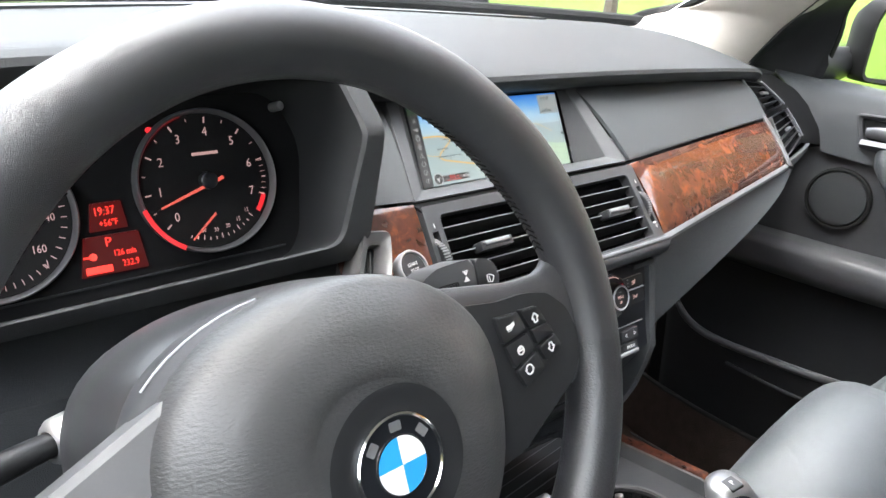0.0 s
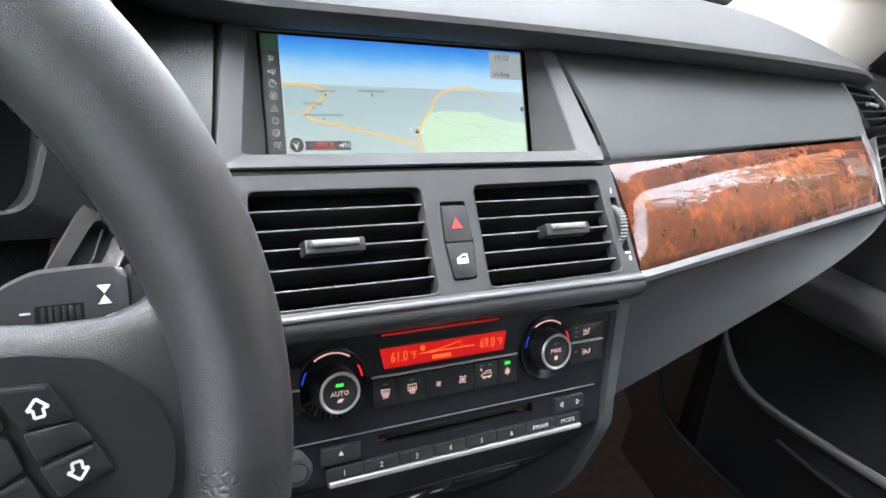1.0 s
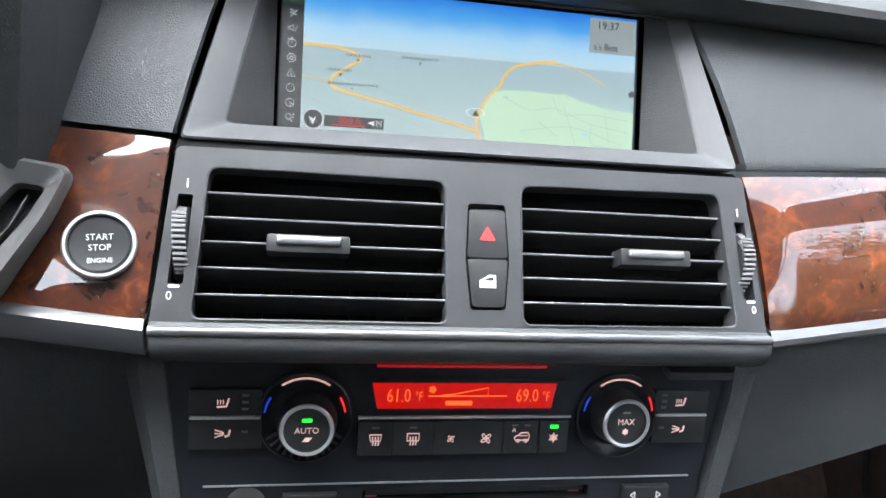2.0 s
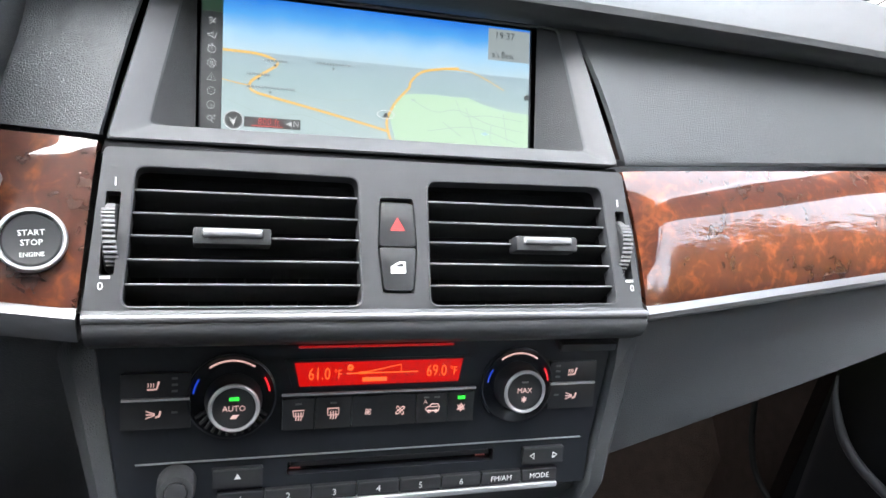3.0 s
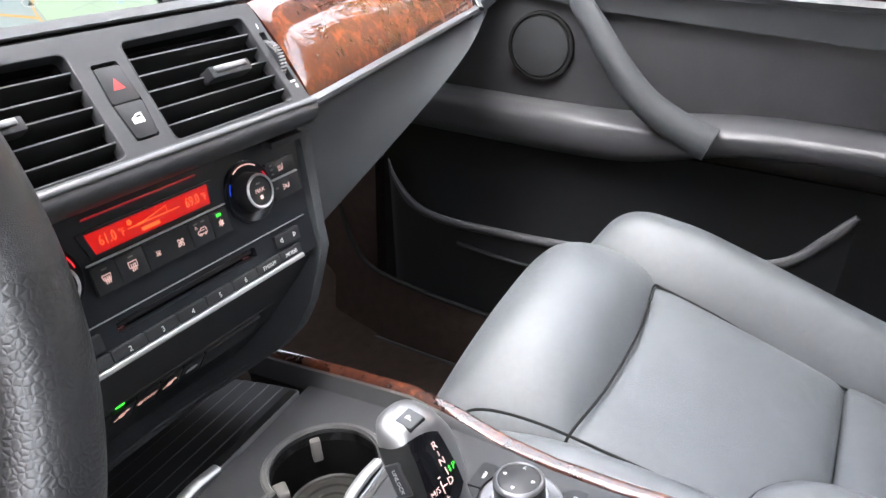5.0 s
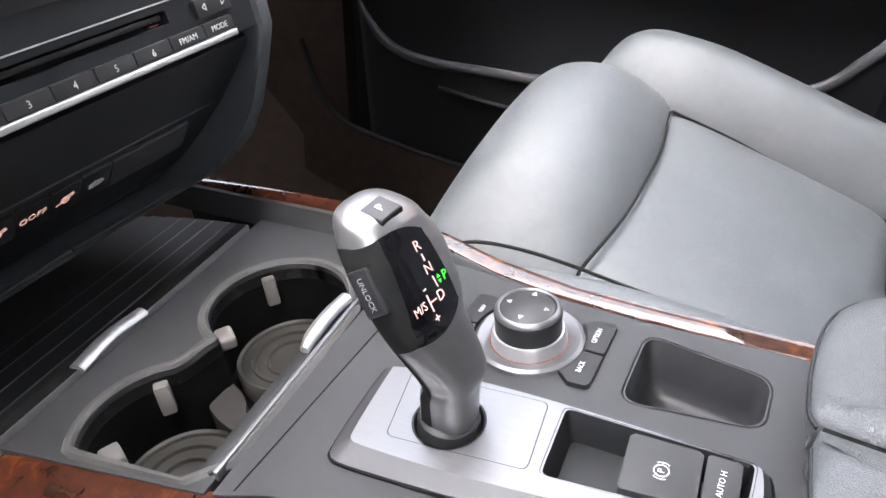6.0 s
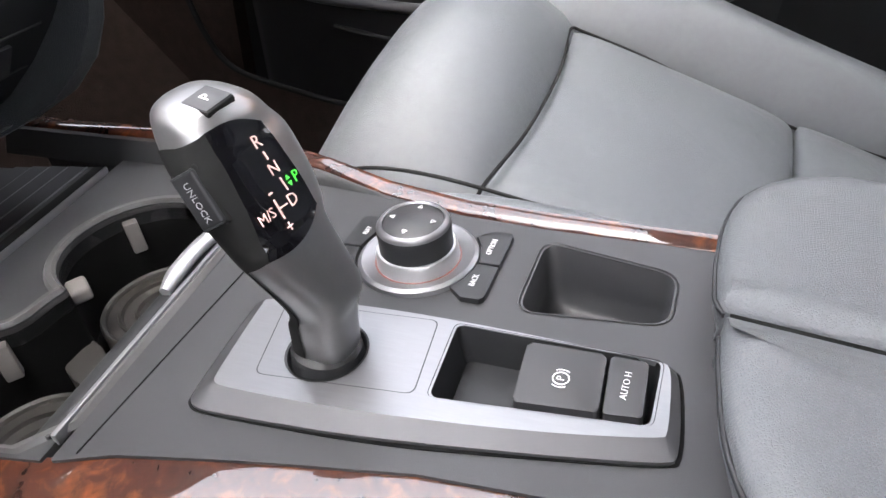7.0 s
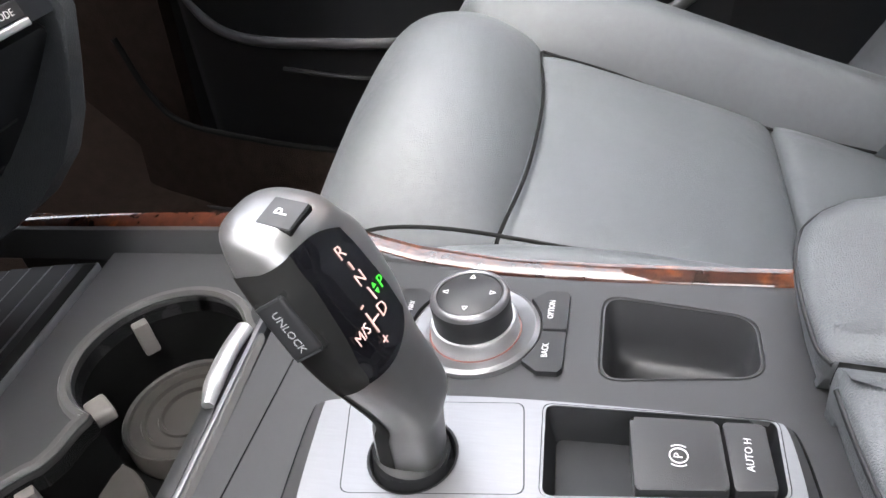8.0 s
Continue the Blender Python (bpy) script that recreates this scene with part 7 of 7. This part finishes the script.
    part("arrow", moved(join(prism([(0.0078, -0.0004), (0.0098, -0.0004), (0.0088, 0.0013)], flat, flat + 0.0005), prism([(0.0078, -0.0014), (0.0088, -0.0031), (0.0098, -0.0014)], flat, flat + 0.0005)), lp), GREEN, disp)
    pm = Matrix.Translation((-0.0030, -0.2092, 0.5385)) @ Matrix.Rotation(radians(-6), 4, "Y") @ Matrix.Rotation(radians(-8), 4, "Z")
    part("button_gap", moved(box(0.0136, 0.0128, 0.0030, (0, 0, -0.0008), 0.0010), pm), RUBBER, root, "dark gap round the button")
    pb = part("park_button", moved(box(0.0126, 0.0118, 0.0036, (0, 0, -0.0004), 0.0008), pm), FRAMEM, root, "small grey park button")
    lettering("P", 0.0062, (0, 0, 0.0015), PRINT, pb, m=pm)


def controller():
    cx, cy = 0.0765, -0.0530
    root = thing("rotary_controller", "black rotary menu controller with silver rings", "control knob", CON @ Matrix.Translation((cx, cy, 0)))
    part("base_ring", lathe([(0.0310, 0.0), (0.0305, 0.0022), (0.0285, 0.0034), (0.0235, 0.0020), (0.0220, 0.0010)], 56), BEVEL, root, "satin silver base ring")
    part("lit_gap", lathe([(0.0230, 0.0008), (0.0205, 0.0012)], 48), glow("ring_red", (0.8, 0.05, 0.03), 0.03, (0.16, 0.06, 0.05)), root, "faint red light ring")
    part("collar", lathe([(0.0212, 0.0), (0.0206, 0.0070), (0.0196, 0.0086), (0.0184, 0.0088)], 56), SATIN, root, "silver collar")
    k = part("knob", lathe([(0.0186, 0.006), (0.0184, 0.0160), (0.0186, 0.0200), (0.0178, 0.0218)], 56), BLACK, root, "black rubber knob")
    part("knob_ring", lathe([(0.0184, 0.0195), (0.0182, 0.0218), (0.0172, 0.0232), (0.0160, 0.0236), (0.0152, 0.0230)], 56), BEVEL, k, "satin silver top ring")
    part("knob_top", lathe([(0.0150, 0.0226), (0.0140, 0.0234), (0.0, 0.0242)], 48), CONS, k, "grey knob top")
    for a in range(4):
        part("arrow", moved(join(*[prism(ribbon_poly([p, q], 0.0004), 0.0238, 0.0241) for p, q in (((-0.0012, 0.0098), (0.0012, 0.0098)), ((0.0012, 0.0098), (0, 0.0122)), ((0, 0.0122), (-0.0012, 0.0098)))]), Matrix.Rotation(radians(90 * a), 4, "Z")), PRINT, k)
    for a0, a1, body in ((-50, -90, "OPTION"), (-92, -130, "BACK"), (50, 90, "NAV"), (92, 130, "TEL")):
        i = circle(0.0318, 12, 0, 0, a0, a1)
        o = [tuple(Vector(p).normalized() * min(0.0425 / max(1e-6, abs(Vector(p).normalized().y)), 0.0265 / max(1e-6, abs(Vector(p).normalized().x)))) for p in i]
        key = part("key", prism((o + i[::-1])[::-1] if a0 > 0 else (o + i[::-1])[::-1], -0.001, 0.0030, 0.0006), BLACK, root, "black menu key")
        a = radians((a0 + a1) / 2)
        lettering(body, 0.0042, (0.0385 * math.cos(a), 0.0368 * math.sin(a), 0.0031), PRINT, key, squeeze=0.8)


def inset(poly, d):
    """The outline moved inwards by d; it runs counter-clockwise."""
    out = []
    for i, q in enumerate(poly):
        t = (Vector(poly[(i + 1) % len(poly)]) - Vector(poly[i - 1])).normalized()
        out.append(Vector(q) + Vector((-t.y, t.x)) * d)
    return out


def armrest():
    root = thing("armrest", "grey leather centre armrest in two padded halves", "armrest")
    far = [(0.0462, -0.3925), (0.0540, -0.3887), (0.0750, -0.3875), (0.0950, -0.3880), (0.1060, -0.3890), (0.1180, -0.3910), (0.1320, -0.3955), (0.1460, -0.4050), (0.1570, -0.4180), (0.1655, -0.4410), (0.1680, -0.50), (0.1680, -0.72), (0.0462, -0.72)]
    near = [(0.0428, -0.3930), (0.0428, -0.72), (-0.0700, -0.72), (-0.0700, -0.47), (-0.0655, -0.4330), (-0.0500, -0.4120), (-0.0280, -0.4005), (-0.0090, -0.3955), (0.0150, -0.3927), (0.0330, -0.3915)]
    for poly, front in ((far[::-1], slice(3, 13)), (near[::-1], slice(0, 6))):
        rings = [[(*q, z) for q in inset(poly, d)] for d, z in ((0.010, 0.430), (0.004, 0.444), (0.0008, 0.452), (0.0, 0.4595), (0.0006, 0.4622), (0.0022, 0.4640), (0.006, 0.4662), (0.012, 0.4686))]
        mid = Vector(((min(q[0] for q in poly) + max(q[0] for q in poly)) / 2, -0.54, 0.0))
        rings += [[mid.lerp(Vector((q[0], q[1], 0)), k) + Vector((0, 0, z)) for q in rings[-1]] for k, z in ((0.9, 0.4692), (0.7, 0.4698), (0.35, 0.4702), (0.02, 0.4703))]
        part("pad", loft(rings, True, True, True), SEATM, root, "grey leather lid half", angle=70)
        part("piping", tube(curve([(*q, 0.4595) for q in poly[front]], 4), 0.0012, 8), BLACK, root, "dark piped edge")
    # added dark strip stands in for the shade between the pads
    part("shade_strip", box(0.0044, 0.325, 0.012, (0.0445, -0.5570, 0.4550)), RUBBER, root, "dark strip painting the shade between the halves")
    part("box", box(0.200, 0.31, 0.34, (0.048, -0.57, 0.262), 0.01), CONS, root)


# ---- passenger seat
def seat(x):
    name, label = ("passenger_seat", "grey leather front seat with piped bolsters") if x > 0 else ("unseen_driver_seat", "unseen driver seat added to shade the console")
    root = thing(name, label, "car seat", pose(x, 0, 0) @ Matrix.Diagonal((1 if x > 0 else -1, 1, 1, 1)))
    d = 0.37
    part("front_cushion", pillow([(0.192 - d, -0.085, 0.365), (0.588 - d, -0.068, 0.392), (0.574 - d, -0.234, 0.402), (0.222 - d, -0.243, 0.378)], 0.052, 0.050, 0.10, 24, 3.4, (0.0, 0.013)), SEATM, root, "rounded thigh cushion")
    part("seat_cushion", pillow([(0.215 - d, -0.240, 0.378), (0.545 - d, -0.230, 0.380), (0.530 - d, -0.470, 0.322), (0.215 - d, -0.465, 0.325)], 0.006, 0.020, 0.12, 24, 9, (0.013, 0.0)), SEATM, root, "flat seat cushion")
    part("rear_cushion", pillow([(0.215 - d, -0.466, 0.322), (0.530 - d, -0.471, 0.320), (0.520 - d, -0.640, 0.280), (0.215 - d, -0.640, 0.280)], 0.004, 0.010, 0.10, 14, 8), SEATM, root)
    ys = [-0.122 - 0.13 * (k / 22) ** 1.5 for k in range(22)] + [-0.255 - 0.445 * k / 20 for k in range(21)]
    crest = ((-0.70, 0.312), (-0.60, 0.334), (-0.49, 0.363), (-0.354, 0.402), (-0.265, 0.426), (-0.19, 0.434), (-0.16, 0.424), (-0.14, 0.402), (-0.122, 0.350))
    seam = ((-0.70, 0.268), (-0.58, 0.291), (-0.465, 0.309), (-0.393, 0.328), (-0.314, 0.354), (-0.236, 0.372), (-0.122, 0.340))

    def at(line, y):
        k = next(q for q in range(len(line) - 1) if line[q + 1][0] >= y - 1e-9)
        (y0, z0), (y1, z1) = line[k], line[k + 1]
        return z0 + (z1 - z0) * (y - y0) / (y1 - y0)

    rows = []
    for y in ys:
        zs = at(seam, y)
        zc = sum(at(crest, min(-0.122, max(-0.70, y + o))) for o in (-0.018, -0.012, -0.006, 0, 0.006, 0.012, 0.018)) / 7
        xi = 0.532 + 0.03 * (y + 0.236) * (y < -0.236) - d
        row = [(xi, y, zs - 0.02), (xi, y, zs - 0.002)]
        row += [(xi + 0.060 * k / 8, y, zs + (zc - zs) * math.sin(math.pi / 2 * k / 8) ** 0.85) for k in range(1, 9)]
        row += [(xi + 0.060 + 0.075 * math.sin(math.pi / 2 * k / 8), y, zc - 0.055 * (1 - math.cos(math.pi / 2 * k / 8))) for k in range(1, 9)] + [(xi + 0.135, y, 0.16)]
        rows.append(row)
    part("side_bolster", loft(rows, False), SEATM, root, "raised door side bolster", angle=80)
    part("side_bolster", pillow([(0.146 - d, -0.145, 0.388), (0.209 - d, -0.150, 0.380), (0.2125 - d, -0.60, 0.350), (0.146 - d, -0.60, 0.365)], 0.024, 0.040, 0.20, 20, 3.6), SEATM, root, "raised inner bolster")
    # bolster run is piping; the cushion run stands in for the crease's shade
    for pts in ([(0.206, -0.2410, 0.3700), (0.222, -0.2430, 0.3765), (0.300, -0.2505, 0.3770), (0.400, -0.2500, 0.3770), (0.470, -0.2430, 0.3760), (0.500, -0.2375, 0.3755), (0.526, -0.2365, 0.3750), (0.5315, -0.2480, 0.3705), (0.5295, -0.314, 0.3545), (0.527, -0.393, 0.3285), (0.525, -0.465, 0.3095), (0.5215, -0.58, 0.2915)],):
        part("piping", tube(curve([(p[0] - d, p[1], p[2]) for p in pts], 6), 0.0015, 8), RUBBER, root, "dark piped seam, front run painting crease shade")
    part("piping", tube(curve([(0.158 - d, -0.152, 0.376), (0.172 - d, -0.150, 0.386), (0.192 - d, -0.166, 0.388), (0.204 - d, -0.215, 0.385), (0.208 - d, -0.30, 0.376), (0.210 - d, -0.45, 0.362)], 5), 0.0014, 8), RUBBER, root, "dark piped bolster seam")
    part("base", box(0.44, 0.46, 0.16, (0.40 - d, -0.40, 0.19), 0.03), BLACK, root, "black seat base")
    part("backrest", pillow([(0.215 - d, -0.615, 0.26), (0.525 - d, -0.615, 0.26), (0.515 - d, -0.85, 0.88), (0.225 - d, -0.85, 0.88)], 0.010, 0.02, -0.10, 16, 7), SEATM, root, "leather backrest")
    for a, b in ((0.515, 0.655), (0.095, 0.225)):
        part("back_bolster", pillow([(a - d, -0.590, 0.24), (b - d, -0.570, 0.24), (b - 0.03 - d, -0.80, 0.80), (a - d, -0.82, 0.80)], 0.035, 0.05, -0.12, 16, 3.0), SEATM, root, "raised backrest bolster")
    part("head_restraint", box(0.24, 0.10, 0.18, (0, -0.89, 1.0), 0.04, 4), SEATM, root)
    for s in (-0.05, 0.05):
        part("restraint_post", tube([(s, -0.87, 0.84), (s, -0.89, 0.94)], 0.007, 10), CHROME, root)
    return root


# ---- passenger door
def door():
    root = thing("passenger_door", "black passenger door panel with pull handle and speaker", "car door")
    ys = [0.40 - 1.25 * i / 40 for i in range(41)]
    def top(y):
        return 0.779 - 0.095 * (0.24 - y) * (y < 0.24) + 0.06 * max(0, -0.05 - y)
    rows = []
    for k in range(41):
        f = k / 40
        row = []
        for x, dz, y0 in curve([(0.88, 0.006, 0.24), (0.83, 0.006, 0.215), (0.800, 0.0, 0.190), (0.780, -0.015, 0.155), (0.766, -0.040, 0.112), (0.761, -0.070, 0.088), (0.759, -0.096, 0.080)], 4):
            y = y0 + (-0.85 - y0) * f
            row.append((x, y, top(y) + dz))
        rows.append(row)
    part("upper_panel", thick(loft(rows, False), 0.004), GREY, root, "soft grained window ledge")
    rows = [[(0.775, y, top(y) - 0.090), (0.773, y, 0.64), (0.775, y, 0.55), (0.780, y, 0.50), (0.795, y, 0.43)] for y in ys]
    part("middle_panel", thick(loft(rows, False), 0.004), DOORM, root, "grained door insert")
    rows = []
    for y in ys:
        out = 0.045 + 0.035 * (1 / (1 + math.exp((y + 0.12) / 0.05)))
        k = 1 / (1 + math.exp((y + 0.2) / 0.05))
        z, h = 0.505 + 0.030 * k, 1 - 0.45 * k
        rows.append([(0.782, y, z + 0.006), (0.776 - out * 0.6, y, z + 0.005), (0.776 - out * 0.85, y, z + 0.002), (0.7745 - out, y, z - 0.005 * h), (0.773 - out, y, z - 0.014 * h), (0.776 - out, y, z - 0.026 * h), (0.780 - out, y, z - 0.045 * h), (0.776 - out * 0.6, y, z - 0.066 * h), (0.79, y, z - 0.08 * h)])
    part("arm_ledge", loft(rows, False), LEDGE, root, "grey padded door armrest", angle=60)
    rows = [[(0.775, y, 0.46), (0.79, y, 0.42), (0.80, y, 0.30), (0.79, y, 0.15), (0.775, y, 0.08), (0.74, y, 0.06)] for y in ys]
    part("lower_panel", thick(loft(rows, False), 0.004), BLACK, root, "black lower door panel")
    # pocket with its bright lip
    pts = curve([(0.716, 0.285, 0.378), (0.711, 0.267, 0.346), (0.710, 0.228, 0.307), (0.710, 0.165, 0.2920), (0.710, 0.05, 0.2950), (0.710, -0.03, 0.300), (0.710, -0.20, 0.316), (0.710, -0.354, 0.353), (0.712, -0.409, 0.404), (0.716, -0.437, 0.443)], 6)
    part("pocket_wall", thick(loft([[(p.x + 0.004, p.y, p.z), (p.x + 0.012, p.y, p.z - 0.05), (p.x + 0.03, p.y, 0.12)] for p in pts], False), 0.004), BLACK, root, "black door pocket")
    part("pocket_lip", tube(pts, [(0.001 + 0.005 * min(1, i / 10, 0.5 + (len(pts) - 1 - i) / 6), 0.001 + 0.007 * min(1, i / 10, 0.5 + (len(pts) - 1 - i) / 6)) for i in range(len(pts))], 12), LEDGE, root, "smooth grey pocket lip")
    part("pocket_step", tube(curve([(0.712, 0.14, 0.252), (0.712, 0.0, 0.246), (0.712, -0.25, 0.262)], 5), 0.004, 8), BLACK, root, "black step below the pocket")
    # speaker
    sm = Matrix.Translation((0.766, 0.037, 0.594)) @ Matrix.Rotation(radians(-90), 4, "Y") @ Matrix.Rotation(radians(4), 4, "X")
    sp = part("speaker", moved(lathe([(0.052, -0.004), (0.0515, 0.003), (0.048, 0.0035), (0.046, 0.0005), (0.0455, 0.0)], 56), sm), RUBBER, root, "round black speaker rim")
    part("grille", moved(lathe([(0.0458, 0.0), (0.044, 0.0035), (0.030, 0.0050), (0.0, 0.0055)], 56), sm), SOFT, sp, "perforated speaker grille")
    # pull handle
    pts = curve([(0.755, -0.020, 0.678), (0.726, -0.035, 0.668), (0.708, -0.066, 0.640), (0.700, -0.105, 0.596), (0.697, -0.150, 0.553), (0.695, -0.205, 0.524), (0.695, -0.245, 0.510)], 6)
    part("pull_handle", tube(pts, [(0.014 + 0.010 * i / 36, 0.016 + 0.008 * i / 36) for i in range(len(pts))], 16), GREY, root, "curved grey pull handle")
    # release handle in its tray
    tray = rounded([(0.036, 0.738), (0.022, 0.686), (-0.17, 0.694), (-0.17, 0.735), (-0.10, 0.741)], 0.008)
    part("handle_tray", loft([[(0.764, y, z) for y, z in tray], [(0.7540, y, z) for y, z in tray], [(0.7525, -0.065 + (y + 0.065) * 0.97, 0.714 + (z - 0.714) * 0.93) for y, z in tray], [(0.7545, -0.065 + (y + 0.065) * 0.94, 0.714 + (z - 0.714) * 0.86) for y, z in tray], [(0.7575, -0.065 + (y + 0.065) * 0.9, 0.714 + (z - 0.714) * 0.78) for y, z in tray]], True, False, True), FRAMEM, root, "grey handle tray", angle=25)
    well = rounded([(0.026, 0.733), (0.016, 0.697), (-0.112, 0.701), (-0.104, 0.729)], 0.008)
    part("handle_well", loft([[(0.7528, y, z) for y, z in well], [(0.7522, y, z) for y, z in well], [(0.7570, -0.043 + (y + 0.043) * 0.95, 0.715 + (z - 0.715) * 0.9) for y, z in well]], True, False, True), LINING, root, "dark finger well")
    h = [(0.753, 0.014, 0.711), (0.747, -0.01, 0.713), (0.744, -0.05, 0.711), (0.746, -0.096, 0.706)]
    part("release_handle", tube(curve(h, 6), [(0.0035, 0.0060 + 0.0045 * math.sin(math.pi * (0.12 + 0.8 * i / 18))) for i in range(19)], 14), BRUSH, root, "satin silver release handle")
    part("trim_strip", thick(loft([[(0.750, y, 0.6985 + 0.0 * y), (0.746, y, 0.6935), (0.752, y, 0.6875)] for y in [0.018 - 0.06 * i for i in range(14)]], False), 0.003), STRIP, root, "satin silver trim line")
    part("wood_inlay", thick(loft([[(0.755, y, 0.733), (0.749, y, 0.716), (0.751, y, 0.7005)] for y in [-0.122 - 0.05 * i for i in range(14)]], False), 0.003), WOOD, root, "burl wood inlay")
    return root


def door_frame():
    root = thing("window_frame", "black front quarter frame of the passenger window", "window frame", kind="structure")
    edge = curve([(0.832, 0.300, 0.755), (0.822, 0.262, 0.790), (0.808, 0.212, 0.842), (0.765, 0.132, 0.908), (0.712, 0.0, 1.00)], 4)
    bar = curve([(0.852, 0.150, 0.750), (0.850, 0.142, 0.785), (0.836, 0.124, 0.850), (0.815, 0.104, 0.915), (0.735, -0.03, 1.04)], 4)
    part("mirror_base", thick(loft([[q + Vector((-0.03, 0, 0)), q, q.lerp(r, 0.5) + Vector((0.008, 0.004, 0)), r] for q, r in zip(edge, bar)], False), 0.008), BLACK, root, "black mirror triangle")
    part("frame_bar", tube(bar + [Vector((0.70, -0.30, 1.21)), Vector((0.67, -0.9, 1.24))], 0.007, 10), RUBBER, root)
    pane = link("window_1", thick(loft([[(0.86, 0.08, 0.74), (0.86, -0.85, 0.74)], [(0.80, -0.05, 0.97), (0.80, -0.85, 1.0)], [(0.69, -0.36, 1.22), (0.69, -0.88, 1.22)]], False), 0.004), GLASS)
    pane.visible_shadow = False
    tagged(pane, "clear passenger side window", "window", kind="structure")


def mirror():
    root = thing("side_mirror", "black exterior mirror outside the passenger window", "wing mirror")
    u = Vector((0.85, -0.52, 0.03)).normalized()
    n = Vector((-0.52, -0.85, -0.10)).normalized()
    v = n.cross(u)
    u = v.cross(n)
    u = u if u.x > 0 else -u
    v = v if v.z > 0 else -v
    m = Matrix((u, v, n)).transposed().to_4x4()
    m.translation = (0.896, 0.093, 0.781)
    prof = rounded([(0.0, 0.0), (0.075, -0.006), (0.150, 0.008), (0.175, 0.040), (0.172, 0.105), (0.140, 0.122), (0.010, 0.118), (0.0, 0.090)], 0.016, 4)
    c = Vector((0.088, 0.058))
    big = [c + (Vector(p) - c) * 1.0 + (Vector(p) - c).normalized() * 0.012 for p in prof]
    part("housing", moved(loft([[(*p, -0.003) for p in prof], [(*p, 0.004) for p in prof], [(*(Vector(p).lerp(q, 0.6)), 0.007) for p, q in zip(prof, big)], [(*q, 0.0) for q in big], [(*(c + (q - c) * 1.02), -0.03) for q in big], [(*(c + (q - c) * 0.7), -0.085) for q in big]], True, False, True), m), RUBBER, root, "black mirror housing")
    part("mirror_glass", moved(prism(prof, -0.002, 0.0), m), CHROME, root, "silver mirror glass")
    part("foot", tube([(0.845, 0.16, 0.80), (0.90, 0.14, 0.80), (0.95, 0.12, 0.81)], [0.035, 0.030, 0.02], 10), BLACK, root)


def passenger_mat():
    root = thing("floor_mat", "dark brown carpet mat in the passenger footwell", "floor mat")
    part("mat", box(0.46, 0.62, 0.012, (0.43, 0.02, 0.030), 0.005), CARPET, root)
    part("edging", tube([(0.20, -0.28, 0.034), (0.66, -0.28, 0.034), (0.66, 0.33, 0.034), (0.20, 0.33, 0.034)], 0.005, 8), BLACK, root)


# ---- build
ground()
driveway()
rnd_ = random.Random(5)
for k_ in range(14):
    a_ = 2 * math.pi * k_ / 14 + rnd_.uniform(-0.15, 0.15)
    d_ = rnd_.uniform(15, 24)
    if math.sin(a_) > 0.25:
        d_ += 75
    tree(d_ * math.cos(a_), d_ * math.sin(a_), rnd_.uniform(7, 11), k_)
for k_ in range(11):
    tree(17 + 5 * rnd_.random(), -17 + 3.0 * k_, rnd_.uniform(9, 13), 40 + k_, k_ % 4 != 1)
# unseen row on the left, added to block sky from the rail's reflection
for k_ in range(7):
    tree(-15 - 5 * rnd_.random(), -3 + 3.6 * k_, rnd_.uniform(9, 13), 70 + k_, True)
shell()
a_pillar(1)
a_pillar(-1)
windscreen()
wiper()
dashboard()
wood_trim()
start_button()
key_slot()
center_vents()
vent_lip()
hazard_buttons()
screen_bezel()
display()
climate_panel()
radio()
lower_panel()
outer_vent()
cluster()
steering_wheel()
column()
stalks()
console()
cup_holder()
roller_cover()
shifter()
controller()
armrest()
seat(0.37)
# never in view: added to keep light from the left off the console
seat(-0.37)
door()
door_frame()
mirror()
passenger_mat()
